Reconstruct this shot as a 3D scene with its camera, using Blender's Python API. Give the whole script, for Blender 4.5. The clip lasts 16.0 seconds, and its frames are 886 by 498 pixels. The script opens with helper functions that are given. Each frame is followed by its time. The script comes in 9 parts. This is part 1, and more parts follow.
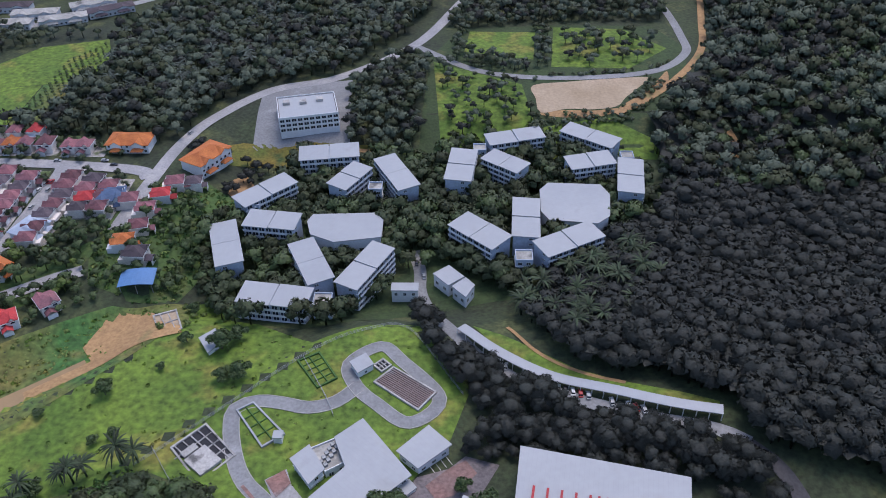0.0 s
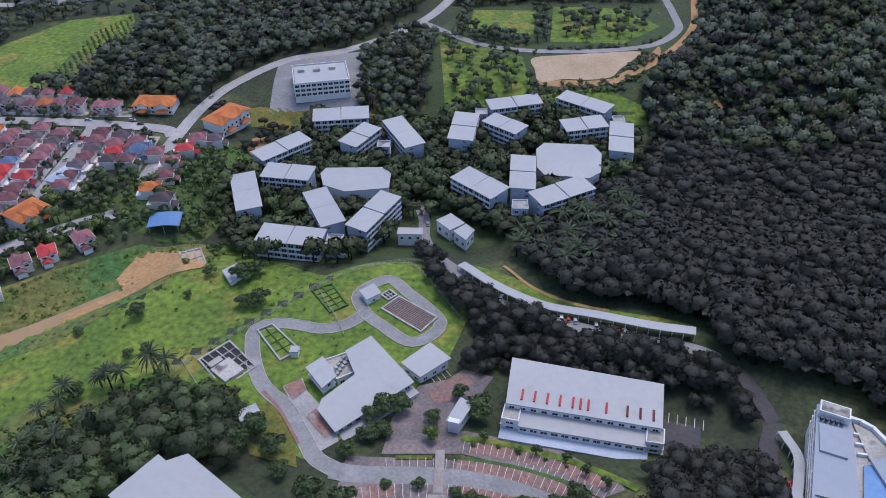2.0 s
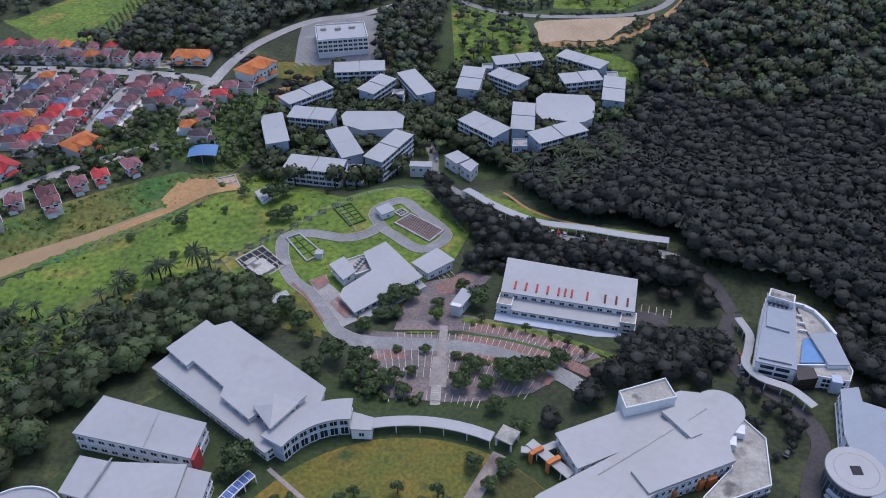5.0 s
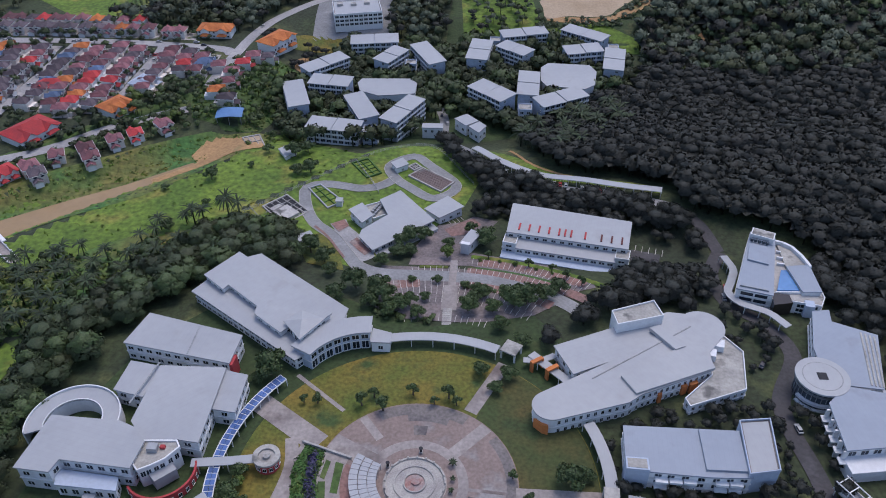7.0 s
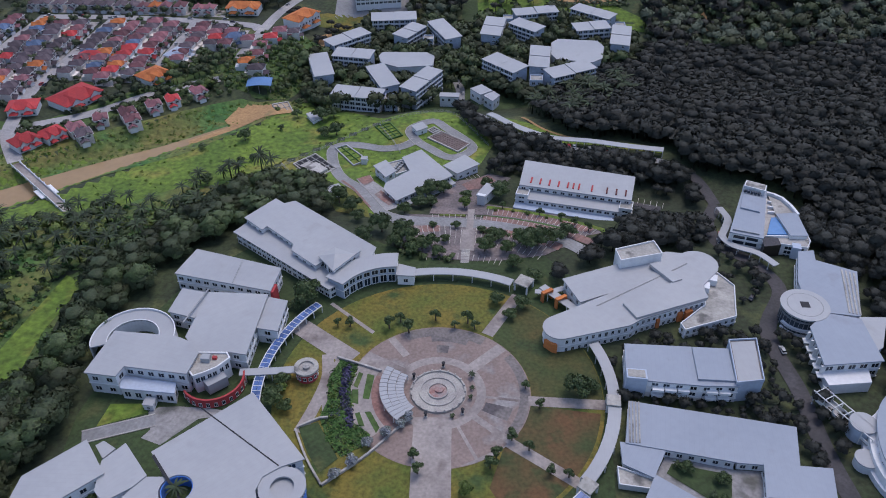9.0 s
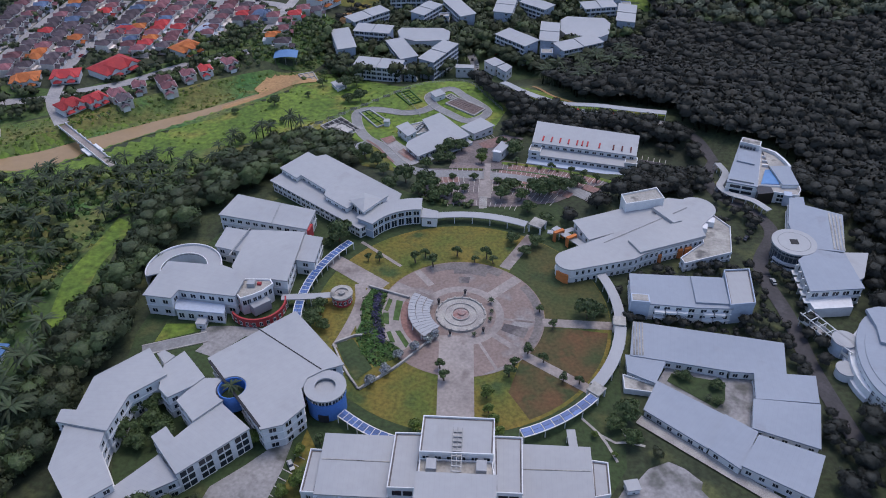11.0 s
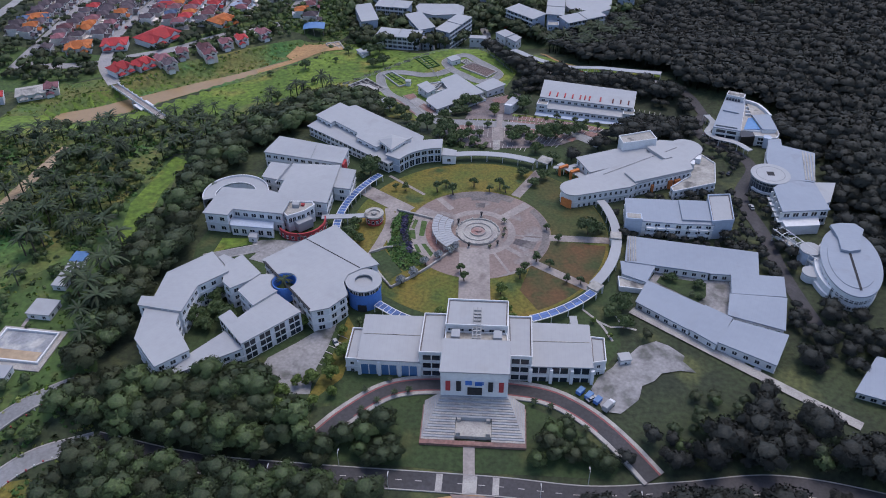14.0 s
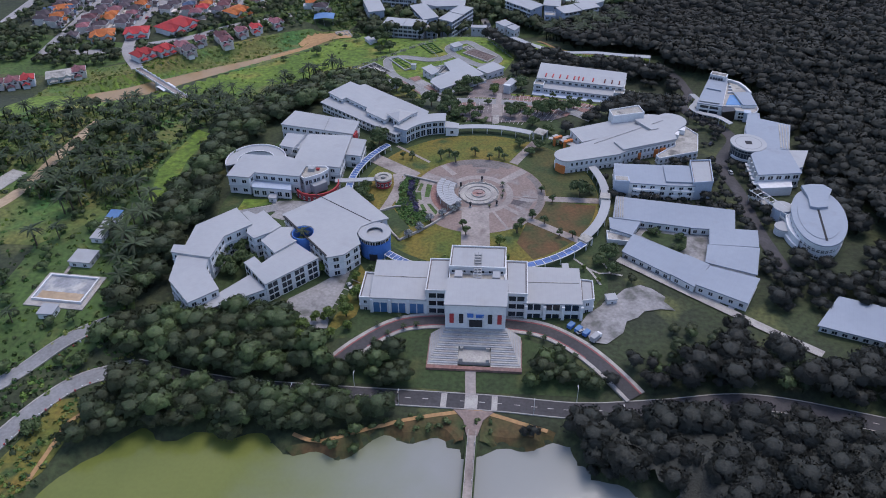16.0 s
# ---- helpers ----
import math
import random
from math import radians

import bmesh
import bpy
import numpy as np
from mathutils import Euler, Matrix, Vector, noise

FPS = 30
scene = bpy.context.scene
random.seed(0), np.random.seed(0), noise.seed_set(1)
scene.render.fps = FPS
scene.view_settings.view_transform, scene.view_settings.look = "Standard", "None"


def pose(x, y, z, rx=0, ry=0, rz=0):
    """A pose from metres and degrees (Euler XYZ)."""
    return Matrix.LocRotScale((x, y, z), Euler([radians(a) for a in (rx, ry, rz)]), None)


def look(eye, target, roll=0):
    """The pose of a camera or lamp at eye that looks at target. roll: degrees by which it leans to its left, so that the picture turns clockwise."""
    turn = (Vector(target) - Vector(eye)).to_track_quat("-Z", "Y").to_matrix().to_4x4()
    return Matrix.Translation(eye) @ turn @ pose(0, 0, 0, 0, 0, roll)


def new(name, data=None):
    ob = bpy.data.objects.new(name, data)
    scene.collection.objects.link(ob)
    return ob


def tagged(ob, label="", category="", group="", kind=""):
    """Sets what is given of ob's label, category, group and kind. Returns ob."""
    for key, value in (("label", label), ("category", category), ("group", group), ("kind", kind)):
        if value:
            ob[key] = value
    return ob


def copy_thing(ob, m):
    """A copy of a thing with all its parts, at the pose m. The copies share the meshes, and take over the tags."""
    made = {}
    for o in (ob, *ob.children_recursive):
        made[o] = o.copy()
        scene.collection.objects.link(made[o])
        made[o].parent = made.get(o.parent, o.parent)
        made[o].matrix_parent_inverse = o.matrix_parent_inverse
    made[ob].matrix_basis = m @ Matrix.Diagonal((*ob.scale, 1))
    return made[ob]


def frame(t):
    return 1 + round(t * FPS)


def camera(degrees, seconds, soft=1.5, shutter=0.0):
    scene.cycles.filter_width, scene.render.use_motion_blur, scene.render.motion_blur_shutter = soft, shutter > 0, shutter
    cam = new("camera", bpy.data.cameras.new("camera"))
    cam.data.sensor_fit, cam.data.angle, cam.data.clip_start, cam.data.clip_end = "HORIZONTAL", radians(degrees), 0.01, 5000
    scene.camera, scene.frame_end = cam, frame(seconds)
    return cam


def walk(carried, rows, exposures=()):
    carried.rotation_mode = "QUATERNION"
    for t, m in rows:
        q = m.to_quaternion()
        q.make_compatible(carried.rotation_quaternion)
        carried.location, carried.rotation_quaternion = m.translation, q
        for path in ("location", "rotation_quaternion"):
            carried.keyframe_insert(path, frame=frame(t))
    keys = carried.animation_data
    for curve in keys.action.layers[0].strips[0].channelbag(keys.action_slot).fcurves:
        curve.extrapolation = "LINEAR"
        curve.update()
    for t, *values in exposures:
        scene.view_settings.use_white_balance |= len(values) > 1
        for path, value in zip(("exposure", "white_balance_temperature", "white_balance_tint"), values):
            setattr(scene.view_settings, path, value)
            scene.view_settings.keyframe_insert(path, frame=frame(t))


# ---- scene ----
cam = camera(58.15, 16.0, 0.95)
PATH = [
    (0, (12.70, -13.04, 222.88), (3.62, 271.56, 0.00), -0.87),
    (0.5, (13.26, -23.38, 222.87), (3.57, 261.36, 0.00), -0.78),
    (1, (13.77, -33.66, 222.56), (3.57, 251.02, 0.00), -0.70),
    (1.5, (14.40, -44.10, 222.14), (3.72, 240.43, 0.00), -0.57),
    (2, (15.11, -54.72, 221.67), (3.84, 229.04, -0.00), -0.48),
    (2.5, (15.87, -64.83, 221.35), (4.08, 219.18, -0.00), -0.38),
    (3, (16.64, -75.02, 221.30), (4.11, 208.35, 0.00), -0.30),
    (3.5, (17.46, -85.04, 221.52), (4.14, 198.22, 0.00), -0.21),
    (4, (18.24, -95.08, 221.80), (4.10, 187.94, 0.00), -0.21),
    (6.5, (20.31, -145.79, 221.21), (2.21, 134.99, 0.00), -0.22),
    (7, (20.10, -155.86, 221.43), (1.30, 124.44, 0.00), -0.29),
    (7.5, (19.74, -166.02, 221.75), (0.19, 114.24, 0.00), -0.30),
    (8, (19.14, -176.06, 222.10), (-1.25, 104.48, 0.00), -0.31),
    (8.5, (18.38, -186.07, 222.53), (-2.93, 94.60, 0.00), -0.35),
    (9, (17.52, -195.86, 223.06), (-4.57, 84.65, 0.00), -0.34),
    (11.5, (12.49, -247.48, 222.25), (-11.96, 32.89, 0.00), -0.41),
    (12, (12.14, -257.62, 222.39), (-12.93, 23.51, 0.00), -0.44),
    (12.5, (11.88, -268.00, 222.39), (-13.76, 13.33, 0.00), -0.47),
    (13, (11.64, -278.13, 222.61), (-14.55, 4.32, 0.00), -0.48),
    (13.5, (11.61, -288.47, 222.81), (-14.92, -4.99, 0.00), -0.50),
    (14, (11.81, -298.80, 223.06), (-15.15, -13.88, 0.00), -0.51),
    (14.5, (12.26, -309.30, 223.26), (-15.09, -22.81, 0.00), -0.55),
    (15, (12.85, -319.66, 223.39), (-14.91, -31.41, 0.00), -0.56),
    (15.5, (13.56, -329.85, 223.53), (-14.43, -39.48, 0.00), -0.57),
    (16, (14.28, -339.99, 223.78), (-13.96, -47.34, 0.00), -0.55),
]
walk(cam, [(t, look(eye, target, roll)) for t, eye, target, roll in PATH], [(0, 0.6, 6240, 16), (4, 0.55, 6280, 16), (8, 0.38, 6360, 16), (12, 0.36, 6340, 16), (14, 0.42, 6340, 16), (16, 0.46, 6340, 16)])

import mathutils.geometry

# ---------------------------------------------------------------- light
SUN_AZ, SUN_EL = 25.0, 67.0          # degrees east of north, above the horizon
world = bpy.data.worlds.new("sky")
scene.world = world
world.use_nodes = True
wt = world.node_tree
sky = wt.nodes.new("ShaderNodeTexSky")
sky.sky_type, sky.sun_disc = "NISHITA", False
sky.sun_elevation, sky.sun_rotation = radians(SUN_EL), radians(SUN_AZ)
sky.air_density, sky.dust_density, sky.ozone_density = 1.0, 1.5, 1.5
wt.links.new(sky.outputs[0], wt.nodes["Background"].inputs[0])
wt.nodes["Background"].inputs[1].default_value = 0.145
sun_data = bpy.data.lights.new("sun", "SUN")
sun_data.energy, sun_data.angle, sun_data.color = 1.15, radians(30), (1.0, 0.94, 0.86)
sun = new("sun", sun_data)
az, el = radians(SUN_AZ), radians(SUN_EL)
sun.matrix_world = look((0, 0, 300), (-300 * math.sin(az) * math.cos(el), -300 * math.cos(az) * math.cos(el), 300 - 300 * math.sin(el)))

# ---------------------------------------------------------------- materials
def mat(name, c1, c2=None, s1=0.05, s2=1.2, rough=0.85, bump=0.0, metal=0.0, vary=0.25, rnd=0.0, island=0.0, stripe=0.0, gap=1.0, spec=0.4, c3=None, s3=0.3, t3=0.55):
    """Two-scale mottled surface: c1 to c2 over broad patches, fine grain, wear c3, seams."""
    m = bpy.data.materials.new(name)
    m.use_nodes = True
    nt, b = m.node_tree, m.node_tree.nodes["Principled BSDF"]
    N, Lk = nt.nodes.new, nt.links.new
    geo = N("ShaderNodeNewGeometry")
    b.inputs["Roughness"].default_value, b.inputs["Metallic"].default_value = rough, metal
    b.inputs["Specular IOR Level"].default_value = spec

    def noisy(scale, detail=4.0):
        n = N("ShaderNodeTexNoise")
        n.inputs["Scale"].default_value, n.inputs["Detail"].default_value = scale, detail
        Lk(geo.outputs["Position"], n.inputs["Vector"])
        return n

    def spread(sock, lo, hi, a=0.0, z=1.0):
        r = N("ShaderNodeMapRange")
        for k, v in zip((1, 2, 3, 4), (lo, hi, a, z)):
            r.inputs[k].default_value = v
        Lk(sock, r.inputs[0])
        return r.outputs[0]

    def blend(fac, a, z, mode="MIX"):
        x = N("ShaderNodeMix")
        x.data_type, x.blend_type = "RGBA", mode
        if isinstance(fac, float):
            x.inputs[0].default_value = fac
        else:
            Lk(fac, x.inputs[0])
        for sock, v in ((x.inputs[6], a), (x.inputs[7], z)):
            if isinstance(v, tuple):
                sock.default_value = (*v, 1)
            else:
                Lk(v, sock)
        return x.outputs[2]

    big, fine = noisy(s1), noisy(s2)
    col = blend(spread(big.outputs[0], 0.35, 0.65), c1, c2 or tuple(v * 0.8 for v in c1))
    if c3:
        col = blend(spread(noisy(s3, 6.0).outputs[0], t3, t3 + 0.12), col, c3)
    val = spread(fine.outputs[0], 0.25, 0.75, 1 - vary, 1 + vary)
    if rnd or island:
        src = N("ShaderNodeObjectInfo").outputs["Random"] if rnd else geo.outputs["Random Per Island"]
        mul = N("ShaderNodeMath")
        mul.operation = "MULTIPLY"
        Lk(val, mul.inputs[0])
        Lk(spread(src, 0, 1, 1 - (rnd or island), 1 + (rnd or island)), mul.inputs[1])
        val = mul.outputs[0]
    if stripe:
        tc, wv = N("ShaderNodeTexCoord"), N("ShaderNodeTexWave")
        wv.bands_direction, wv.wave_profile = "X", "SAW"
        wv.inputs["Scale"].default_value = 0.314 / gap
        wv.inputs["Distortion"].default_value = 0.0
        Lk(tc.outputs["Object"], wv.inputs["Vector"])
        mul = N("ShaderNodeMath")
        mul.operation = "MULTIPLY"
        Lk(val, mul.inputs[0])
        Lk(spread(wv.outputs["Fac"], 0.0, 0.12, 1 - stripe, 1.0), mul.inputs[1])
        val = mul.outputs[0]
    grey = N("ShaderNodeCombineColor")
    for k in range(3):
        Lk(val, grey.inputs[k])
    col = blend(1.0, col, grey.outputs[0], "MULTIPLY")
    Lk(col, b.inputs["Base Color"])
    if bump:
        bp = N("ShaderNodeBump")
        bp.inputs["Strength"].default_value, bp.inputs["Distance"].default_value = bump, 0.3
        Lk(fine.outputs[0], bp.inputs["Height"])
        Lk(bp.outputs[0], b.inputs["Normal"])
    return m


M_GROUND = mat("forest_floor", (0.04, 0.055, 0.022), (0.026, 0.034, 0.018), 0.03, 0.5, vary=0.5, bump=0.7, c3=(0.085, 0.095, 0.035), s3=0.045, t3=0.56)
M_LAWN = mat("mown_lawn", (0.085, 0.11, 0.018), (0.19, 0.135, 0.026), 0.045, 0.7, vary=0.4, bump=0.6, c3=(0.045, 0.075, 0.02), s3=0.07, t3=0.55)
# Patchy lawn with shade painted in as a darker green.
M_LAWN_MIX = mat("patchy_shaded_lawn", (0.045, 0.065, 0.019), (0.085, 0.07, 0.022), 0.05, 0.7, vary=0.35, bump=0.4, c3=(0.035, 0.055, 0.018), s3=0.06, t3=0.52)
M_LAWN_RED = mat("dry_lawn", (0.045, 0.062, 0.02), (0.12, 0.064, 0.028), 0.06, 0.7, vary=0.3, bump=0.3, c3=(0.045, 0.06, 0.02), s3=0.09, t3=0.55)
M_MEADOW = mat("meadow_grass", (0.125, 0.19, 0.024), (0.078, 0.135, 0.018), 0.045, 0.35, vary=0.55, bump=0.9, c3=(0.2, 0.185, 0.04), s3=0.04, t3=0.56)
M_REED = mat("riverside_scrub", (0.05, 0.13, 0.03), (0.14, 0.13, 0.035), 0.035, 0.4, vary=0.5, bump=0.9, c3=(0.2, 0.14, 0.05), s3=0.03, t3=0.62)
M_ASPHALT = mat("asphalt", (0.25, 0.25, 0.255), (0.19, 0.19, 0.195), 0.04, 0.9, vary=0.2, rough=0.8, c3=(0.32, 0.32, 0.33), s3=0.05, t3=0.58)
M_STREET = mat("pale_street_asphalt", (0.33, 0.32, 0.325), (0.26, 0.255, 0.26), 0.05, 0.9, vary=0.2, rough=0.8, c3=(0.40, 0.38, 0.37), s3=0.06, t3=0.56)
M_ASPHALT_D = mat("dark_asphalt", (0.06, 0.056, 0.062), (0.042, 0.041, 0.046), 0.05, 0.9, vary=0.25, rough=0.75, c3=(0.11, 0.105, 0.115), s3=0.04, t3=0.62)
M_ASPHALT_M = mat("mauve_worn_asphalt", (0.2, 0.165, 0.165), (0.13, 0.112, 0.115), 0.07, 0.8, vary=0.35, rough=0.8, c3=(0.21, 0.165, 0.16), s3=0.11, t3=0.56)
M_PAVE = mat("concrete_paving", (0.34, 0.30, 0.28), (0.25, 0.22, 0.21), 0.09, 0.8, vary=0.2, c3=(0.15, 0.12, 0.115), s3=0.06, t3=0.55)
M_PLAZA = mat("stained_red_concrete", (0.255, 0.195, 0.175), (0.20, 0.15, 0.135), 0.06, 0.9, vary=0.22, c3=(0.27, 0.255, 0.25), s3=0.06, t3=0.54)
M_BRICKPAVE = mat("red_pavers", (0.26, 0.14, 0.12), (0.19, 0.125, 0.115), 0.06, 0.8, vary=0.35, c3=(0.3, 0.27, 0.26), s3=0.08, t3=0.6)
M_LINE = mat("road_paint", (0.6, 0.57, 0.54), (0.34, 0.31, 0.29), 0.5, 3.0, vary=0.2)
M_KERB = mat("pale_kerbstone", (0.42, 0.40, 0.37), (0.3, 0.28, 0.27), 0.2, 2.0)
M_REDKERB = mat("red_kerb", (0.30, 0.10, 0.10), (0.22, 0.09, 0.09), 0.2, 2.0)
M_CLAY = mat("bare_clay", (0.40, 0.24, 0.11), (0.32, 0.19, 0.09), 0.05, 0.6, vary=0.25, bump=0.4, c3=(0.2, 0.17, 0.07), s3=0.06, t3=0.6)
M_YARD = mat("patched_yard_concrete", (0.30, 0.29, 0.29), (0.21, 0.205, 0.205), 0.09, 0.7, vary=0.25, c3=(0.11, 0.11, 0.10), s3=0.09, t3=0.55)
M_SAND = mat("pale_sand", (0.42, 0.32, 0.22), (0.34, 0.25, 0.16), 0.04, 0.6, vary=0.18, bump=0.3, c3=(0.2, 0.18, 0.09), s3=0.05, t3=0.66)
M_RIVER = mat("muddy_water", (0.34, 0.225, 0.11), (0.29, 0.19, 0.09), 0.03, 0.3, vary=0.06, rough=0.25)
M_LAKE = mat("green_lake_water", (0.165, 0.185, 0.05), (0.13, 0.155, 0.04), 0.02, 0.7, vary=0.05, rough=0.1, bump=0.05, spec=0.3)


def silt_and_sheen(m, colour, x0, x1):
    """Silt and a painted grey sky reflection pale the water towards the east, with a ragged edge."""
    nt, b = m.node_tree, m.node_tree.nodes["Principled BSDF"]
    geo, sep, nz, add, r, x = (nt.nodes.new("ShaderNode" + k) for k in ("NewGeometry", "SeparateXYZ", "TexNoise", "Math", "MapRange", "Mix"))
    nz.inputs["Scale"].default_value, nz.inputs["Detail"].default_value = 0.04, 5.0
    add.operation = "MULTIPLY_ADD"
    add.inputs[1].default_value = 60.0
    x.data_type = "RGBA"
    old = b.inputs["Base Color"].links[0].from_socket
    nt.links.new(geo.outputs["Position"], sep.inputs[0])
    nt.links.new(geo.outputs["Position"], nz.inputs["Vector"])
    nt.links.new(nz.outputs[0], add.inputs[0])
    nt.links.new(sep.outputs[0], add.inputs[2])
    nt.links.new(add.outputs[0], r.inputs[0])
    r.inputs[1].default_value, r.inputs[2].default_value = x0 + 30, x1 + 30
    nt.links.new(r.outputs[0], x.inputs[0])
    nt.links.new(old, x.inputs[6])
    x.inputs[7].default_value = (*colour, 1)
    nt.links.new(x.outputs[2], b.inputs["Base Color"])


# Pale grey holds both the silt and the sky's reflection as base colour.
silt_and_sheen(M_LAKE, (0.25, 0.26, 0.25), -75.0, 5.0)
M_ROOF = mat("white_metal_roof", (0.36, 0.368, 0.385), (0.325, 0.335, 0.355), 0.03, 0.4, vary=0.04, rough=0.5, stripe=0.06, gap=1.6, spec=0.3, c3=(0.315, 0.32, 0.33), s3=0.09, t3=0.6)
# Darker, bluer copy of the white roof; the eastern shade is in its colour.
M_ROOF_E = mat("shade_toned_metal_roof", (0.27, 0.305, 0.365), (0.245, 0.28, 0.34), 0.03, 0.4, vary=0.04, rough=0.5, stripe=0.06, gap=1.6, spec=0.3, c3=(0.23, 0.25, 0.29), s3=0.09, t3=0.62)
M_TINT = mat("brown_tinted_glazing", (0.035, 0.026, 0.024), (0.028, 0.022, 0.022), 0.2, 0.8, vary=0.15, rough=0.2, spec=0.5)
M_DRUM = mat("dark_blue_glazing", (0.05, 0.065, 0.085), (0.04, 0.05, 0.07), 0.2, 0.8, vary=0.15, rough=0.2, spec=0.5)
M_ROOF_OLD = mat("weathered_flat_roof", (0.42, 0.40, 0.37), (0.28, 0.27, 0.25), 0.12, 1.0, vary=0.2, rough=0.9, c3=(0.14, 0.135, 0.13), s3=0.14, t3=0.56)
M_WALL = mat("white_render", (0.72, 0.725, 0.74), (0.62, 0.625, 0.645), 0.08, 0.9, vary=0.07, rough=0.85, c3=(0.45, 0.44, 0.43), s3=0.15, t3=0.68)
M_WALLBLUE = mat("pale_blue_render", (0.42, 0.48, 0.58), (0.36, 0.41, 0.50), 0.08, 0.9, vary=0.08)
M_HOSTEL = mat("blue_grey_render", (0.40, 0.45, 0.54), (0.33, 0.38, 0.47), 0.08, 0.9, vary=0.15)
M_BLUE = mat("blue_render", (0.085, 0.22, 0.58), (0.07, 0.18, 0.5), 0.1, 0.9, vary=0.12)
M_BLUEROOF = mat("blue_metal_roof", (0.09, 0.20, 0.40), (0.08, 0.17, 0.34), 0.1, 0.9, vary=0.1, rough=0.5, stripe=0.15, gap=1.0)
M_RED = mat("red_render", (0.42, 0.055, 0.06), (0.34, 0.045, 0.05), 0.1, 0.9, vary=0.12)
M_MAROON = mat("maroon_metal", (0.13, 0.035, 0.035), (0.10, 0.03, 0.03), 0.1, 0.9, vary=0.12)
M_ORANGE = mat("orange_render", (0.60, 0.20, 0.06), (0.5, 0.16, 0.05), 0.1, 0.9, vary=0.12)
M_GREYW = mat("grey_render", (0.36, 0.37, 0.39), (0.29, 0.30, 0.32), 0.1, 0.9, vary=0.12)
M_CONC = mat("aged_concrete", (0.44, 0.42, 0.40), (0.30, 0.285, 0.27), 0.15, 1.2, vary=0.25, c3=(0.12, 0.115, 0.11), s3=0.2, t3=0.58)
M_DARKLAWN = mat("dark_green_lawn", (0.04, 0.066, 0.021), (0.031, 0.05, 0.018), 0.06, 0.6, vary=0.4, bump=0.5, c3=(0.07, 0.08, 0.028), s3=0.07, t3=0.58)
M_DEEPLAWN = mat("deep_green_lawn", (0.06, 0.11, 0.026), (0.05, 0.085, 0.022), 0.06, 0.5, vary=0.4, bump=0.6, c3=(0.1, 0.12, 0.035), s3=0.08, t3=0.58)
M_STAIN = mat("soot_stained_concrete", (0.15, 0.135, 0.135), (0.2, 0.175, 0.165), 0.08, 0.9, vary=0.3, c3=(0.09, 0.08, 0.085), s3=0.07, t3=0.5)
M_GLASS = mat("dark_window_glass", (0.025, 0.035, 0.05), (0.02, 0.026, 0.036), 0.1, 0.5, vary=0.1, rough=0.12, rnd=0.4, spec=0.6)
M_SKYGLASS = mat("blue_tinted_glass", (0.10, 0.22, 0.42), (0.08, 0.18, 0.36), 0.1, 0.5, vary=0.1, rough=0.15, rnd=0.3, spec=0.6)
M_CANOPY = mat("blue_canopy_panel", (0.075, 0.14, 0.34), (0.06, 0.115, 0.28), 0.2, 0.8, vary=0.1, rough=0.3, rnd=0.25)
M_FRAME = mat("white_metal_frame", (0.66, 0.66, 0.66), (0.6, 0.6, 0.6), 0.3, 2.0, vary=0.05, rough=0.5)
M_STEEL = mat("grey_steel", (0.30, 0.31, 0.32), (0.22, 0.23, 0.24), 0.3, 2.0, rough=0.5, metal=0.3)
# Plain dark surface; on doorways it also stands in for recess shade.
M_DARK = mat("dark_surface_and_recess_shade", (0.03, 0.03, 0.035), (0.025, 0.025, 0.03), 0.3, 1.0)
M_BARK = mat("grey_brown_bark", (0.11, 0.085, 0.06), (0.08, 0.06, 0.045), 0.5, 3.0, vary=0.35, bump=0.6)
M_LEAF = mat("broad_leaves", (0.066, 0.102, 0.032), (0.048, 0.076, 0.026), 0.03, 1.5, vary=0.55, bump=1.0, island=0.16, rough=0.6)
M_LEAF_L = mat("light_leaves", (0.11, 0.16, 0.03), (0.08, 0.12, 0.025), 0.03, 1.5, vary=0.55, bump=1.0, island=0.16, rough=0.6)
# Leaves for the far woods, greyed and paled by haze mixed into the colour.
M_LEAF_N = mat("greyish_hazed_leaves", (0.092, 0.118, 0.078), (0.07, 0.09, 0.062), 0.02, 1.5, vary=0.55, bump=1.0, island=0.16, rough=0.7)
M_LEAF_W = mat("deep_green_leaves", (0.04, 0.06, 0.022), (0.03, 0.046, 0.019), 0.03, 1.5, vary=0.55, bump=1.0, island=0.16, rough=0.65, c3=(0.055, 0.075, 0.025), s3=0.06, t3=0.6)
M_LEAF_O = mat("olive_forest_leaves", (0.046, 0.058, 0.022), (0.034, 0.044, 0.019), 0.02, 1.5, vary=0.55, bump=1.0, island=0.16, rough=0.7)
# Two leaf colours lowered to near black: the eastern shade is painted in.
M_LEAF_B = mat("blackish_shaded_leaves", (0.021, 0.024, 0.019), (0.018, 0.02, 0.017), 0.02, 1.5, vary=0.55, bump=1.0, island=0.16, rough=0.7)
M_LEAF_D = mat("dark_shaded_leaves", (0.023, 0.027, 0.022), (0.019, 0.022, 0.019), 0.012, 1.5, vary=0.55, bump=1.0, island=0.16, rough=0.7)
M_PALM = mat("palm_fronds", (0.026, 0.04, 0.02), (0.04, 0.058, 0.027), 0.03, 0.8, vary=0.4, island=0.6, rough=0.6, spec=0.2)
# Paler, bluer copy of the fronds: distance haze painted on the far palms.
M_PALM_N = mat("bluish_hazed_fronds", (0.05, 0.066, 0.055), (0.07, 0.088, 0.072), 0.03, 0.8, vary=0.45, island=0.6, rough=0.6, spec=0.2)
M_FLOWER = mat("purple_flowering_shrub", (0.085, 0.07, 0.15), (0.06, 0.065, 0.09), 0.15, 0.9, vary=0.4, island=0.4)
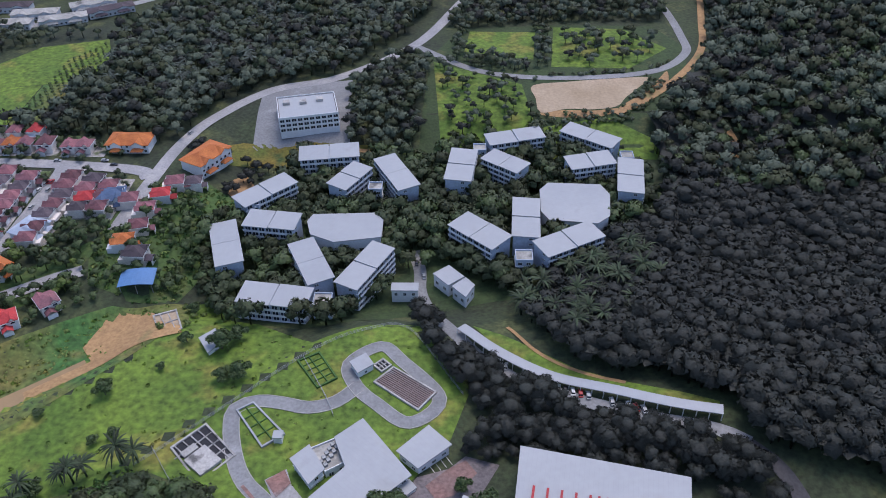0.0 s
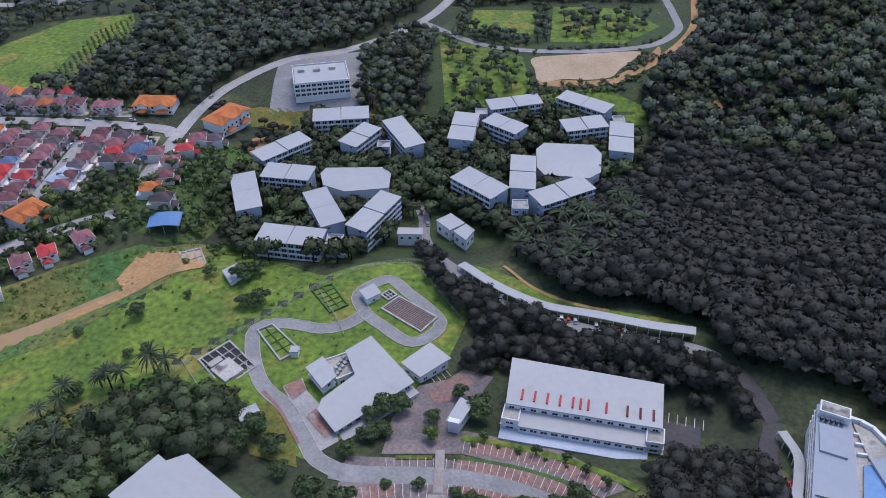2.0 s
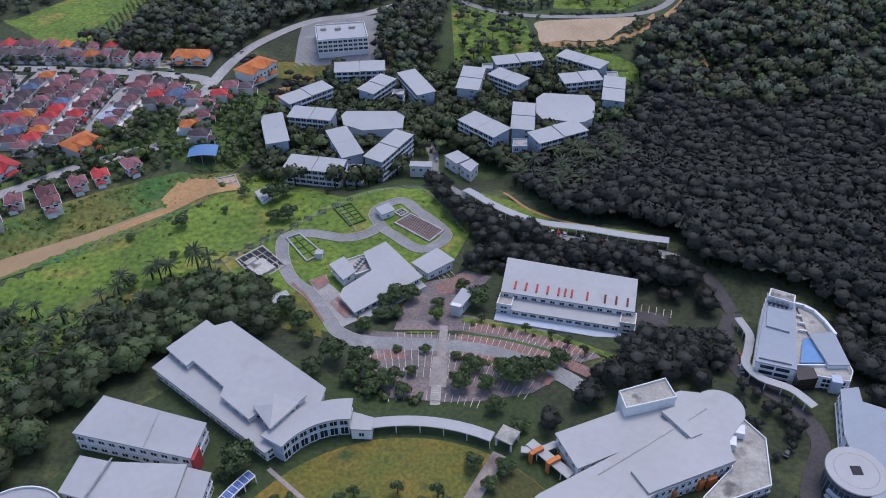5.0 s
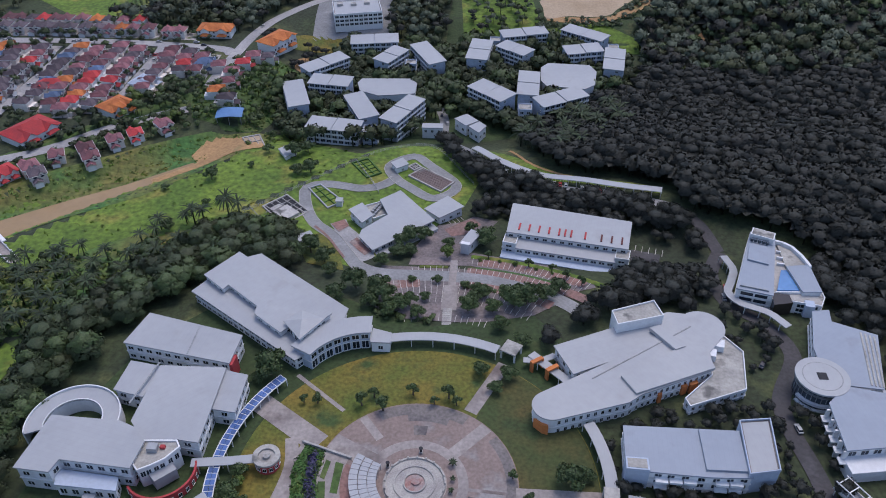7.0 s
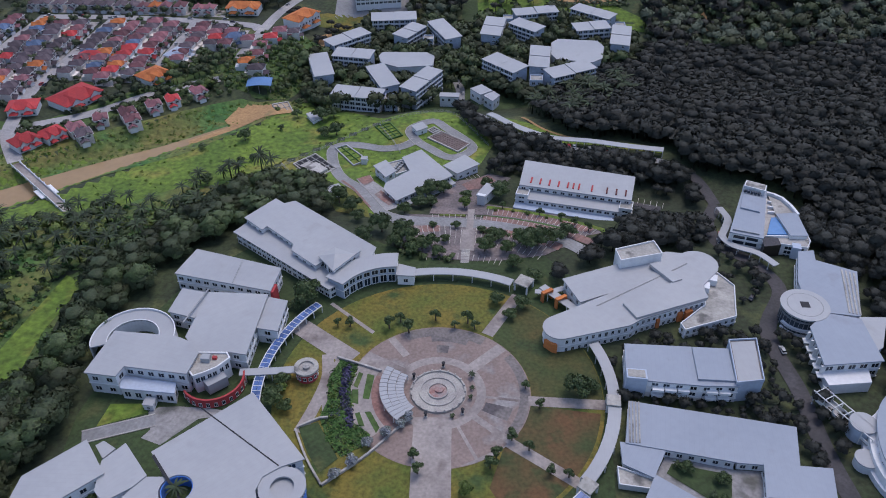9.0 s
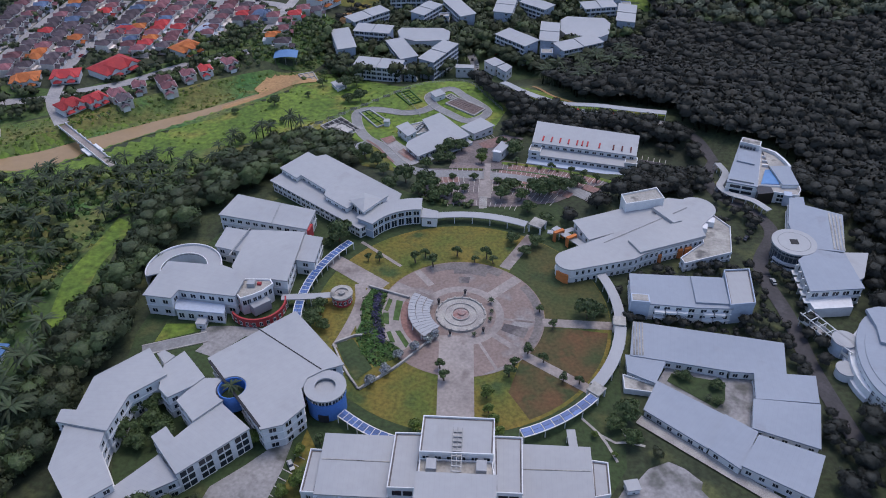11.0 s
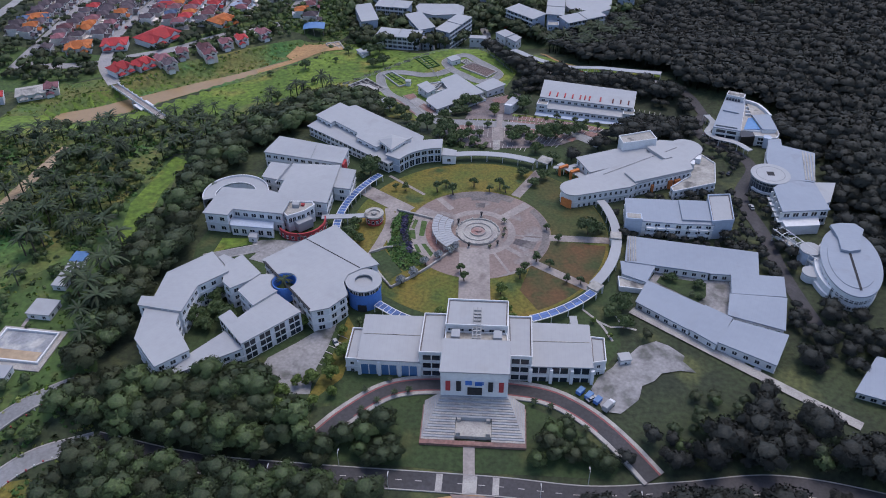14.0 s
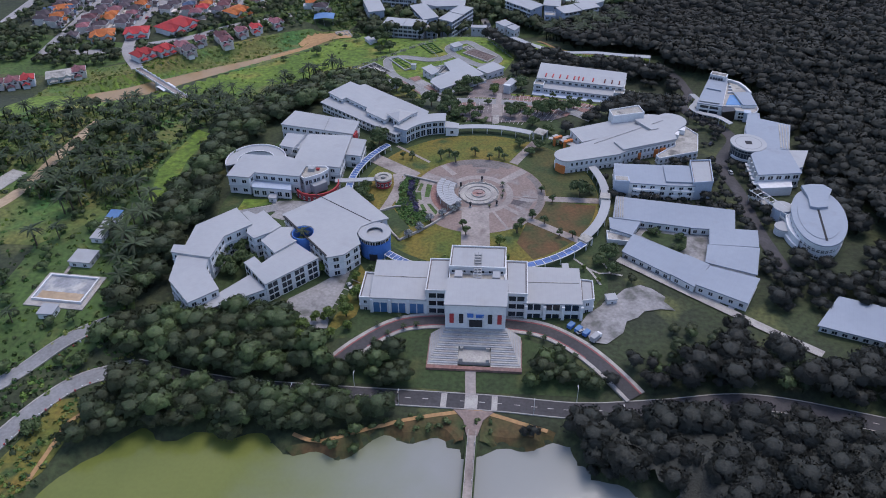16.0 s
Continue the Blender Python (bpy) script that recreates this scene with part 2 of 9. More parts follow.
M_HEDGE = mat("clipped_hedge", (0.06, 0.13, 0.03), (0.045, 0.10, 0.025), 0.2, 1.5, vary=0.4, bump=0.8)
TILES = [mat("maroon_roof_tiles", (0.22, 0.088, 0.1), (0.14, 0.064, 0.076), 0.2, 1.5, vary=0.25, rnd=0.45, stripe=0.2, gap=0.4),
         mat("red_roof_tiles", (0.44, 0.045, 0.045), (0.34, 0.04, 0.045), 0.2, 1.5, vary=0.2, rnd=0.2, stripe=0.2, gap=0.4),
         mat("orange_roof_tiles", (0.52, 0.17, 0.05), (0.38, 0.11, 0.035), 0.2, 1.5, vary=0.2, rnd=0.15, stripe=0.2, gap=0.4),
         mat("grey_roof_tiles", (0.105, 0.08, 0.092), (0.075, 0.058, 0.07), 0.2, 1.5, vary=0.25, rnd=0.3, stripe=0.2, gap=0.4),
         mat("blue_roof_tiles", (0.10, 0.15, 0.26), (0.08, 0.12, 0.2), 0.2, 1.5, vary=0.2, rnd=0.2, stripe=0.2, gap=0.4)]

# ---------------------------------------------------------------- tools
def sstep(a, b, v):
    t = min(1.0, max(0.0, (v - a) / (b - a)))
    return t * t * (3 - 2 * t)


def seg_dist(px, py, ax, ay, bx, by):
    dx, dy = bx - ax, by - ay
    t = min(1, max(0, ((px - ax) * dx + (py - ay) * dy) / (dx * dx + dy * dy)))
    return math.hypot(px - ax - t * dx, py - ay - t * dy)


def land(x, y):
    """Height of the ground."""
    bank = max(sstep(0, 16, -0.71 * (x + 103) + 0.70 * (y - 163)), sstep(0, 16, y - 234), sstep(0, 14, 0.84 * (x - 14) + 0.54 * (y - 197)) * sstep(190, 205, y))
    z = -9.0 * sstep(84, 140, y) - 3.0 * sstep(138, 172, y) - 3.0 * bank - 9.0 * sstep(226, 262, y) * (1 - sstep(384, 430, y)) + 4.0 * sstep(400, 470, y)
    west = sstep(-95, -150, x)
    z = z * (1 - west) + west * (-14.5 * sstep(55, 130, y) + 2.0 * sstep(380, 500, y))
    z += 7.0 * sstep(20, 115, x) * sstep(135, 170, y) * (1 - 0.8 * sstep(250, 290, y))
    z += 14.0 * sstep(175, 330, x) + 5.0 * math.exp(-((x + 82) ** 2 + (y - 412) ** 2) / 1000.0)
    d = seg_dist(x, y, -262, 122, -128, 243)
    z -= 5.0 * (1 - sstep(9.5, 22, d)) * sstep(-118, -142, x)
    z -= 2.0 * sstep(-112, -135, y)
    if y < -146:
        shore = -158 - 4 * math.sin(x * 0.11 + 0.6) - 2.5 * math.sin(x * 0.29) - 14 * sstep(26, 64, x) - 3 * sstep(-20, -44, x) + 3 * sstep(-24, 0, x) + 4 * sstep(-84, -100, x) - 42 * sstep(-112, -148, x) - 500 * sstep(80, 150, x)
        z -= 4.5 * sstep(shore + 3.5, shore - 4, y)
    return z


def mesh_of(name, verts, faces, mats=(), smooth=False):
    me = bpy.data.meshes.new(name)
    me.from_pydata([tuple(v) for v in verts], [], faces)
    for m in mats:
        me.materials.append(m)
    if smooth:
        for p in me.polygons:
            p.use_smooth = True
    return me


def part(name, me, material=None, parent=None, label="", kind=""):
    """Links a mesh or bmesh as one object, under its thing."""
    if isinstance(me, bmesh.types.BMesh):
        data = bpy.data.meshes.new(name)
        me.to_mesh(data)
        me.free()
        me = data
    if material and not me.materials:
        me.materials.append(material)
    ob = new(name, me)
    ob.parent = parent
    return tagged(ob, label, kind=kind)


def thing(name, x, y, z, rz, label, category, group=""):
    e = new(name)
    e.matrix_world = pose(x, y, z, 0, 0, rz)
    e.empty_display_size = 0.5
    return tagged(e, label, category, group)


class Solid:
    """Gathers boxes and prisms into one mesh."""
    def __init__(self):
        self.v, self.f, self.m = [], [], []

    def box(self, x0, y0, z0, x1, y1, z1, m=0):
        n = len(self.v)
        self.v += [(x, y, z) for z in (z0, z1) for x, y in ((x0, y0), (x1, y0), (x1, y1), (x0, y1))]
        self.f += [tuple(n + k for k in q) for q in ((3, 2, 1, 0), (4, 5, 6, 7), (0, 1, 5, 4), (1, 2, 6, 5), (2, 3, 7, 6), (3, 0, 4, 7))]
        self.m += [m] * 6
        return self

    def prism(self, poly, z0, z1, m=0, top=None):
        """z1 may be a function of x, y; so may z0."""
        n, k = len(self.v), len(poly)
        za, zb = (z if callable(z) else (lambda x, y, z=z: z) for z in (z0, z1))
        self.v += [(x, y, za(x, y)) for x, y in poly] + [(x, y, zb(x, y)) for x, y in poly]
        self.f += [tuple(range(n + k - 1, n - 1, -1)), tuple(range(n + k, n + 2 * k))]
        self.f += [(n + i, n + (i + 1) % k, n + k + (i + 1) % k, n + k + i) for i in range(k)]
        self.m += [m, m if top is None else top] + [m] * k
        return self

    def ring(self, outer, inner, z0, z1, closed=True, m=0):
        """One continuous band between two lines of points."""
        n, k = len(self.v), len(outer)
        za, zb = (z if callable(z) else (lambda x, y, z=z: z) for z in (z0, z1))
        for (a, b), (c, d) in zip(outer, inner):
            self.v += [(a, b, za(a, b)), (a, b, zb(a, b)), (c, d, zb(c, d)), (c, d, za(c, d))]
        for i in range(k if closed else k - 1):
            p, q = n + 4 * i, n + 4 * ((i + 1) % k)
            for j in range(4):
                self.f.append((p + j, p + (j + 1) % 4, q + (j + 1) % 4, q + j)[::-1])
        if not closed:
            self.f += [(n + 3, n + 2, n + 1, n), tuple(n + 4 * (k - 1) + j for j in range(4))]
        self.m += [m] * (len(self.f) - len(self.m))
        return self

    def tube(self, pts, r0, r1, sides=6, m=0):
        n = len(self.v)
        for i, p in enumerate(pts):
            r = r0 + (r1 - r0) * i / max(1, len(pts) - 1)
            for k in range(sides):
                a = 2 * math.pi * k / sides
                self.v.append((p[0] + r * math.cos(a), p[1] + r * math.sin(a), p[2]))
        for i in range(len(pts) - 1):
            for k in range(sides):
                a, b = n + i * sides + k, n + i * sides + (k + 1) % sides
                self.f.append((a, b, b + sides, a + sides))
                self.m.append(m)
        self.f.append(tuple(n + (len(pts) - 1) * sides + k for k in range(sides)))
        self.m.append(m)
        return self

    def mesh(self, name, *mats):
        me = mesh_of(name, self.v, self.f, mats)
        me.polygons.foreach_set("material_index", self.m)
        return me


def ccw(poly):
    a = sum(x0 * y1 - x1 * y0 for (x0, y0), (x1, y1) in zip(poly, poly[1:] + poly[:1]))
    return list(poly) if a > 0 else list(poly)[::-1]


def grown(poly, d):
    """A polygon pushed outwards by d."""
    poly, out = ccw(poly), []
    for i in range(len(poly)):
        (ax, ay), (bx, by), (cx, cy) = poly[i - 1], poly[i], poly[(i + 1) % len(poly)]
        u, w = Vector((bx - ax, by - ay)).normalized(), Vector((cx - bx, cy - by)).normalized()
        n1, n2 = Vector((u.y, -u.x)), Vector((w.y, -w.x))
        s = n1 + n2
        s = s * (d / max(0.35, 1 + n1.dot(n2)))
        out.append((bx + s.x, by + s.y))
    return out


CLEAR = []
LAID = [0]


def lift():
    """A few millimetres more for every sheet, so that no two share a plane."""
    LAID[0] += 1
    return 0.0025 * (LAID[0] % 19)


def keep_clear(poly):
    xs, ys = [p[0] for p in poly], [p[1] for p in poly]
    CLEAR.append((min(xs), min(ys), max(xs), max(ys), np.array(poly, float)))


def inside(x, y, poly):
    p = np.asarray(poly, float)
    q = np.roll(p, -1, 0)
    cross = ((p[:, 1] > y) != (q[:, 1] > y)) & (x < (q[:, 0] - p[:, 0]) * (y - p[:, 1]) / (q[:, 1] - p[:, 1] + 1e-12) + p[:, 0])
    return bool(cross.sum() % 2)


def is_free(x, y):
    return not any(a <= x <= c and b <= y <= d and inside(x, y, p) for a, b, c, d, p in CLEAR)


def curve_pts(pts, step=3.0, closed=False):
    """A smooth line through points."""
    P = [Vector(p) for p in pts]
    n, out = len(P), []
    for i in range(n if closed else n - 1):
        a, b = P[i], P[(i + 1) % n]
        p0 = P[i - 1] if (i or closed) else a * 2 - b
        p3 = P[(i + 2) % n] if (i + 2 < n or closed) else b * 2 - a
        k = max(1, int((b - a).length / step))
        for j in range(k):
            t = j / k
            out.append(0.5 * (2 * a + (b - p0) * t + (2 * p0 - 5 * a + 4 * b - p3) * t * t + (3 * a - p0 - 3 * b + p3) * t ** 3))
    if not closed:
        out.append(P[-1])
    return [(v.x, v.y) for v in out]


def drape(name, poly, material, off=0.15, parent=None, step=5.0, clear=True, label="", z=None):
    """A sheet laid on the ground."""
    off = 0.05 * round(off / 0.05) + lift()
    edge = []
    for p, q in zip(ccw(poly), ccw(poly)[1:] + ccw(poly)[:1]):
        k = max(1, int(math.ceil(math.dist(p, q) / step)))
        edge += [Vector((p[0] + (q[0] - p[0]) * i / k, p[1] + (q[1] - p[1]) * i / k)) for i in range(k)]
    n, xs, ys = len(edge), [v.x for v in edge], [v.y for v in edge]
    fill = [Vector((x, y)) for x in np.arange(min(xs) + step / 2, max(xs), step) for y in np.arange(min(ys) + step / 2, max(ys), step) if inside(x, y, poly)]
    out = mathutils.geometry.delaunay_2d_cdt(edge + fill, [(i, (i + 1) % n) for i in range(n)], [], 1, 1e-4)
    bm = mesh_of(name, [(v.x, v.y, (land(v.x, v.y) if z is None else z) + off) for v in out[0]], [f if ((out[0][f[1]] - out[0][f[0]]).cross(out[0][f[2]] - out[0][f[0]])) > 0 else f[::-1] for f in (list(q) for q in out[2])])
    if clear:
        keep_clear(poly)
    return part(name, bm, material, parent, label, "" if parent else "structure")


def strip(name, pts, width, material, off=0.22, closed=False, kerb=None, clear=True, parent=None, z=None, thick=0.0):
    """A road or path of even width along a smooth line, with kerbs where given."""
    off = 0.05 * round(off / 0.05) + lift()
    line = curve_pts(pts, 3.0, closed)
    n, L, R, V = len(line), [], [], []
    for i in range(n):
        a = Vector(line[i - 1] if (i or closed) else line[0])
        b = Vector(line[(i + 1) % n] if (i + 1 < n or closed) else line[-1])
        d = (b - a).normalized()
        c, nrm = Vector(line[i]), Vector((-d.y, d.x))
        L.append(c + nrm * width / 2)
        R.append(c - nrm * width / 2)
    up = (lambda x, y: land(x, y)) if z is None else (lambda x, y: z)
    vs, fs = [], []
    for l, r in zip(L, R):
        h = max(up(l.x, l.y), up(r.x, r.y)) if z is None else z
        vs += [(l.x, l.y, h + off), (r.x, r.y, h + off)]
        if thick:
            vs += [(r.x, r.y, h + off - thick), (l.x, l.y, h + off - thick)]
    w = 4 if thick else 2
    for i in range(n if closed else n - 1):
        a, b = w * i, w * ((i + 1) % n)
        if thick:
            fs += [(a, a + 1, b + 1, b), (a + 1, a + 2, b + 2, b + 1), (a + 2, a + 3, b + 3, b + 2), (a + 3, a, b, b + 3)]
        else:
            fs.append((a, a + 1, b + 1, b))
    ob = part(name, mesh_of(name, vs, fs), material, parent, "", "" if parent else "structure")
    if clear:
        for i in range(0, n - 1, 4):
            j = min(i + 4, n - 1)
            keep_clear([tuple(L[i]), tuple(L[j]), tuple(R[j]), tuple(R[i])])
    if kerb:
        for side in (L, R):
            s, vs, fs = (1 if side is L else -1), [], []
            for k, p in enumerate(side):
                d = (p - Vector(line[k])).normalized()
                q = p + d * kerb[1]
                h = max(up(L[k].x, L[k].y), up(R[k].x, R[k].y)) if z is None else z
                vs += [(p.x, p.y, h), (p.x, p.y, h + off + 0.15), (q.x, q.y, h + off + 0.15), (q.x, q.y, h - 0.3)]
            for k in range(len(side) if closed else len(side) - 1):
                a, b = 4 * k, 4 * ((k + 1) % len(side))
                for q in range(3):
                    f = (a + q, a + q + 1, b + q + 1, b + q)
                    fs.append(f if s < 0 else f[::-1])
            part("kerb", mesh_of("kerb", vs, fs), kerb[0], ob)
    return ob


def sash(panes=2):
    """Frame and recessed glass of a window as one closed sheet, one metre square, facing -y."""
    xs = [-0.52, -0.44, -0.03, 0.03, 0.44, 0.52] if panes == 2 else [-0.54, -0.42, 0.42, 0.54]
    zs = [-0.06, 0.0, 0.92, 1.0]
    n, V, F, M = len(xs), [(x, -0.12, z) for z in zs for x in xs], [], []
    for j in range(3):
        for i in range(n - 1):
            q = (j * n + i, j * n + i + 1, (j + 1) * n + i + 1, (j + 1) * n + i)
            if j == 1 and i % 2 == 1:
                k = len(V)
                V += [(V[w][0], -0.03, V[w][2]) for w in q]
                F += [(q[w], q[(w + 1) % 4], k + (w + 1) % 4, k + w) for w in range(4)] + [(k, k + 1, k + 2, k + 3)]
                M += [0] * 4 + [1]
            else:
                F.append(q)
                M.append(0)
    k, c = len(V), (0, n - 1, 4 * n - 1, 3 * n)
    V += [(V[w][0], 0.02, V[w][2]) for w in c]
    for w, run in enumerate((range(0, n), range(n - 1, 4 * n, n), range(4 * n - 1, 3 * n - 1, -1), range(3 * n, -1, -n))):
        F.append(tuple(run)[::-1] + (k + w, k + (w + 1) % 4))
        M.append(0)
    me = mesh_of("window", V, F, (M_FRAME, M_GLASS))
    me.polygons.foreach_set("material_index", M)
    return me


def window_meshes():
    fr = Solid().box(-0.5, -0.10, 0, -0.44, 0.02, 1).box(0.44, -0.10, 0, 0.5, 0.02, 1).box(-0.44, -0.10, 0.92, 0.44, 0.02, 1)
    fr.box(-0.53, -0.22, -0.07, 0.53, 0.02, 0).box(-0.03, -0.08, 0, 0.03, 0.02, 0.92)
    pane = Solid().box(-0.44, -0.045, 0, 0.44, 0.0, 0.92)
    return fr.mesh("window", M_FRAME), pane.mesh("pane", M_GLASS), pane.mesh("pane", M_SKYGLASS), sash()


WIN, PANE, PANE_B, WINS = window_meshes()


def window(parent, x, y, z, rz, w, h, blue=False):
    """A window facing local -y, with its own pane."""
    o = part("window", WIN, None, parent)
    o.matrix_basis = pose(x, y, z, 0, 0, rz) @ Matrix.Diagonal((w, 1, h, 1))
    part("pane", PANE_B if blue else PANE, None, o)
    return o


def plain_window(parent, x, y, z, rz, w, h, blue=False):
    """A window whose frame and glass are one mesh."""
    o = part("window", WINS, None, parent)
    o.matrix_basis = pose(x, y, z, 0, 0, rz) @ Matrix.Diagonal((w, 1, h, 1))
    return o


def block(name, label, poly, z0, z1, category="building", group="", roof="slab", roofmat=None, wallmat=None, tilt=(0, 0), over=0.8, thick=0.5,
          storeys=2, bay=3.6, win=(1.6, 1.4), faces="S", blue=False, ledge=True, base=0.0, owner=None, cols=False, fine=False):
    """A building: walls, storeys of windows, ledges and a roof. tilt: rise of the roof per metre along x and y of its own frame."""
    poly = ccw([Vector(p).to_tuple() if isinstance(p, Vector) else p for p in poly])
    cx, cy = sum(p[0] for p in poly) / len(poly), sum(p[1] for p in poly) / len(poly)
    ang = math.atan2(poly[1][1] - poly[0][1], poly[1][0] - poly[0][0])
    ob = owner or thing(name, cx, cy, z0, math.degrees(ang), label, category, group)
    inv = ob.matrix_world.inverted() if not owner else (pose(*ob["spot"])).inverted()
    if not owner:
        ob["spot"] = (cx, cy, z0, 0, 0, math.degrees(ang))
        inv = pose(cx, cy, z0, 0, 0, math.degrees(ang)).inverted()
    q = [(inv @ Vector((x, y, z0))).to_2d().to_tuple() for x, y in poly]
    zb, h = (inv @ Vector((0, 0, z0))).z, z1 - z0
    keep_clear(grown(poly, 2.0))
    top = lambda x, y: zb + h + tilt[0] * x + tilt[1] * y
    part("wall", Solid().prism(q, zb - 4.0, lambda x, y: top(x, y) - 0.02).mesh("wall", wallmat or M_WALL), None, ob)
    if roof == "slab":
        g = grown(q, over)
        part("roof", Solid().prism(g, lambda x, y: top(x, y), lambda x, y: top(x, y) + thick).mesh("roof", roofmat or M_ROOF), None, ob)
    elif roof == "parapet":
        part("roof", Solid().prism(grown(q, -0.2), lambda x, y: top(x, y) - 0.3, lambda x, y: top(x, y) + 0.04).mesh("roof", roofmat or M_ROOF_OLD), None, ob)
        g, i = grown(q, 0.1), grown(q, -0.25)
        s = Solid().ring(g, i, lambda x, y: top(x, y) - 0.4, lambda x, y: top(x, y) + 0.75)
        part("parapet", s.mesh("parapet", wallmat or M_WALL), None, ob)
        if roofmat is M_ROOF:
            part("gutter", Solid().ring(grown(q, -0.27), grown(q, -0.75), lambda x, y: top(x, y) - 0.2, lambda x, y: top(x, y) + 0.08).mesh("gutter", M_STAIN), None, ob, "stained roof gutter")
    sh = h / storeys
    if ledge and storeys > 1:
        for s in range(1, storeys):
            part("ledge", Solid().prism(grown(q, 0.3), zb + s * sh - 0.12, zb + s * sh + 0.12).mesh("ledge", M_FRAME), None, ob)
    wa = math.degrees(ang)
    for a, b in zip(q, q[1:] + q[:1]):
        d = Vector((b[0] - a[0], b[1] - a[1]))
        le = d.length
        if le < 3.5:
            continue
        dr = math.degrees(math.atan2(d.y, d.x))
        gl = radians(dr + (wa if not owner else ob["spot"][5]))
        nx, ny = math.sin(gl), -math.cos(gl)
        if ("S" in faces and ny < 0.45) or "A" in faces:
            k = max(1, int((le - 1.0) / bay))
            for s in range(storeys):
                wh = min(win[1] * 1.35, max(win[1], sh - 1.0))
                zz = zb + s * sh + (sh - wh) * 0.5 + base
                for i in range(k):
                    t = (i + 0.5) / k
                    (window if fine else plain_window)(ob, a[0] + d.x * t, a[1] + d.y * t, zz, dr, min(win[0] * 1.2, le / k * 0.85), wh, blue)
    return ob


def rect(a, b, depth):
    """A rectangle on the base line a to b, going depth to its left."""
    u = Vector((b[0] - a[0], b[1] - a[1])).normalized()
    n = Vector((-u.y, u.x)) * depth
    return [a, b, (b[0] + n.x, b[1] + n.y), (a[0] + n.x, a[1] + n.y)]


def arc(cx, cy, r, a0, a1, n=24):
    return [(cx + r * math.cos(radians(a0 + (a1 - a0) * i / n)), cy + r * math.sin(radians(a0 + (a1 - a0) * i / n))) for i in range(n + 1)]


def disc(cx, cy, r, n=40):
    return arc(cx, cy, r, 0, 360 - 360 / n, n - 1)

# ---------------------------------------------------------------- ground
def axis(lo, hi, fine_lo, fine_hi, step):
    a = list(np.arange(fine_lo, fine_hi + step, step))
    d, v = step * 1.6, a[0]
    while v > lo:
        v -= d
        d *= 1.35
        a.insert(0, v)
    d, v = step * 1.6, a[-1]
    while v < hi:
        v += d
        d *= 1.35
        a.append(v)
    return a


gx, gy = axis(-4400, 4400, -430, 430, 5.0), axis(-3000, 4600, -240, 640, 5.0)
gv = [(x, y, land(x, y)) for y in gy for x in gx]
nx_ = len(gx)
gf = [(j * nx_ + i, j * nx_ + i + 1, (j + 1) * nx_ + i + 1, (j + 1) * nx_ + i) for j in range(len(gy) - 1) for i in range(nx_ - 1)]
tagged(part("ground", mesh_of("ground", gv, gf, smooth=True), M_GROUND, None, "uneven dark green ground under trees and grass", "structure"), category="ground")

# meadows, river, lake
drape("meadow", [(-100, 262), (-118, 252), (-150, 228), (-200, 190), (-262, 150), (-300, 110), (-300, 60), (-240, 90), (-180, 118), (-140, 142), (-100, 158), (-72, 146), (-62, 128), (-40, 116), (-8, 150), (8, 172), (16, 198), (-6, 236), (-28, 236), (-50, 224), (-74, 238)], M_MEADOW, 0.10, clear=False, step=6)
drape("river_scrub", [(-112, 256), (-145, 250), (-205, 208), (-262, 172), (-300, 150), (-300, 112), (-240, 128), (-190, 158), (-160, 178), (-128, 214), (-108, 240)], M_REED, 0.2, clear=False, step=4)
strip("river", [(-360, 85), (-262, 124), (-228, 146), (-196, 169), (-168, 188), (-140, 211)], 19.0, M_RIVER, 0.0, clear=False, z=-18.4)
drape("clay_bank", [(-141, 249), (-130, 246), (-122, 236), (-126, 224), (-136, 222), (-146, 232)], M_CLAY, 0.45, step=3)
drape("clay_bank", [(-150, 226), (-140, 214), (-122, 226), (-108, 232), (-112, 240), (-128, 248), (-146, 243)], M_CLAY, 0.42, step=3, clear=False)
strip("clay_bank", [(-235, 148), (-200, 172), (-170, 193), (-140, 214), (-132, 222)], 5.0, M_CLAY, 0.35, clear=False)
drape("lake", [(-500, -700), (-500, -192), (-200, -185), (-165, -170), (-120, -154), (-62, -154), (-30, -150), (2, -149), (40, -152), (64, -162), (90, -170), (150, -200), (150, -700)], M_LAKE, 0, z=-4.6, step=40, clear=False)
drape("west_lawn", [(-205, -150), (-205, -20), (-180, 40), (-160, 60), (-155, 0), (-158, -60), (-140, -100), (-150, -130)], M_DEEPLAWN, 0.10, clear=False, step=8)

drape("campus_green", [(-66, 106), (-110, 60), (-124, 20), (-128, -20), (-124, -50), (-104, -104), (-60, -112), (-14, -104), (24, -104), (44, -100), (60, -70), (62, 0), (60, 60), (40, 84), (0, 74), (-40, 90)], M_DARKLAWN, 0.06, clear=False, step=8)

# lawn of the round court, plaza and paths
RING = 62.5
drape("court_lawn", disc(0, 0, RING - 2, 60), M_LAWN, 0.10, clear=True, step=8)
drape("dry_lawn", [(0 + 59 * math.cos(radians(a)), 59 * math.sin(radians(a))) for a in range(-62, -3, 4)] + [(34, -4), (24, -25), (20, -40)], M_LAWN_RED, 0.14, step=5)
# Sector of court lawn darkened by colour to stand for shade.
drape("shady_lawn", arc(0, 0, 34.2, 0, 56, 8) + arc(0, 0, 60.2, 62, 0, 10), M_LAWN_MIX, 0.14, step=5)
drape("plaza", disc(0, 0, 34, 72), M_PLAZA, 0.22, step=8)
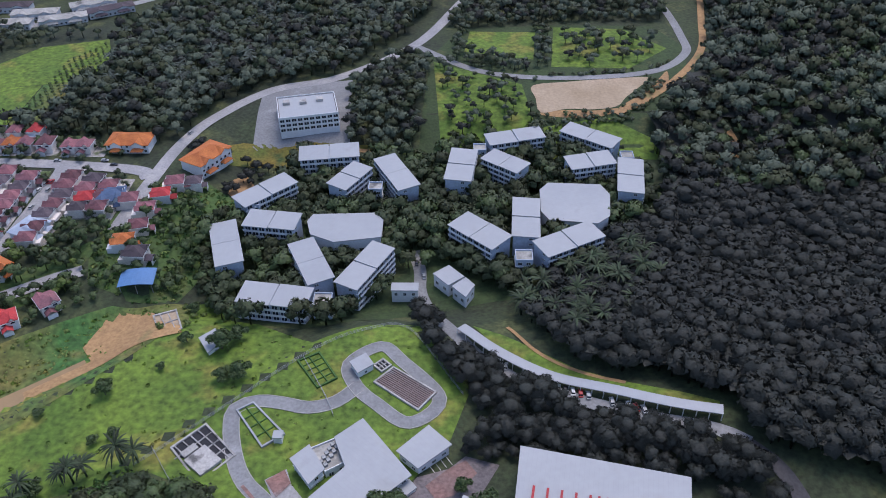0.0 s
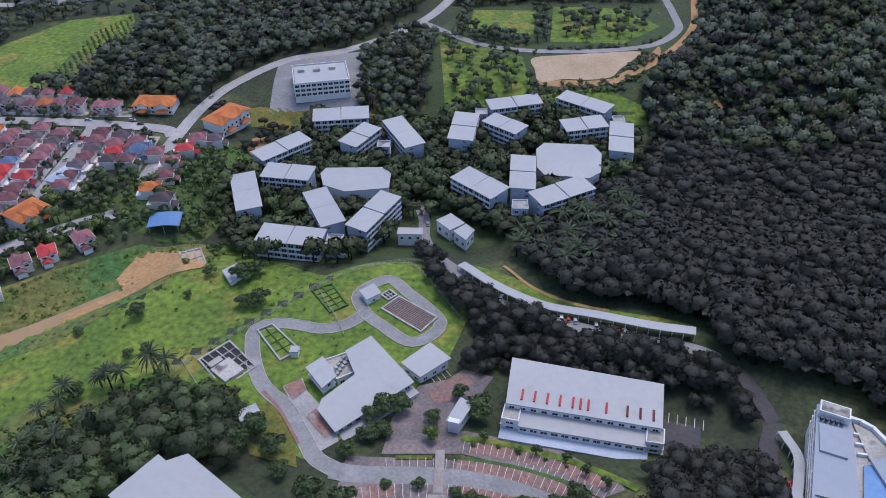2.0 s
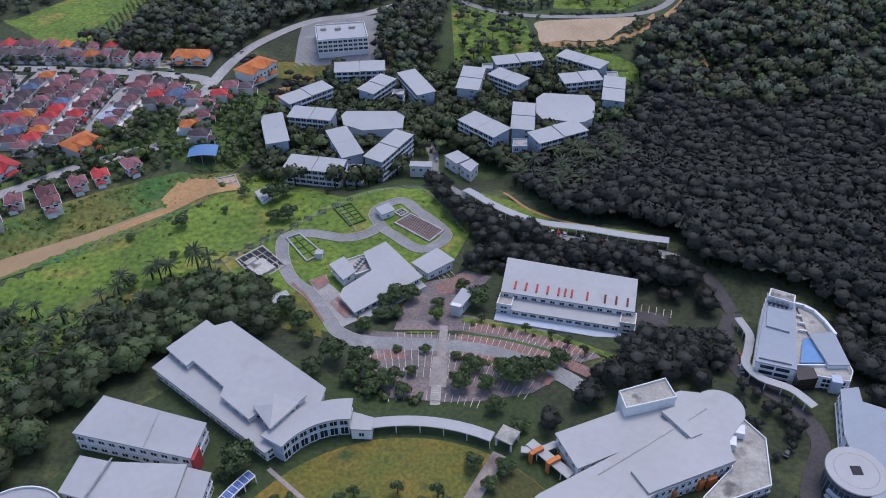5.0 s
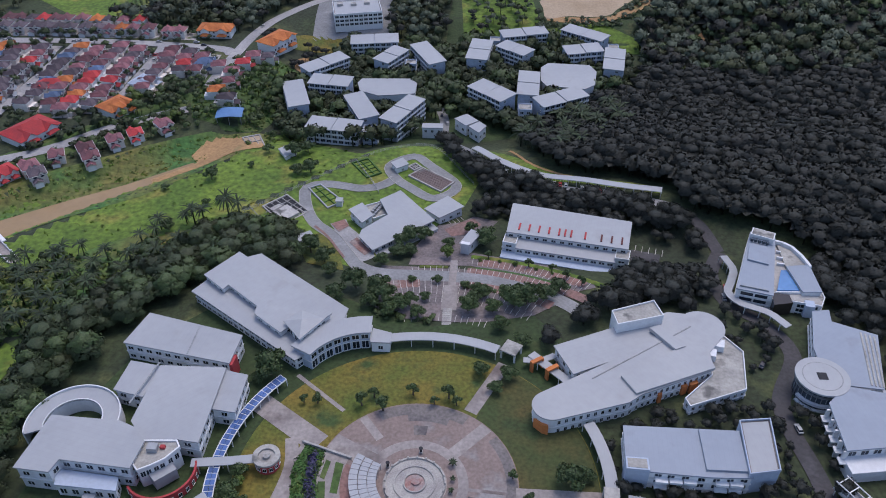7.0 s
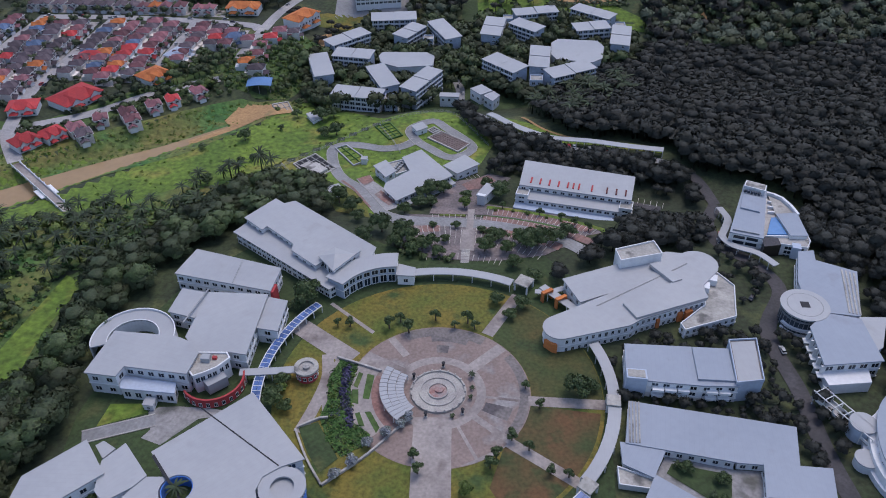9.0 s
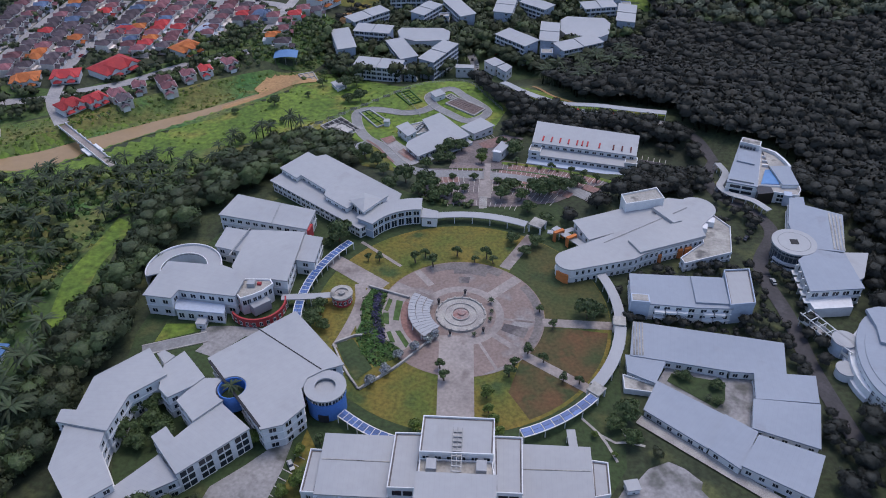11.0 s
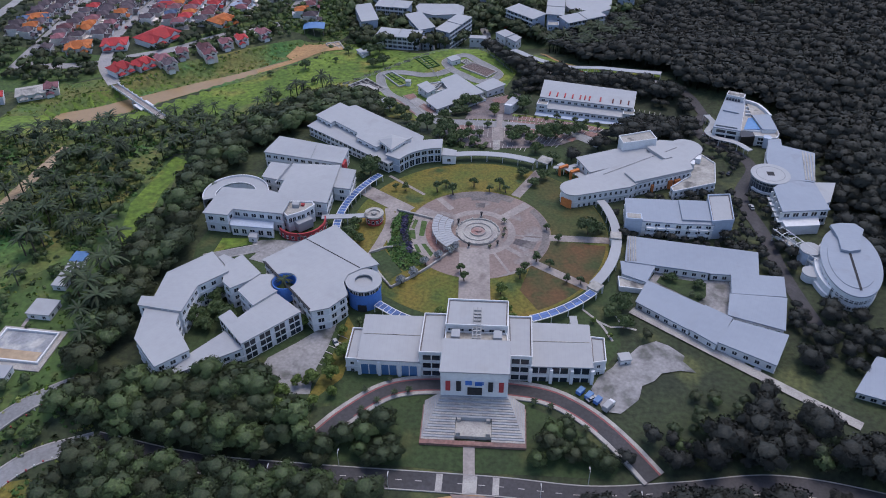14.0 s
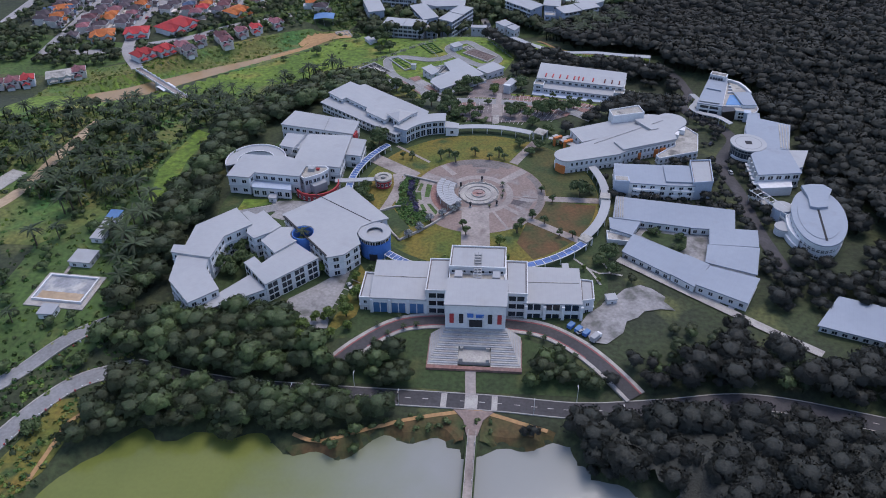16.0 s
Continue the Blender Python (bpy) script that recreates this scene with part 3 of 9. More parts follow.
for r0, r1 in ((14.2, 17.6), (9.9, 10.6)):
    n = 64
    vs = [(r * math.cos(2 * math.pi * i / n), r * math.sin(2 * math.pi * i / n), 0.27) for i in range(n) for r in (r0, r1)]
    part("paving_ring", mesh_of("paving_ring", vs, [(2 * i, 2 * i + 1, (2 * i + 3) % (2 * n), (2 * i + 2) % (2 * n)) for i in range(n)]), M_PAVE, None, "", "structure")
for a, b, w in (((-1, -12), (2, -63), 13.5), ((33, -2), (61, -2), 4.6), ((26, -21), (52, -38), 4.4), ((17, 31), (29, 55), 5.0), ((-34, 14), (-60, 32), 8.5)):
    strip("path", [a, ((a[0] + b[0]) / 2, (a[1] + b[1]) / 2), b], w, M_PAVE, 0.25)
strip("path", [(-28, 29), (-38, 37), (-48, 45)], 1.6, M_PAVE, 0.26)
strip("path", [(-44, 16), (-42, 4), (-44, -10), (-47, -22)], 4.5, M_PAVE, 0.27)
for a, w, r0 in ((47, 4.6, 15.5), (-4, 1.2, 17), (-38, 2.6, 16), (152, 6.5, 16), (128, 3.0, 22), (-62, 1.2, 17)):
    strip("paving_band", [(r * math.cos(radians(a)), r * math.sin(radians(a))) for r in (r0, 25, 33.6)], w, M_PAVE, 0.26, clear=False)
for r0, r1, a0, a1 in ((29, 33.5, 60, 118), (30, 33.6, -35, 38), (26, 29, 70, 100), (20, 24, 84, 96), (18, 28, -25, -12)):
    drape("stained_paving", arc(0, 0, r1, a0, a1, 14) + arc(0, 0, r0, a1, a0, 14), M_STAIN, 0.24, clear=False, step=5)
drape("pale_paving", [(26, -22), (18, -27), (10, -32), (14, -31), (22, -26.5), (30, -17)], M_PAVE, 0.25, clear=False, step=5)

# roads
RAMP = [(-52, -127), (-40, -112), (-28, -101), (-14, -97), (4, -96.5), (20, -97), (33, -99.5), (46, -108), (58, -121), (66, -131)]


def beside(pts, d):
    """A line kept at the distance d from another."""
    line, out = curve_pts(pts, 6.0), []
    for i, p in enumerate(line):
        a, b = Vector(line[max(0, i - 1)]), Vector(line[min(len(line) - 1, i + 1)])
        u = (b - a).normalized()
        out.append((p[0] - u.y * d, p[1] + u.x * d))
    return out


strip("road", RAMP, 6.2, M_ASPHALT_D, 0.45, kerb=(M_KERB, 1.5))
for d in (-2.75, 2.75):
    strip("red_band", beside(RAMP, d), 0.7, M_REDKERB, 0.52, clear=False)
strip("road", [(-128, -131), (-90, -137), (-52, -138), (-26, -138), (14, -138), (45, -139), (75, -135), (109, -130), (150, -136), (210, -150)], 7.2, M_ASPHALT_D, 0.25, kerb=(M_KERB, 0.4))
strip("road", [(-172, -200), (-163, -172), (-155, -152), (-145, -139), (-128, -131)], 7.0, M_ASPHALT, 0.25, kerb=(M_KERB, 0.5))
strip("road", [(-190, -160), (-176, -143), (-163, -123), (-150, -110), (-140, -104)], 6.5, M_ASPHALT, 0.25, kerb=(M_KERB, 0.4))
strip("footpath", [(-58, -158.5), (-52, -160.6), (-47, -160.8), (-43, -159.2), (-29.4, -153), (-16, -147.8), (-1, -143.7), (5.6, -142.6), (12, -143.4), (22.7, -146.6), (33, -149.7)], 1.7, M_CLAY, 0.35)
strip("footpath", [(-143, -186), (-142, -172), (-141, -160), (-136, -154)], 1.7, M_CLAY, 0.35)
drape("shore_grass", [(-60, -164), (-42, -158), (-29, -151.6), (-14, -146), (0, -142.6), (3, -142.6), (3, -156), (-20, -160), (-30, -168), (-50, -170)], M_LAWN_RED, 0.2, clear=False, step=2.5)
drape("shore_grass", [(9, -142.6), (22, -145.4), (36, -149.6), (36, -162), (20, -158), (9, -156)], M_LAWN_RED, 0.2, clear=False, step=2.5)
drape("shore_grass", [(-150, -150), (-143, -148), (-136, -152), (-138, -166), (-140, -182), (-150, -200), (-158, -180), (-152, -160)], M_LAWN, 0.2, clear=False, step=3)
strip("path", [(3.5, -121), (4, -130), (5, -142)], 4.0, M_PAVE, 0.35)
strip("road", [(-30, 110.5), (-20, 108.7), (7, 108.5), (28, 104.5), (50, 94), (62, 84)], 7.0, M_ASPHALT, 0.25)
strip("road", [(-24, 108), (-36, 116), (-42, 126), (-52, 142), (-62, 152), (-68, 162), (-73, 176), (-74, 187), (-66, 191), (-56, 190), (-46, 188), (-36, 191), (-28, 199)], 5.6, M_ASPHALT, 0.26, kerb=(M_KERB, 0.3))
strip("road", [(-29, 199), (-33, 211), (-21, 221), (-12, 213), (4, 193), (-7, 181), (-20, 190)], 5.2, M_ASPHALT, 0.28, closed=True, kerb=(M_KERB, 0.3))
drape("yard", [(-64, 152.6), (-61.5, 153.6), (-49.6, 142.6), (-55.9, 153.9), (-49.1, 159), (-46.1, 151.9), (-39.6, 144), (-32.1, 132), (-30, 126), (-38, 118), (-46, 130)], M_STREET, 0.24)
drape("brick_bay", [(-55.4, 153.5), (-49.7, 158.6), (-46.4, 152.4), (-50.2, 146)], M_BRICKPAVE, 0.5)
drape("brick_bay", [(-41, 142), (-36, 136), (-32, 131), (-35, 127), (-44, 138)], M_BRICKPAVE, 0.5)
strip("clay_edging", [(-63, 151), (-55, 142), (-48, 131), (-44, 124)], 1.2, M_BRICKPAVE, 0.5)
drape("car_park", [(-26, 118.5), (8, 118), (33, 113), (56, 101), (50, 90), (41, 83), (22, 78), (8, 77), (-12, 78), (-24, 84), (-27, 100)], M_ASPHALT_M, 0.2)
drape("car_park", [(10, 132.5), (15.3, 132.8), (48.7, 124.2), (67.4, 109.2), (68, 105), (60, 101), (42, 112), (14, 121)], M_ASPHALT_M, 0.2)
drape("forecourt", [(-12, 138), (-14, 120), (14, 121), (10, 134), (20, 150), (26, 162), (14, 166), (8, 160), (-3, 156)], M_ASPHALT_M, 0.22)
drape("brick_bay", [(0, 152), (8, 160), (14, 164), (18, 158), (10, 148), (4, 146)], M_BRICKPAVE, 0.3)
drape("gym_yard", [(88, 140), (101, 137), (98, 126), (85, 122)], M_ASPHALT_D, 0.2)
drape("service_yard", [(47, -94), (50, -88), (56, -82), (58.5, -78), (62, -76), (67, -70), (74, -66.6), (79, -69), (84, -74), (83, -77), (87, -82.5), (81, -82), (74, -84), (71, -88), (66, -91), (65, -95), (64, -98), (57, -105), (51, -104.5)], M_YARD, 0.4)
strip("garden_path", [(46, -50), (52, -57), (55, -63), (57, -68)], 1.0, M_KERB, 0.3)
strip("garden_path", [(57, -49), (60, -54), (61.6, -59.4), (67, -60.7)], 1.0, M_KERB, 0.3)
strip("garden_path", [(52, -57), (57, -60), (61, -59.5)], 1.0, M_KERB, 0.31)
drape("car_park", [(-78, -94), (-76.7, -88), (-67.5, -79), (-58.3, -68.5), (-53.6, -66), (-54.6, -80), (-57.2, -94), (-56.5, -105), (-66.9, -106), (-72.6, -98)], M_YARD, 0.3)
drape("west_yard", [(-103, -16.6), (-99.7, -14.2), (-92.8, -13.4), (-80, -13.6), (-70, -15), (-84, -18.5), (-93.7, -30.7), (-101.4, -28.2), (-99.4, -24.4)], M_YARD, 0.2)
strip("road", [(-122, -29.5), (-110, -24.5), (-99, -20)], 5.0, M_ASPHALT, 0.23, kerb=(M_KERB, 0.5))
drape("lawn", [(-118, -14), (-106, -13), (-103, -17), (-119, -24.5)], M_MEADOW, 0.16, clear=False)
strip("road", [(128, 140), (120, 120), (121, 96), (132, 84), (139, 66), (128, 40), (132, 10), (134, -20), (140, -55)], 6.5, M_ASPHALT_D, 0.25)
strip("road", [(112, 169), (122, 157), (128, 140)], 6.0, M_ASPHALT_D, 0.25)
strip("road", [(-12, 300), (-8, 284), (-7, 268), (0, 250), (9, 233), (22, 216), (48, 196), (78, 182), (104, 174), (114, 168)], 6.0, M_ASPHALT, 0.3)
strip("road", [(30, 640), (12, 603), (-20, 522), (-69, 468), (-111, 450), (-139, 420), (-152, 388), (-158, 348), (-162, 304)], 8.0, M_STREET, 0.3)
strip("road", [(-20, 516), (24, 477), (79, 465), (135, 473), (163, 500), (167, 530), (164, 588), (150, 640)], 6.0, M_ASPHALT, 0.3)
drape("clay_patch", [(172, 413), (176, 400), (175, 380), (168, 379), (166, 391), (168, 404)], M_CLAY, 0.3)
drape("north_green", [(-14, 392), (-10, 500), (10, 548), (70, 552), (150, 548), (166, 510), (160, 480), (128, 420), (124, 388), (60, 402)], M_DARKLAWN, 0.08, clear=False, step=9)
drape("palm_floor", [(-156, 60), (-150, 100), (-112, 150), (-150, 146), (-190, 116), (-300, 60), (-300, -60), (-205, -60), (-178, -30), (-176, 10), (-168, 58)], M_REED, 0.08, clear=False, step=7)
strip("clay_track", [(200, 620), (188, 560), (174, 503), (141, 452), (106, 422)], 5.0, M_CLAY, 0.3)
drape("sand_lot", curve_pts([(57, 456), (80, 460), (106, 463), (132, 465), (124, 452), (114, 440), (107, 430), (92, 427), (76, 428), (60, 425), (58, 440)], 4.0, True), M_SAND, 0.25)
drape("clay_verge", curve_pts([(108, 428), (126, 446), (138, 462), (146, 474), (143, 456), (132, 440), (116, 426)], 4.0, True), M_CLAY, 0.3, clear=False)
drape("clay_verge", curve_pts([(58, 424), (74, 427), (92, 426), (108, 428), (98, 421), (76, 420)], 4.0, True), M_CLAY, 0.2, clear=False)
drape("field", [(13, 508), (17, 543), (64, 540), (60, 494)], M_MEADOW, 0.2)
drape("field", [(71, 482), (78, 548), (128, 543), (153, 510), (122, 478)], M_MEADOW, 0.2, clear=False)
drape("field", [(-8, 492), (50, 458), (56, 412), (100, 420), (130, 400), (125, 385), (0, 388)], M_MEADOW, 0.2, clear=False)
drape("field", [(-340, 440), (-318, 478), (-290, 520), (-246, 534), (-230, 494), (-242, 468), (-264, 462), (-300, 456)], M_MEADOW, 0.2, clear=False)
drape("field", [(-345, 446), (-300, 456), (-265, 461), (-265, 433), (-266, 410), (-300, 412)], M_MEADOW, 0.2, clear=False)
drape("field", [(-265, 410), (-238, 418), (-242, 468), (-264, 461)], M_REED, 0.22, clear=False)
drape("estate_green", [(-160, 262), (-170, 290), (-166, 320), (-150, 350), (-128, 352), (-110, 340), (-122, 312), (-112, 276), (-118, 256), (-140, 254)], M_DEEPLAWN, 0.1, clear=False, step=8)
drape("hostel_green", [(-92, 244), (-112, 270), (-120, 312), (-104, 332), (-84, 360), (-84, 388), (24, 402), (66, 408), (112, 388), (120, 350), (112, 322), (90, 292), (60, 268), (24, 262), (-26, 244), (-60, 236)], M_DARKLAWN, 0.1, clear=False, step=7)
drape("clay_patch", [(-66, 388), (-40, 390), (-36, 394), (-62, 396)], M_CLAY, 0.3)
drape("clay_patch", [(-116, 346), (-106, 338), (-101, 352), (-110, 366), (-116, 360)], M_CLAY, 0.3, clear=False)
drape("hostel_yard", [(-116, 452), (-60, 464), (-55, 398), (-112, 390)], M_ASPHALT, 0.2)
drape("grass_patch", [(-140, 385), (-118, 396), (-45, 398), (-20, 392), (-60, 380), (-130, 372)], M_LAWN, 0.2, clear=False)
drape("grass_bank", [(17, 240), (32, 230), (58, 210), (86, 196), (108, 187), (107, 182), (82, 189), (54, 202), (28, 220)], M_MEADOW, 0.3)
strip("clay_track", [(32, 238), (42, 222), (56, 210), (76, 200)], 1.6, M_CLAY, 0.4)
drape("glade", [(-165, -25), (-158, -10), (-160, 20), (-156, 50), (-166, 55), (-172, 10)], M_MEADOW, 0.25)
drape("lawn", [(-60, 118), (-42, 112), (-48, 132), (-58, 146), (-70, 140)], M_LAWN, 0.2, clear=False)
drape("lawn", [(-12, -122), (-14, -104), (-30, -104), (-42, -120), (-44, -132), (2, -133), (2, -123)], M_DARKLAWN, 0.15, clear=False)
drape("lawn", [(-13.5, -121), (-14, -110), (-22, -106), (-26, -112), (-20, -122), (-19, -132), (1, -132.5), (1, -123)], M_DARKLAWN, 0.17, clear=False)
drape("lawn", [(6, -123), (24, -121), (24, -104), (40, -112), (55, -128), (52, -132), (6, -133)], M_DARKLAWN, 0.15, clear=False)
drape("lawn", [(7, -123), (23, -122), (24, -112), (29, -112), (28, -124), (20, -132.5), (7, -132.5)], M_DARKLAWN, 0.17, clear=False)
drape("lawn", [(-50, -62), (-44, -72), (-46, -96), (-58, -112), (-52, -84)], M_LAWN, 0.15, clear=False)
drape("riverside_green", [(-420, 150), (-300, 148), (-262, 176), (-225, 210), (-170, 260), (-165, 300), (-215, 254), (-262, 206), (-330, 214), (-420, 240)], M_DEEPLAWN, 0.07, clear=False, step=8)
# street grid of the housing estate
for pts in ([(-214, 258), (-212, 300), (-211, 352), (-212, 364)], [(-279, 300), (-277, 340), (-275, 366)], [(-335, 366), (-276, 368), (-221, 366), (-170, 360), (-160, 352)], [(-279, 300), (-282, 250), (-276, 215), (-268, 190), (-250, 164)],
            [(-268, 200), (-232, 220), (-206, 245), (-180, 264), (-166, 272)], [(-330, 370), (-334, 300), (-332, 220), (-330, 180)], [(-390, 372), (-392, 300), (-390, 190)], [(-330, 190), (-300, 188), (-268, 196)], [(-420, 560), (-330, 552), (-240, 612), (-200, 660)]):
    strip("street", pts, 8.5, M_STREET, 0.4)

# ---------------------------------------------------------------- student hostels
def onto(ob, pts):
    inv = pose(*ob["spot"]).inverted()
    return [(inv @ Vector((x, y, 0))).to_2d().to_tuple() for x, y in pts]


def bar(p, q, w):
    """A rectangle round the line p to q."""
    u = Vector((q[0] - p[0], q[1] - p[1])).normalized()
    n = Vector((-u.y, u.x)) * (w / 2)
    return [(p[0] - n.x, p[1] - n.y), (q[0] - n.x, q[1] - n.y), (q[0] + n.x, q[1] + n.y), (p[0] + n.x, p[1] + n.y)]


def hostel(p, q, w, z0=-25.0, z1=-9.6, storeys=5, tilt=0.03):
    """A hostel block with a two-panel mono-pitch roof and ribbon balconies."""
    if q[0] < p[0]:
        p, q = q, p
    poly = bar(p, q, w)
    cx, cy = (p[0] + q[0]) / 2, (p[1] + q[1]) / 2
    le, ang = math.hypot(q[0] - p[0], q[1] - p[1]), math.degrees(math.atan2(q[1] - p[1], q[0] - p[0]))
    ob = thing("hostel_block", cx, cy, z0, ang, "pale blue-white hostel block with a white two-panel roof", "building", "hostel blocks")
    keep_clear(grown(poly, 1.0))
    h, x, y = z1 - z0, le / 2, w / 2 - 0.9
    part("wall", Solid().box(-x + 0.8, -y, -4, x - 0.8, y, h).mesh("wall", M_HOSTEL), None, ob)
    for s, (a, b) in enumerate(((-x, -0.25), (0.25, x))):
        up = lambda u, v, s=s: h + 0.05 + 0.25 * s + tilt * v
        part("roof_panel", Solid().prism([(a, -w / 2), (b, -w / 2), (b, w / 2), (a, w / 2)], up, lambda u, v: up(u, v) + 0.45).mesh("roof_panel", M_ROOF), None, ob)
    sh = h / storeys
    bays = max(3, int((le - 2) / 3.6))
    for s in range(storeys):
        part("balcony", Solid().box(-x + 0.5, -y - 0.9, s * sh - 0.1, x - 0.5, -y + 0.1, s * sh + 0.12).box(-x + 0.5, -y - 0.9, s * sh + 0.12, x - 0.5, -y - 0.8, s * sh + 1.15).mesh("balcony", M_WALL), None, ob)
        for i in range(bays):
            plain_window(ob, -x + 1.2 + (2 * x - 2.4) * (i + 0.5) / bays, -y, s * sh + 0.35, 0, 2.9, sh - 0.7)
        for e, r in ((-x + 0.8, -90), (x - 0.8, 90)):
            plain_window(ob, e, -y * 0.4, s * sh + 0.9, r, 2.0, 1.3)
    for i in range(bays + 1):
        xx = -x + 1.2 + (2 * x - 2.4) * i / bays
        part("fin", Solid().box(xx - 0.15, -y - 0.75, 0, xx + 0.15, -y + 0.05, h).mesh("fin", M_HOSTEL), None, ob)
    return ob


for p, q, w in (((-107, 304.5), (-95.5, 271), 13.5), ((-103, 321.5), (-79.5, 345), 13), ((-96, 308.5), (-69, 304.5), 14), ((-79.5, 369.5), (-46, 374), 15), ((-54.5, 336), (-42, 358), 13),
                ((-31.5, 367), (-15.5, 335), 13), ((-65.5, 289.5), (-51, 259), 13), ((-40, 256), (-25, 286.5), 12.5), ((-86.5, 252.5), (-54.5, 247.5), 14),
                ((9.5, 342.5), (13.5, 374.5), 15), ((26, 385), (58.5, 394), 13), ((26, 370), (45.5, 354), 13), ((72, 400.5), (99.5, 380.5), 13), ((69.5, 360), (95, 366.5), 14), ((104.5, 364.5), (99.5, 331.5), 14),
                ((45, 326), (43, 293), 14), ((10, 308.5), (31.5, 288), 15), ((78, 300), (49, 283.5), 14)):
    hostel(p, q, w)
for pts in ([(-65, 308.5), (-63, 314), (-32, 315.5), (-27.7, 309.5), (-27.7, 296), (-50, 292), (-62, 298)], [(53.3, 337), (58, 343.5), (85, 342), (88.6, 332.8), (86, 314), (79.5, 308), (56, 311), (52.6, 318)]):
    block("assembly_hall", "low white-roofed hall in a hostel courtyard", pts, -25, -12, "building", "assembly halls", storeys=1, win=(2, 2), over=0.5)
for x, y, r in ((-49.5, 250, 12), (41.5, 282, -6)):
    block("stair_tower", "pale blue stair tower joining hostel wings", bar((x - 4, y), (x + 4, y), 8), -25, -12.0, "building", "stair towers", roof="parapet", wallmat=M_WALLBLUE, storeys=4, win=(1.8, 1.3), bay=3)
for x, y, r in ((-34, 340, 20), (-96, 325, 10), (104, 372, 0), (22, 380, 0)):
    block("stair_tower", "pale blue stair tower joining hostel wings", bar((x - 3.5, y), (x + 3.5, y), 7), -25, -11.5, "building", "stair towers", roof="parapet", wallmat=M_WALLBLUE, storeys=4, win=(1.6, 1.2), bay=3)
for pts in ([(-1, 274), (6, 280), (13, 272), (6, 266)], [(8, 265), (14, 271), (18, 266), (14, 258)]):
    block("gate_pavilion", "small white-roofed gate pavilion", pts, -24, -17, "pavilion", "gate pavilions", storeys=1, over=0.3)
block("gate_canopy", "flat white canopy over a hostel gate", [(-20, 262), (-8, 262), (-8, 267), (-20, 267)], -21, -17, "canopy", storeys=1, over=0.3, win=(1.2, 1.2))
far = block("hostel_building", "large white hostel with a recessed roof plant", bar((-98.5, 411.5), (-64.5, 419.5), 27), -12.6, -3.6, roof="parapet", storeys=3, roofmat=M_ROOF, win=(2.4, 1.3), bay=3.2)
for x, y in ((-12, 5), (-2, 4), (8, 5)):
    part("roof_plant", Solid().box(x - 2, y - 2, 9.0, x + 2, y + 2, 10.8).mesh("roof_plant", M_CONC), None, far)

# ---------------------------------------------------------------- water works and canteen
def basin(name, label, poly, z, depth, beams, mat_in=None, wall=M_CONC, beam_m=M_CONC):
    """A concrete basin with cross beams."""
    poly = ccw(poly)
    cx, cy = sum(p[0] for p in poly) / 4, sum(p[1] for p in poly) / 4
    ang = math.degrees(math.atan2(poly[1][1] - poly[0][1], poly[1][0] - poly[0][0]))
    z = land(cx, cy) if z is None else z
    ob = thing(name, cx, cy, z, ang, label, "basin")
    inv = pose(cx, cy, z, 0, 0, ang).inverted()
    q = [(inv @ Vector((*p, z))).to_2d().to_tuple() for p in poly]
    keep_clear(grown(poly, 1.0))
    g, i = grown(q, 0.3), grown(q, -0.4)
    s = Solid().ring(g, i, -depth, 1.0)
    part("rim", s.mesh("rim", wall), None, ob)
    part("water", Solid().prism(i, -0.2, 0.35).mesh("water", mat_in or M_DARK), None, ob)
    x0, x1, y0, y1 = (f(v[k] for v in i) for k, f in ((0, min), (0, max), (1, min), (1, max)))
    for k in range(1, beams[0]):
        x = x0 + (x1 - x0) * k / beams[0]
        part("beam", Solid().box(x - 0.22, y0, 0.3, x + 0.22, y1, 0.85 + 0.1 * (k % 2)).mesh("beam", beam_m), None, ob)
    for k in range(1, beams[1]):
        y = y0 + (y1 - y0) * k / beams[1]
        part("beam", Solid().box(x0, y - 0.2, 0.3, x1, y + 0.2, 0.75).mesh("beam", beam_m), None, ob)
    return ob


basin("settling_basin", "weathered concrete settling basin with many channels", [(-22, 201), (-15, 209), (2.5, 196), (-4, 187)], None, 2, (12, 3), M_BRICKPAVE, M_CONC, M_PLAZA)
basin("dark_tank", "small dark open water tank", [(-23, 210), (-19.5, 213.5), (-16, 210), (-19.5, 206.5)], None, 2, (3, 2))
lt = basin("aeration_tank", "stained concrete treatment tank with open chambers", [(-93, 168), (-83, 179), (-69, 165), (-79, 153)], None, 3, (5, 4))
part("deck", Solid().box(-7, -9, 0.9, 2, 1, 2.2).box(-6, 2, 0.9, 0, 5, 1.8).mesh("deck", M_CONC), None, lt)
basin("sludge_bed", "grassy concrete-edged sludge drying bed", [(-73, 186), (-67.5, 190), (-53, 175), (-60, 169)], None, 1, (2, 4), M_MEADOW, M_GREYW, M_HEDGE)
basin("garden_bed", "fenced vegetable bed on the grass bank", [(-54, 212), (-46, 217), (-37, 203), (-44, 198)], None, 1, (2, 5), M_MEADOW, M_HEDGE, M_HEDGE)
basin("old_tank", "derelict square concrete tank", [(-124, 243), (-115, 247), (-109, 235), (-117, 230)], None, 1, (3, 2), M_SAND)
block("pump_house", "small white pump house", [(-32, 209), (-26.5, 213.5), (-23, 208), (-28.5, 203.5)], -12.5, -8.8, "hut", storeys=1, over=0.4, win=(1.0, 1.0))
block("switch_room", "small white switch room with a pitched roof", [(-98, 226), (-93, 231), (-88, 224), (-92.5, 218)], -17, -12.8, "hut", storeys=1, over=0.5, win=(1, 1))
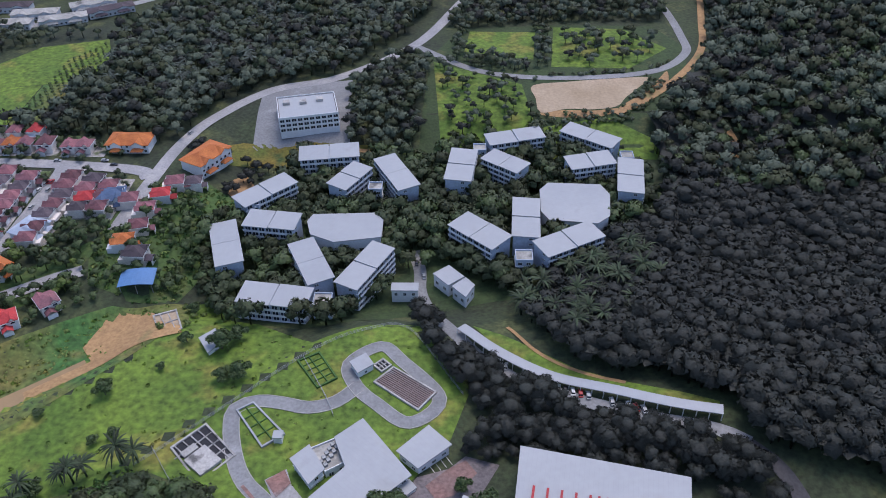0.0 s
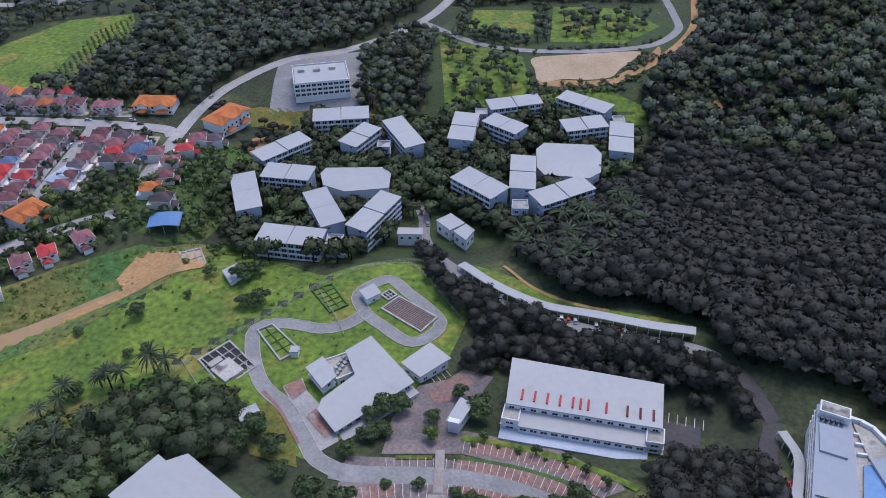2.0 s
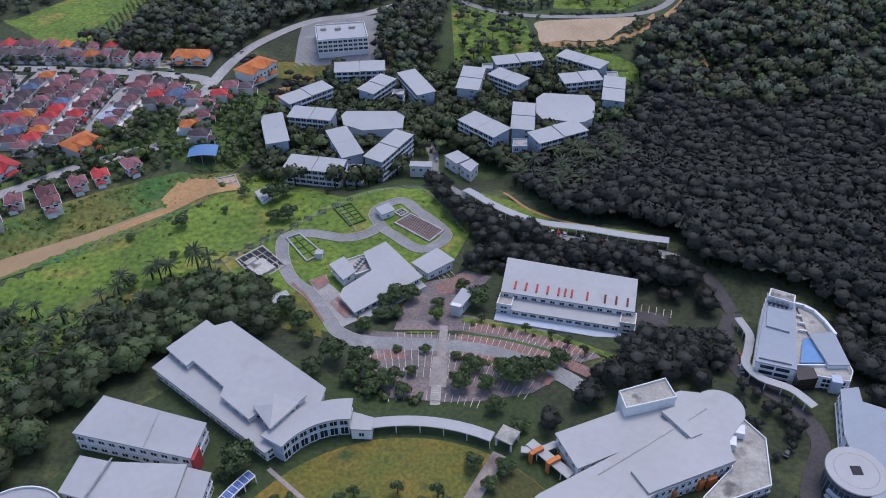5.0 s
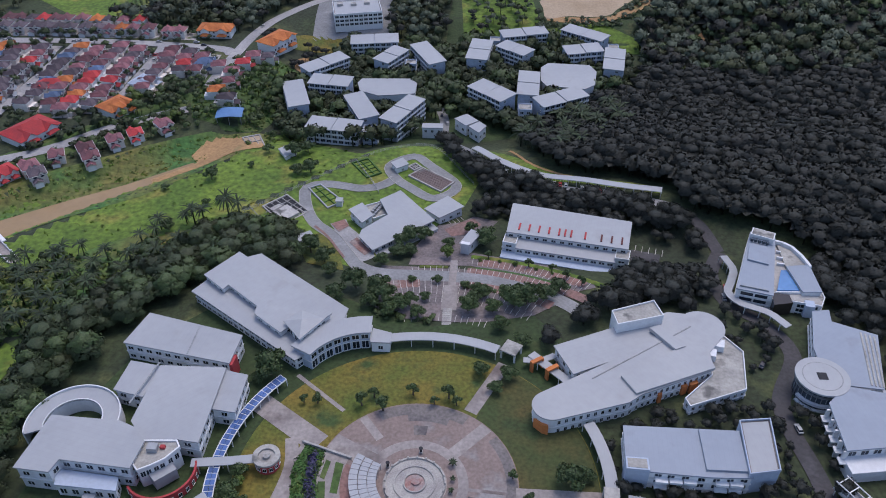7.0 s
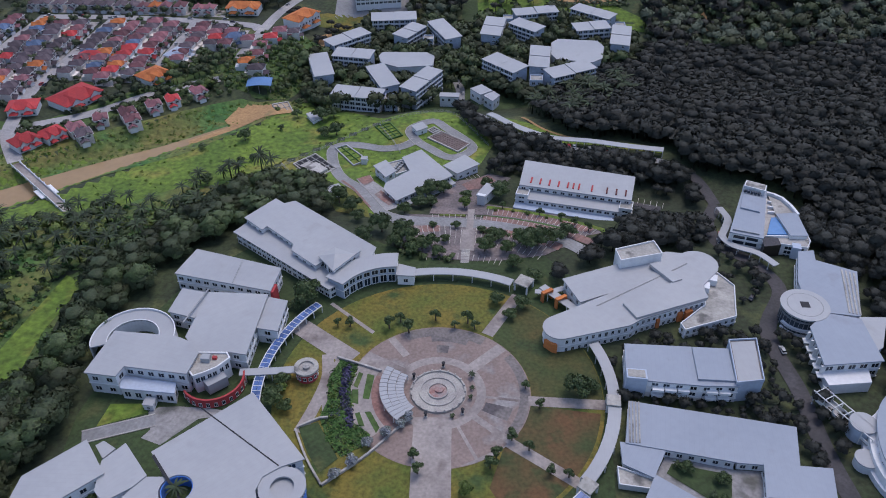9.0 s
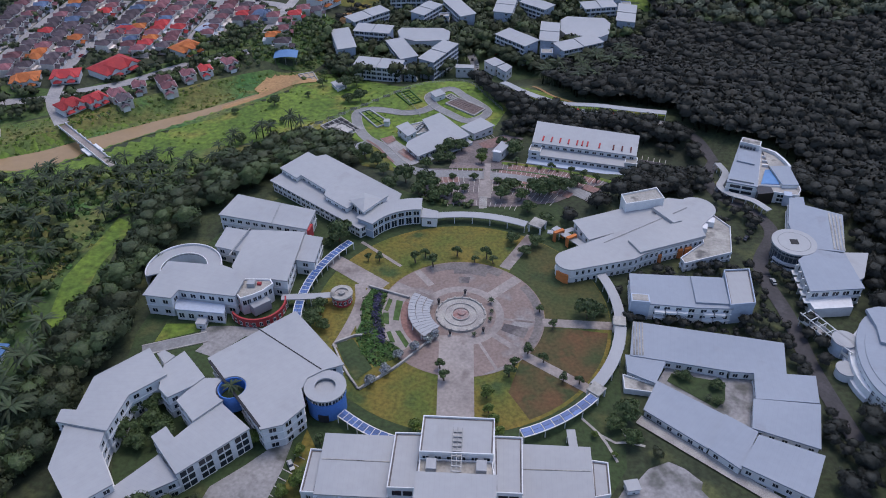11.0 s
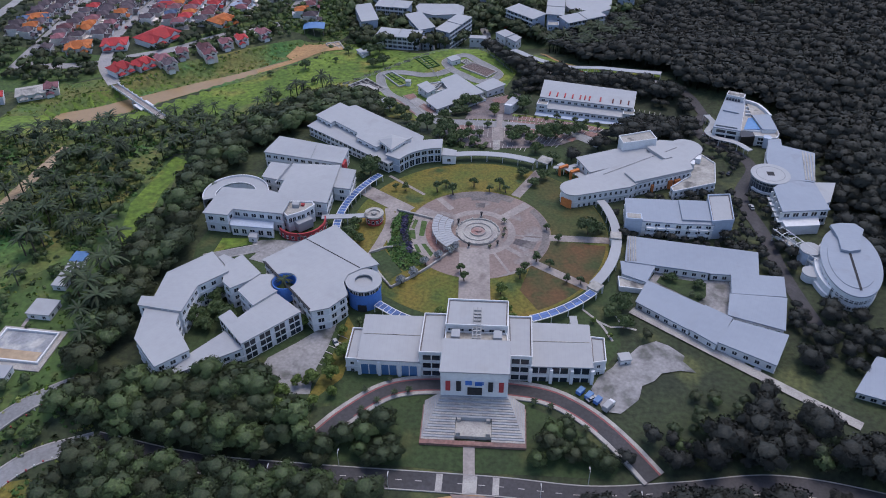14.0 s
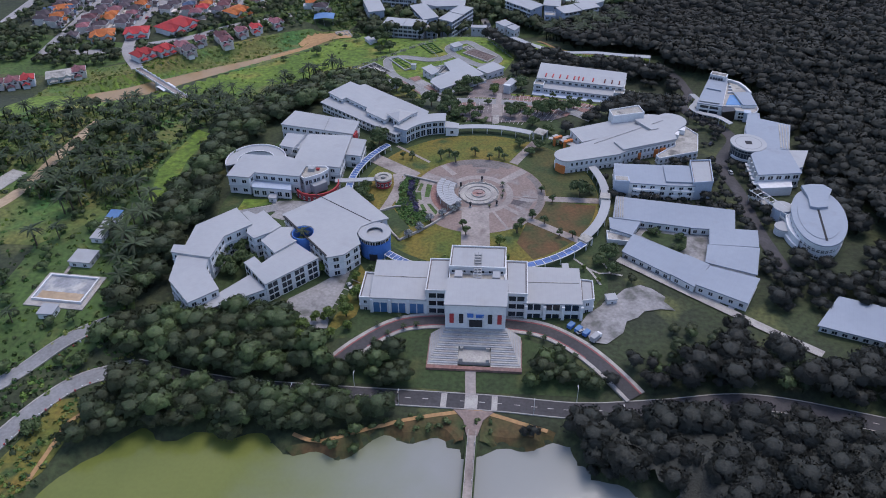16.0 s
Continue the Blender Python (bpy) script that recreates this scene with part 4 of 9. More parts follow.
block("gatehouse_hut", "tiny white-roofed hut beside the drying bed", bar((-56, 172.5), (-53, 172.5), 3), -11.5, -8.9, "hut", storeys=1, over=0.3, win=(0.8, 0.8))
block("garden_shelter", "blue-grey roofed garden shelter", bar((-67, 133), (-61, 137), 5), -7, -4, "shelter", storeys=1, roofmat=M_GREYW, over=0.3, win=(0.8, 0.8))
cant = block("canteen", "white canteen with a broad mono-pitch roof", [(-31.9, 168.4), (-23.7, 176), (-5.8, 153), (-31.2, 129.4), (-38.2, 138.4), (-37.6, 143), (-26.5, 156)], -12, -5.4, "building", storeys=2, win=(1.8, 1.2), over=1.0)
block("canteen_wing", "lower canteen wing with a raised roof box", [(-46.3, 159), (-41.5, 164), (-35.4, 155), (-39.2, 149.8)], -12, -5.2, "building", storeys=2, win=(1.4, 1.2))
cct = block("canteen_court", "walled roof court of the canteen with plant", [(-41.2, 165.4), (-32.8, 170), (-27.6, 160), (-34.6, 155.4)], -12, -7.6, "building", storeys=1, roof="parapet", roofmat=M_ROOF_OLD)
for k in range(5):
    for j in range(2):
        x, y = onto(cct, [(-36.6 + k * 0.75 + j * 1.7, 159.4 + k * 1.9 - j * 1.1)])[0]
        part("cooling_unit", Solid().box(x - 0.7, y - 0.7, 4.4, x + 0.7, y + 0.7, 5.5).mesh("cooling_unit", M_STEEL), None, cct, "grey air-conditioning unit")
block("canteen_porch", "low white porch roof along the canteen", [(-31, 131), (-5.5, 153), (-3, 150), (-28, 126.5)], -12, -8.2, "building", storeys=1, over=0.3)
block("store_shed", "white store shed with a metal roof", [(-9.5, 164), (0.5, 174.5), (8, 167), (-2.5, 157.5)], -12.5, -6.6, "shed", storeys=1, over=0.8, win=(1.6, 1.0))

# gymnasium
gym = block("gymnasium", "white gymnasium with dark roof slots and a lower front roof", [(30, 139), (84, 129), (88, 149), (33, 161)], -9.5, 0.0, storeys=3, win=(1.8, 1.0), over=0.3, tilt=(0, 0.02), ledge=True)
for i, k in enumerate((0, 1, 2, 3, 4, 4.6, 5.2, 6.6, 8.2, 9.2, 10.2)):
    part("roof_slot", Solid().box(-22.6 + k * 4.6, -8.4, 9.6, -21.8 + k * 4.6, -3.4, 10.35).mesh("roof_slot", M_RED if i < 8 else M_MAROON), None, gym)
block("sports_annex", "lower front bay of the gymnasium with a curved white roof", [(34, 131.5), (78, 123.5), (80, 130), (35.5, 138.5)], -9.5, -3.4, storeys=2, win=(2.2, 1.0), over=0.2, tilt=(0, 0.12))
for pts in ([(28, 133.5), (34, 132.3), (35.5, 139), (29.5, 140)], [(78, 124.5), (84, 123.5), (85.5, 130), (79.5, 131)]):
    block("stair_block", "white corner stair block of the gymnasium", pts, -9.5, -2.2, "building", "gym stairs", storeys=3, win=(2.4, 0.8), roof="parapet", bay=5)
block("gym_canopy", "long grey flat canopy before the gymnasium", [(27, 128.5), (78, 118.8), (79, 123.5), (28, 133.2)], -9.5, -6.8, "canopy", storeys=1, roofmat=M_WALLBLUE, over=0.1, thick=0.3, win=(1.6, 1.3), bay=6)
block("guard_house", "white guard house with a tilted roof", [(9, 133), (13, 132), (17.5, 141), (13.5, 143)], -8, -3.2, "hut", storeys=1, over=0.6, win=(1.0, 1.2))
part("column", Solid().box(-3, -6, -1, 1, -4, 5.5).mesh("column", M_WALL), None, bpy.data.objects["guard_house"])

# pavilion and steps between the car park and the ring walk
pav = block("pavilion", "concrete pavilion with a flat stained roof above steps", [(3.2, 84), (9, 84), (9.2, 99), (3.8, 99)], -3, 0.2, "pavilion", storeys=1, roof="slab", roofmat=M_PAVE, over=0.3, thick=0.3, bay=4)
flight = thing("stone_steps", 5.7, 80, -0.3, 0, "pale concrete steps down from the pavilion", "steps")
for i in range(9):
    part("step", Solid().box(-1.9, -4.5 + i, -1.5, 1.9, -3.5 + i, 0.35 + i * 0.1).mesh("step", M_KERB), None, flight)
block("covered_link", "narrow white covered link across the car park", [(5, 99.5), (8, 99.5), (8.2, 119), (5.2, 119)], -5, -2.2, "walkway", storeys=1, roofmat=M_PAVE, over=0.1, thick=0.25, win=(0.6, 0.6), bay=9)

# ---------------------------------------------------------------- main hall
hall = block("main_hall", "white main hall portico with red banner panels over wide steps", [(-7.8, -105.5), (16.2, -104.8), (16.2, -89), (-7.8, -89.6)], 0, 17, over=0.4, storeys=1, faces="", ledge=False, fine=True)
for x, m, w in ((-9.6, M_RED, 1.7), (-5.8, M_DARK, 1.7), (5.6, M_DARK, 1.7), (9.4, M_RED, 1.7)):
    part("banner_panel", Solid().box(x - w / 2, -8.45, 8.0, x + w / 2, -8.0, 12.6).mesh("banner_panel", m), None, hall)
# No real recess: a dark box on the wall carries its shade.
part("entrance", Solid().box(-2.6, -8.5, 6.2, 2.6, -8.0, 9.6).mesh("entrance", M_DARK), None, hall, "dark panel painted as the shade of the entrance recess")
part("sign_board", Solid().box(-3.4, -8.5, 11.2, -1.0, -8.1, 13.0).mesh("sign_board", M_BLUE), None, hall, "blue sign board")
for k in range(4):
    part("sign_bar", Solid().box(0.0, -8.5, 12.4 - k * 0.45, 3.2 - 0.6 * (k % 2), -8.1, 12.6 - k * 0.45).mesh("sign_bar", M_BLUE), None, hall)
back = block("auditorium", "white rear roof block of the main hall", [(-8, -82), (15.2, -81.4), (15.2, -67.2), (-8, -67.6)], 0, 17.2, roof="parapet", roofmat=M_ROOF, storeys=4, win=(1.8, 1.4))
mid = block("hall_middle", "recessed roof court of the main hall with air-conditioning units", [(-7.7, -89.4), (16, -88.8), (15, -82), (-7.8, -82.4)], 0, 14.2, roof="parapet", storeys=1, faces="", ledge=False)
for x in (-7.8, 7.8):
    part("plant_box", Solid().box(x - 1.6, -1.8, 14.2, x + 1.6, 2.2, 17.2).mesh("plant_box", M_ROOF), None, mid)
for k in range(9):
    part("ladder_rung", Solid().box(-1.6, -3.0 + k * 1.9, 17.4, 1.6, -2.6 + k * 1.9, 17.8).mesh("ladder_rung", M_STEEL), None, mid)
for x in (-1.5, 0, 1.5):
    part("ladder_rail", Solid().box(x - 0.15, -3, 17.35, x + 0.15, 14, 17.7).mesh("ladder_rail", M_STEEL), None, mid)
for pts, lab, bl in (([(-40, -93), (-17, -92.6), (-17.5, -72), (-40, -72.5)], "white hall wing with blue-tinted glazing between piers", True), ([(23.5, -91.5), (47, -90.5), (46.2, -71.5), (24.5, -72)], "white hall wing with dark glazing between piers", False)):
    w = block("hall_wing", lab, pts, -1, 9.3, "building", "hall wings", tilt=(0, 0.16), storeys=1 if bl else 2, win=(5.6, 4.6 if bl else 2.5), bay=7.0, blue=bl, over=0.35, base=-1.4 if bl else -0.7, ledge=False, fine=True)
    part("roof_ridge", Solid().box(-11, 1.2, 10.9, 11, 1.5, 11.2).mesh("roof_ridge", M_ROOF_OLD), None, w)
    for k in range(4):
        part("pier", Solid().box(-11.9 + k * 7.6, -10.9, 0, -10.7 + k * 7.6, -9.8, 8).mesh("pier", M_WALL), None, w)
for pts in ([(-17, -92.5), (-7.9, -92.2), (-7.9, -71), (-17, -71.4)], [(16.2, -91.8), (24.6, -91.6), (24.4, -70.2), (15.3, -70.4)]):
    block("hall_link", "white link block with a parapet beside the portico", pts, 0, 12.4, "building", "hall links", roof="parapet", roofmat=M_ROOF, storeys=3, win=(6, 2), bay=8, fine=True)
for pts in ([(-45, -92), (-40.2, -92), (-40.2, -75.5), (-45, -75.5)], [(47.2, -87), (52.5, -85.5), (52.5, -73.5), (47.2, -73)]):
    block("hall_end", "low white end block of the hall", pts, -1, 6.4, "building", "hall ends", roof="parapet", roofmat=M_ROOF, storeys=2, win=(1.2, 1.2))
steps = thing("grand_stair", 4.5, -105, 0, 1, "broad grey granite stair spreading down from the hall", "stairs")
keep_clear([(-14, -123), (24, -121), (24, -102), (-14, -104)])
for i in range(18):
    t = i / 18
    x, y0 = 12 + 6.2 * (1 - t), -16.5 * (1 - t)
    for xa, xb in ((-x, -6.4), (6.4, x)) if i < 9 else ((-x, x),):
        part("step", Solid().box(xa, y0, -2, xb, 1, 0.3 + i * 0.28).mesh("step", M_GREYW if i % 2 else M_KERB), None, steps)
part("landing", Solid().box(-6.3, -15.2, -2, 6.3, -7.5, 1.2).mesh("landing", M_KERB), None, steps, "pale concrete landing")
for x in (-5.2, 5.2):
    for y in (-14.4, -8.4):
        part("plinth", Solid().box(x - 0.7, y - 0.7, 1.0, x + 0.7, y + 0.7, 2.6).mesh("plinth", M_KERB), None, steps)
part("apron", Solid().box(-18.6, -18.4, -2, 18.6, -16.6, 0.28).box(-18.6, -16.6, -2, -16.8, -1, 0.27).box(16.8, -16.6, -2, 18.6, -1, 0.27).mesh("apron", M_BRICKPAVE), None, steps, "red paver apron")

# ---------------------------------------------------------------- west faculty with the blue drum
lbig = block("west_faculty", "white faculty with a wide roof cut by a joint", [(-63.5, -15.6), (-40.5, -41), (-47, -44.2), (-52, -48.5), (-53, -54), (-50, -61.5), (-55.6, -69.5), (-62, -72)] + arc(-77, -55, 5.7, -48, 132, 12) + [(-89, -42)], 0, 11.2, storeys=3, win=(2.2, 1.6), over=0.6)
drum = thing("blue_drum", -44.6, -51.6, 0, 0, "blue round drum with an open circular roof well", "building")
keep_clear(disc(-44.6, -51.6, 9, 16))
part("wall", Solid().prism(disc(0, 0, 6.9, 36), -2, 8.4).mesh("wall", M_BLUE), None, drum)
rim = Solid().ring(disc(0, 0, 7.5, 36), disc(0, 0, 3.7, 36), 10.6, 11.2)
part("roof", rim.mesh("roof", M_ROOF), None, drum)
part("well_floor", Solid().prism(disc(0, 0, 4.6, 30), 6.0, 9.8).mesh("well_floor", M_ROOF), None, drum)
for a in range(0, 360, 20):
    window(drum, 6.85 * math.sin(radians(a)), -6.85 * math.cos(radians(a)), 8.4, a, 2.2, 2.2)
# Dark box against the drum, coloured like the shade inside a doorway.
part("doorway", Solid().box(-1.8, -7.2, 0, 1.8, -6.4, 3.4).mesh("doorway", M_DARK), None, drum)
part("blue_band", Solid().ring(disc(0, 0, 7.2, 36), disc(0, 0, 6.8, 36), 7.6, 8.5).mesh("blue_band", M_BLUE), None, drum)
well = thing("palm_court", -77, -55, 0, 0, "blue ring wall round a sunken palm court in the roof", "courtyard")
ringw = Solid().ring(disc(0, 0, 5.0, 30), disc(0, 0, 4.7, 30), 4, 11.3)
part("ring_wall", ringw.mesh("ring_wall", M_BLUE), None, well)
part("court_floor", Solid().prism(disc(0, 0, 4.7, 30), 4, 6.4).mesh("court_floor", M_DARKLAWN), None, well)
block("courtyard_wing", "white courtyard wing with a mono-pitch roof", [(-102.2, -57.4), (-98, -61), (-91.2, -55.2), (-88.3, -50.8), (-99.5, -39.3), (-104.4, -46.4)], 0, 11.0, storeys=3, faces="A", win=(1.8, 1.4), over=0.2)
block("courtyard_wing", "white courtyard wing notched round the palm court", [(-94.5, -61.8), (-86.1, -70)] + arc(-77, -55, 5.9, 252, 132, 9) + [(-88.4, -51.2), (-91, -55.4)], 0, 10.5, storeys=3, faces="A", win=(1.8, 1.4), over=0.2)
front = block("front_wing", "white front wing with a glazed grid facade", [(-79.6, -61), (-66.7, -71.2), (-84.9, -90.6), (-97.9, -77), (-94.7, -72.8), (-90.3, -77.3), (-86.2, -70.7)], 0, 9.6, storeys=3, win=(4.4, 2.7), bay=5.4, base=0.0, fine=True, wallmat=M_WALL, over=0.25, ledge=False)
block("rear_wing", "white rear wing bent round the courtyard under a raised roof", [(-112.4, -39.6), (-101.7, -51.6), (-111.5, -61.8), (-112.8, -77.2), (-131, -74.9), (-131.5, -70), (-126.2, -70), (-126.6, -54.6)], 0, 11.9, storeys=3, faces="A", win=(1.8, 1.4), over=0.25)
block("corner_wing", "white corner wing with a folded roof", [(-128, -75), (-113.8, -77.4), (-113, -83.6), (-103, -96.8), (-112.6, -106), (-125.4, -92.6)], -3, 10.9, storeys=4, win=(1.8, 1.4), over=0.3)
block("entrance_canopy", "low white roof closing the courtyard", [(-94.3, -82.6), (-85, -90.8), (-102.4, -103.2), (-108.6, -107.2), (-103.6, -95.2)], -1, 7.2, storeys=2, win=(2, 1.4), over=0.3)
block("roof_vent", "small white roof over the rear entrance", [(-110, -39.2), (-108.2, -37.4), (-103.4, -40), (-105.7, -43.8)], 0, 9.0, "building", storeys=1, faces="", over=0.2)

# ---------------------------------------------------------------- northwest faculties
block("northwest_lower", "white lower roofs of the northwest faculty", [(-98, 83), (-49, 48), (-36, 62), (-34.4, 75.6), (-76.7, 107.6), (-86, 103)], 0, 5.8, storeys=2, win=(2, 1.2), over=1.0, bay=3.2)
nw = block("northwest_upper", "white raised roof of the northwest faculty", [(-95, 90.2), (-85.5, 82.4), (-84, 85.3), (-68.5, 72.7), (-68.5, 68.3), (-56.6, 59), (-52, 65), (-44.2, 63.5), (-39.6, 69.8), (-59.4, 86.1), (-84.9, 105.2)], 4.5, 8.6, storeys=1, win=(1.8, 1.0), over=0.6, ledge=False)
block("lantern_tower", "white lantern tower with glazed sides", [(-55, 62.6), (-48, 54.4), (-41.6, 64.4), (-49.8, 68)], 5, 10.6, storeys=1, win=(3.4, 2.2), bay=4.4, over=0.8, thick=0.3)
LANT = onto(bpy.data.objects["lantern_tower"], grown([(-55, 62.6), (-48, 54.4), (-41.6, 64.4), (-49.8, 68)], 0.8))
part("hipped_roof", mesh_of("hipped_roof", [(x, y, 5.91) for x, y in LANT] + [(0, 0, 7.6)], [(i, (i + 1) % 4, 4) for i in range(4)]), M_ROOF, bpy.data.objects["lantern_tower"])
cpts = arc(-22, 37, 24, 92, 152, 14)
cin = arc(-22, 37, 32, 152, 92, 14)
cv = block("curved_gallery", "curved pale blue gallery with tall glazed bays", cpts + cin, 0, 8.3, storeys=2, faces="", over=0.6, wallmat=M_WALLBLUE)
inv = pose(*cv["spot"]).inverted()
for i, (a, b) in enumerate(zip(cpts[::2], cpts[2::2])):
    m = inv @ Vector(((a[0] + b[0]) / 2, (a[1] + b[1]) / 2, 0))
    ang = math.degrees(math.atan2(b[1] - a[1], b[0] - a[0])) - cv["spot"][5]
    for z, hh in ((0.4, 3.9), (5.2, 2.2)):
        n = Vector((math.sin(radians(ang)), -math.cos(radians(ang))))
        c = (inv @ Vector((-22, 37, 0))).to_2d()
        s = 1 if (Vector((m.x, m.y)) + n - c).length < (Vector((m.x, m.y)) - c).length else -1
        window(cv, m.x, m.y, z, ang + (0 if s > 0 else 180), 2.9, hh)
block("end_canopy", "small flat canopy at the end of the gallery", [(-22, 59), (-15, 59), (-15, 64), (-22, 66)], 0, 5, "canopy", storeys=1, over=0.3)
block("west_block", "white west block with two roof panels and red fin wall", [(-110, 66), (-71, 56), (-72, 42), (-114, 50)], 0, 8.2, storeys=2, win=(2.0, 1.2), over=0.4)
block("red_fin", "red fin wall at the block's end", [(-71.3, 46.5), (-70.2, 46.5), (-70.7, 41.4), (-71.8, 41.4)], 0, 7.6, "wall", storeys=1, faces="", wallmat=M_RED, roofmat=M_RED, over=0.05, ledge=False)
block("west_block", "white west block with a large plain roof", [(-95.6, 38), (-72.4, 38.2), (-72.4, 5.8), (-80, 6.8), (-90, 5.2), (-96.8, 13)], 0, 8.8, storeys=2, win=(2, 1.4), over=0.6)
block("west_annex", "white annex with a raised flap roof", [(-109, 27.6), (-98.2, 25), (-96.4, 38.8), (-108, 40.8)], 0, 7.6, storeys=2, win=(2, 1.4), over=0.5)
block("west_annex", "white annex under a small square roof", [(-71.5, 38), (-64, 36.5), (-64, 20), (-72, 21)], 0, 7.6, storeys=2, win=(2, 1.4), over=0.5)
block("science_faculty", "white faculty front with a blue-grey porch roof", [(-126.6, -8.5), (-124, 12), (-100.4, 11), (-94.6, 8.6), (-89.6, 3.6), (-90.6, -6.4), (-114.4, -4.4), (-115.6, -9.4)], 0, 10.2, storeys=2, win=(2.0, 1.5), over=0.6, fine=True)
block("entrance_hut", "small white entrance canopy", [(-104.8, -15.8), (-101, -16), (-101.2, -12), (-104.8, -12.2)], 0, 2.8, "canopy", storeys=1, over=0.2, thick=0.25, win=(0.8, 0.9))
block("porch_roof", "blue-grey porch roof on columns", [(-115.5, -5.5), (-95, -7.5), (-94, -12), (-114, -11)], 0, 5.4, "porch", storeys=1, roofmat=M_WALLBLUE, over=0.3, win=(2, 2))
ringb = thing("ring_gallery", -119, 14, 0, 0, "white open ring gallery round a planted court", "building")
keep_clear(disc(-119, 14, 17, 20))
part("roof", Solid().ring(arc(0, 0, 15.6, -12, 205, 30), arc(0, 0, 9.6, -12, 205, 30), 5.6, 6.2, False).mesh("roof", M_ROOF), None, ringb)
part("outer_wall", Solid().ring(arc(0, 0, 15.9, -12, 205, 30), arc(0, 0, 15.5, -12, 205, 30), -3, 7.0, False).mesh("outer_wall", M_WALL), None, ringb)
part("inner_wall", Solid().ring(arc(0, 0, 9.9, -12, 205, 30), arc(0, 0, 9.6, -12, 205, 30), -3, 6.5, False).mesh("inner_wall", M_WALL), None, ringb)
dr = thing("round_foyer", -83, -2, 0, 0, "white round foyer with a red curved base", "building")
keep_clear(disc(-83, -2, 11, 16))
FOY = [(-9.7, 0.4), (-6.8, 6.7), (3.8, 7.4), (5.4, 5.1), (2.2, 0.4), (-1.4, -2.4), (-5, -4.5)]
part("wall", Solid().prism(ccw(FOY), 0, 8.6).mesh("wall", M_WALL), None, dr)
part("roof", Solid().prism(ccw(grown(FOY, 0.1)), 8.6, 8.9).mesh("roof", M_ROOF_OLD), None, dr)
part("parapet", Solid().ring(grown(FOY, 0.4), grown(FOY, -0.1), 8.4, 9.6).mesh("parapet", M_WALL), None, dr)
part("plant", Solid().box(-4.5, 2.5, 8.9, -1.2, 5.2, 10.8).mesh("plant", M_ROOF), None, dr, "white plant box")
part("plant", Solid().box(-0.6, 4, 8.9, 1.0, 5.2, 10.0).mesh("plant", M_RED), None, dr, "small red tank")
part("terrace", Solid().prism(ccw([(-2.6, -3.4), (3.2, 2.0), (5.8, -0.8), (0.2, -6.0)]), 1, 5.6).mesh("terrace", M_ROOF), None, dr)
rb = Solid().ring(arc(0, 0, 11.5, -140, 20, 22), arc(0, 0, 10.8, -140, 20, 22), -0.5, 4.2, False)
part("red_base", rb.mesh("red_base", M_RED), None, dr, "curved red base wall")
for p, q in zip(FOY[3:] + FOY[:1], FOY[4:] + FOY[:2]):
    for t in (0.28, 0.72):
        window(dr, p[0] + (q[0] - p[0]) * t, p[1] + (q[1] - p[1]) * t, 5.0, math.degrees(math.atan2(q[1] - p[1], q[0] - p[0])) + 180, 1.6, 2.6)
for a in range(-45, 100, 14):
    window(dr, 11.5 * math.sin(radians(a - 5)), -11.5 * math.cos(radians(a - 5)), 0.8, a - 5, 1.3, 1.8)
kio = thing("round_kiosk", -49.5, 4.5, 0, 0, "red round kiosk with a white ring roof", "kiosk")
keep_clear(disc(-49.5, 4.5, 6, 12))
part("wall", Solid().prism(disc(0, 0, 4.0, 28), -0.5, 4.4).mesh("wall", M_RED), None, kio)
rk = Solid().ring(disc(0, 0, 4.6, 28), disc(0, 0, 2.85, 28), 4.4, 5.3)
part("roof_ring", rk.mesh("roof_ring", M_ROOF_OLD), None, kio)
part("roof_core", Solid().prism(disc(0, 0, 2.9, 24), 4.0, 4.6).prism(disc(0, 0, 1.3, 20), 4.6, 5.6).mesh("roof_core", M_CONC), None, kio)
for a in range(0, 360, 30):
    window(kio, 4.0 * math.sin(radians(a)), -4.0 * math.cos(radians(a)), 1.6, a, 1.3, 1.5)

# ---------------------------------------------------------------- east faculties
art = block("arts_faculty", "long white faculty with a rounded end and rows of windows", arc(44.8, 29.6, 6.0, 125, 285, 12) + [(72, 33), (77, 37), (104, 50), (104.5, 59)] + arc(104.6, 72.4, 8.2, -50, 120, 12) + [(78, 58)], -1, 7.2, storeys=2, win=(1.0, 1.4), bay=2.4, over=0.5, fine=True)
block("arts_annex", "white rear wing of the faculty", [(48, 59), (54, 46), (79, 59), (104, 79), (93, 80), (75, 72)], -1, 6.6, storeys=2, win=(1.2, 1.4), over=0.6)
block("plant_tower", "white lift tower with a flat weathered roof", [(70, 75), (87, 82), (89.5, 73.5), (71.5, 67.5)], -1, 11.2, storeys=3, roof="parapet", faces="", ledge=False, wallmat=M_WALL)
block("arts_terrace", "lower white end with a stained roof terrace", [(92.8, 38.1), (94.0, 34.5), (115.5, 43.7), (118.6, 62.5), (112.5, 71.5), (105, 58), (104.5, 50)], -1, 4.4, storeys=2, roof="parapet", win=(1.0, 1.4), bay=2.6)
block("education_block", "white block with stepped roof and deep balconies", [(68, 4), (84, 3), (94, 2.5), (107, 3), (108, 21), (69, 21)], -1, 8.2, storeys=3, roofmat=M_ROOF_E, win=(2.0, 1.3), over=0.4, fine=True)
block("service_tower", "pale blue service tower with a parapet", [(106, 3), (116, 5), (118, 26), (107.5, 24.5)], -3, 9.8, storeys=3, roof="parapet", roofmat=M_ROOF, wallmat=M_WALLBLUE, faces="", ledge=False)
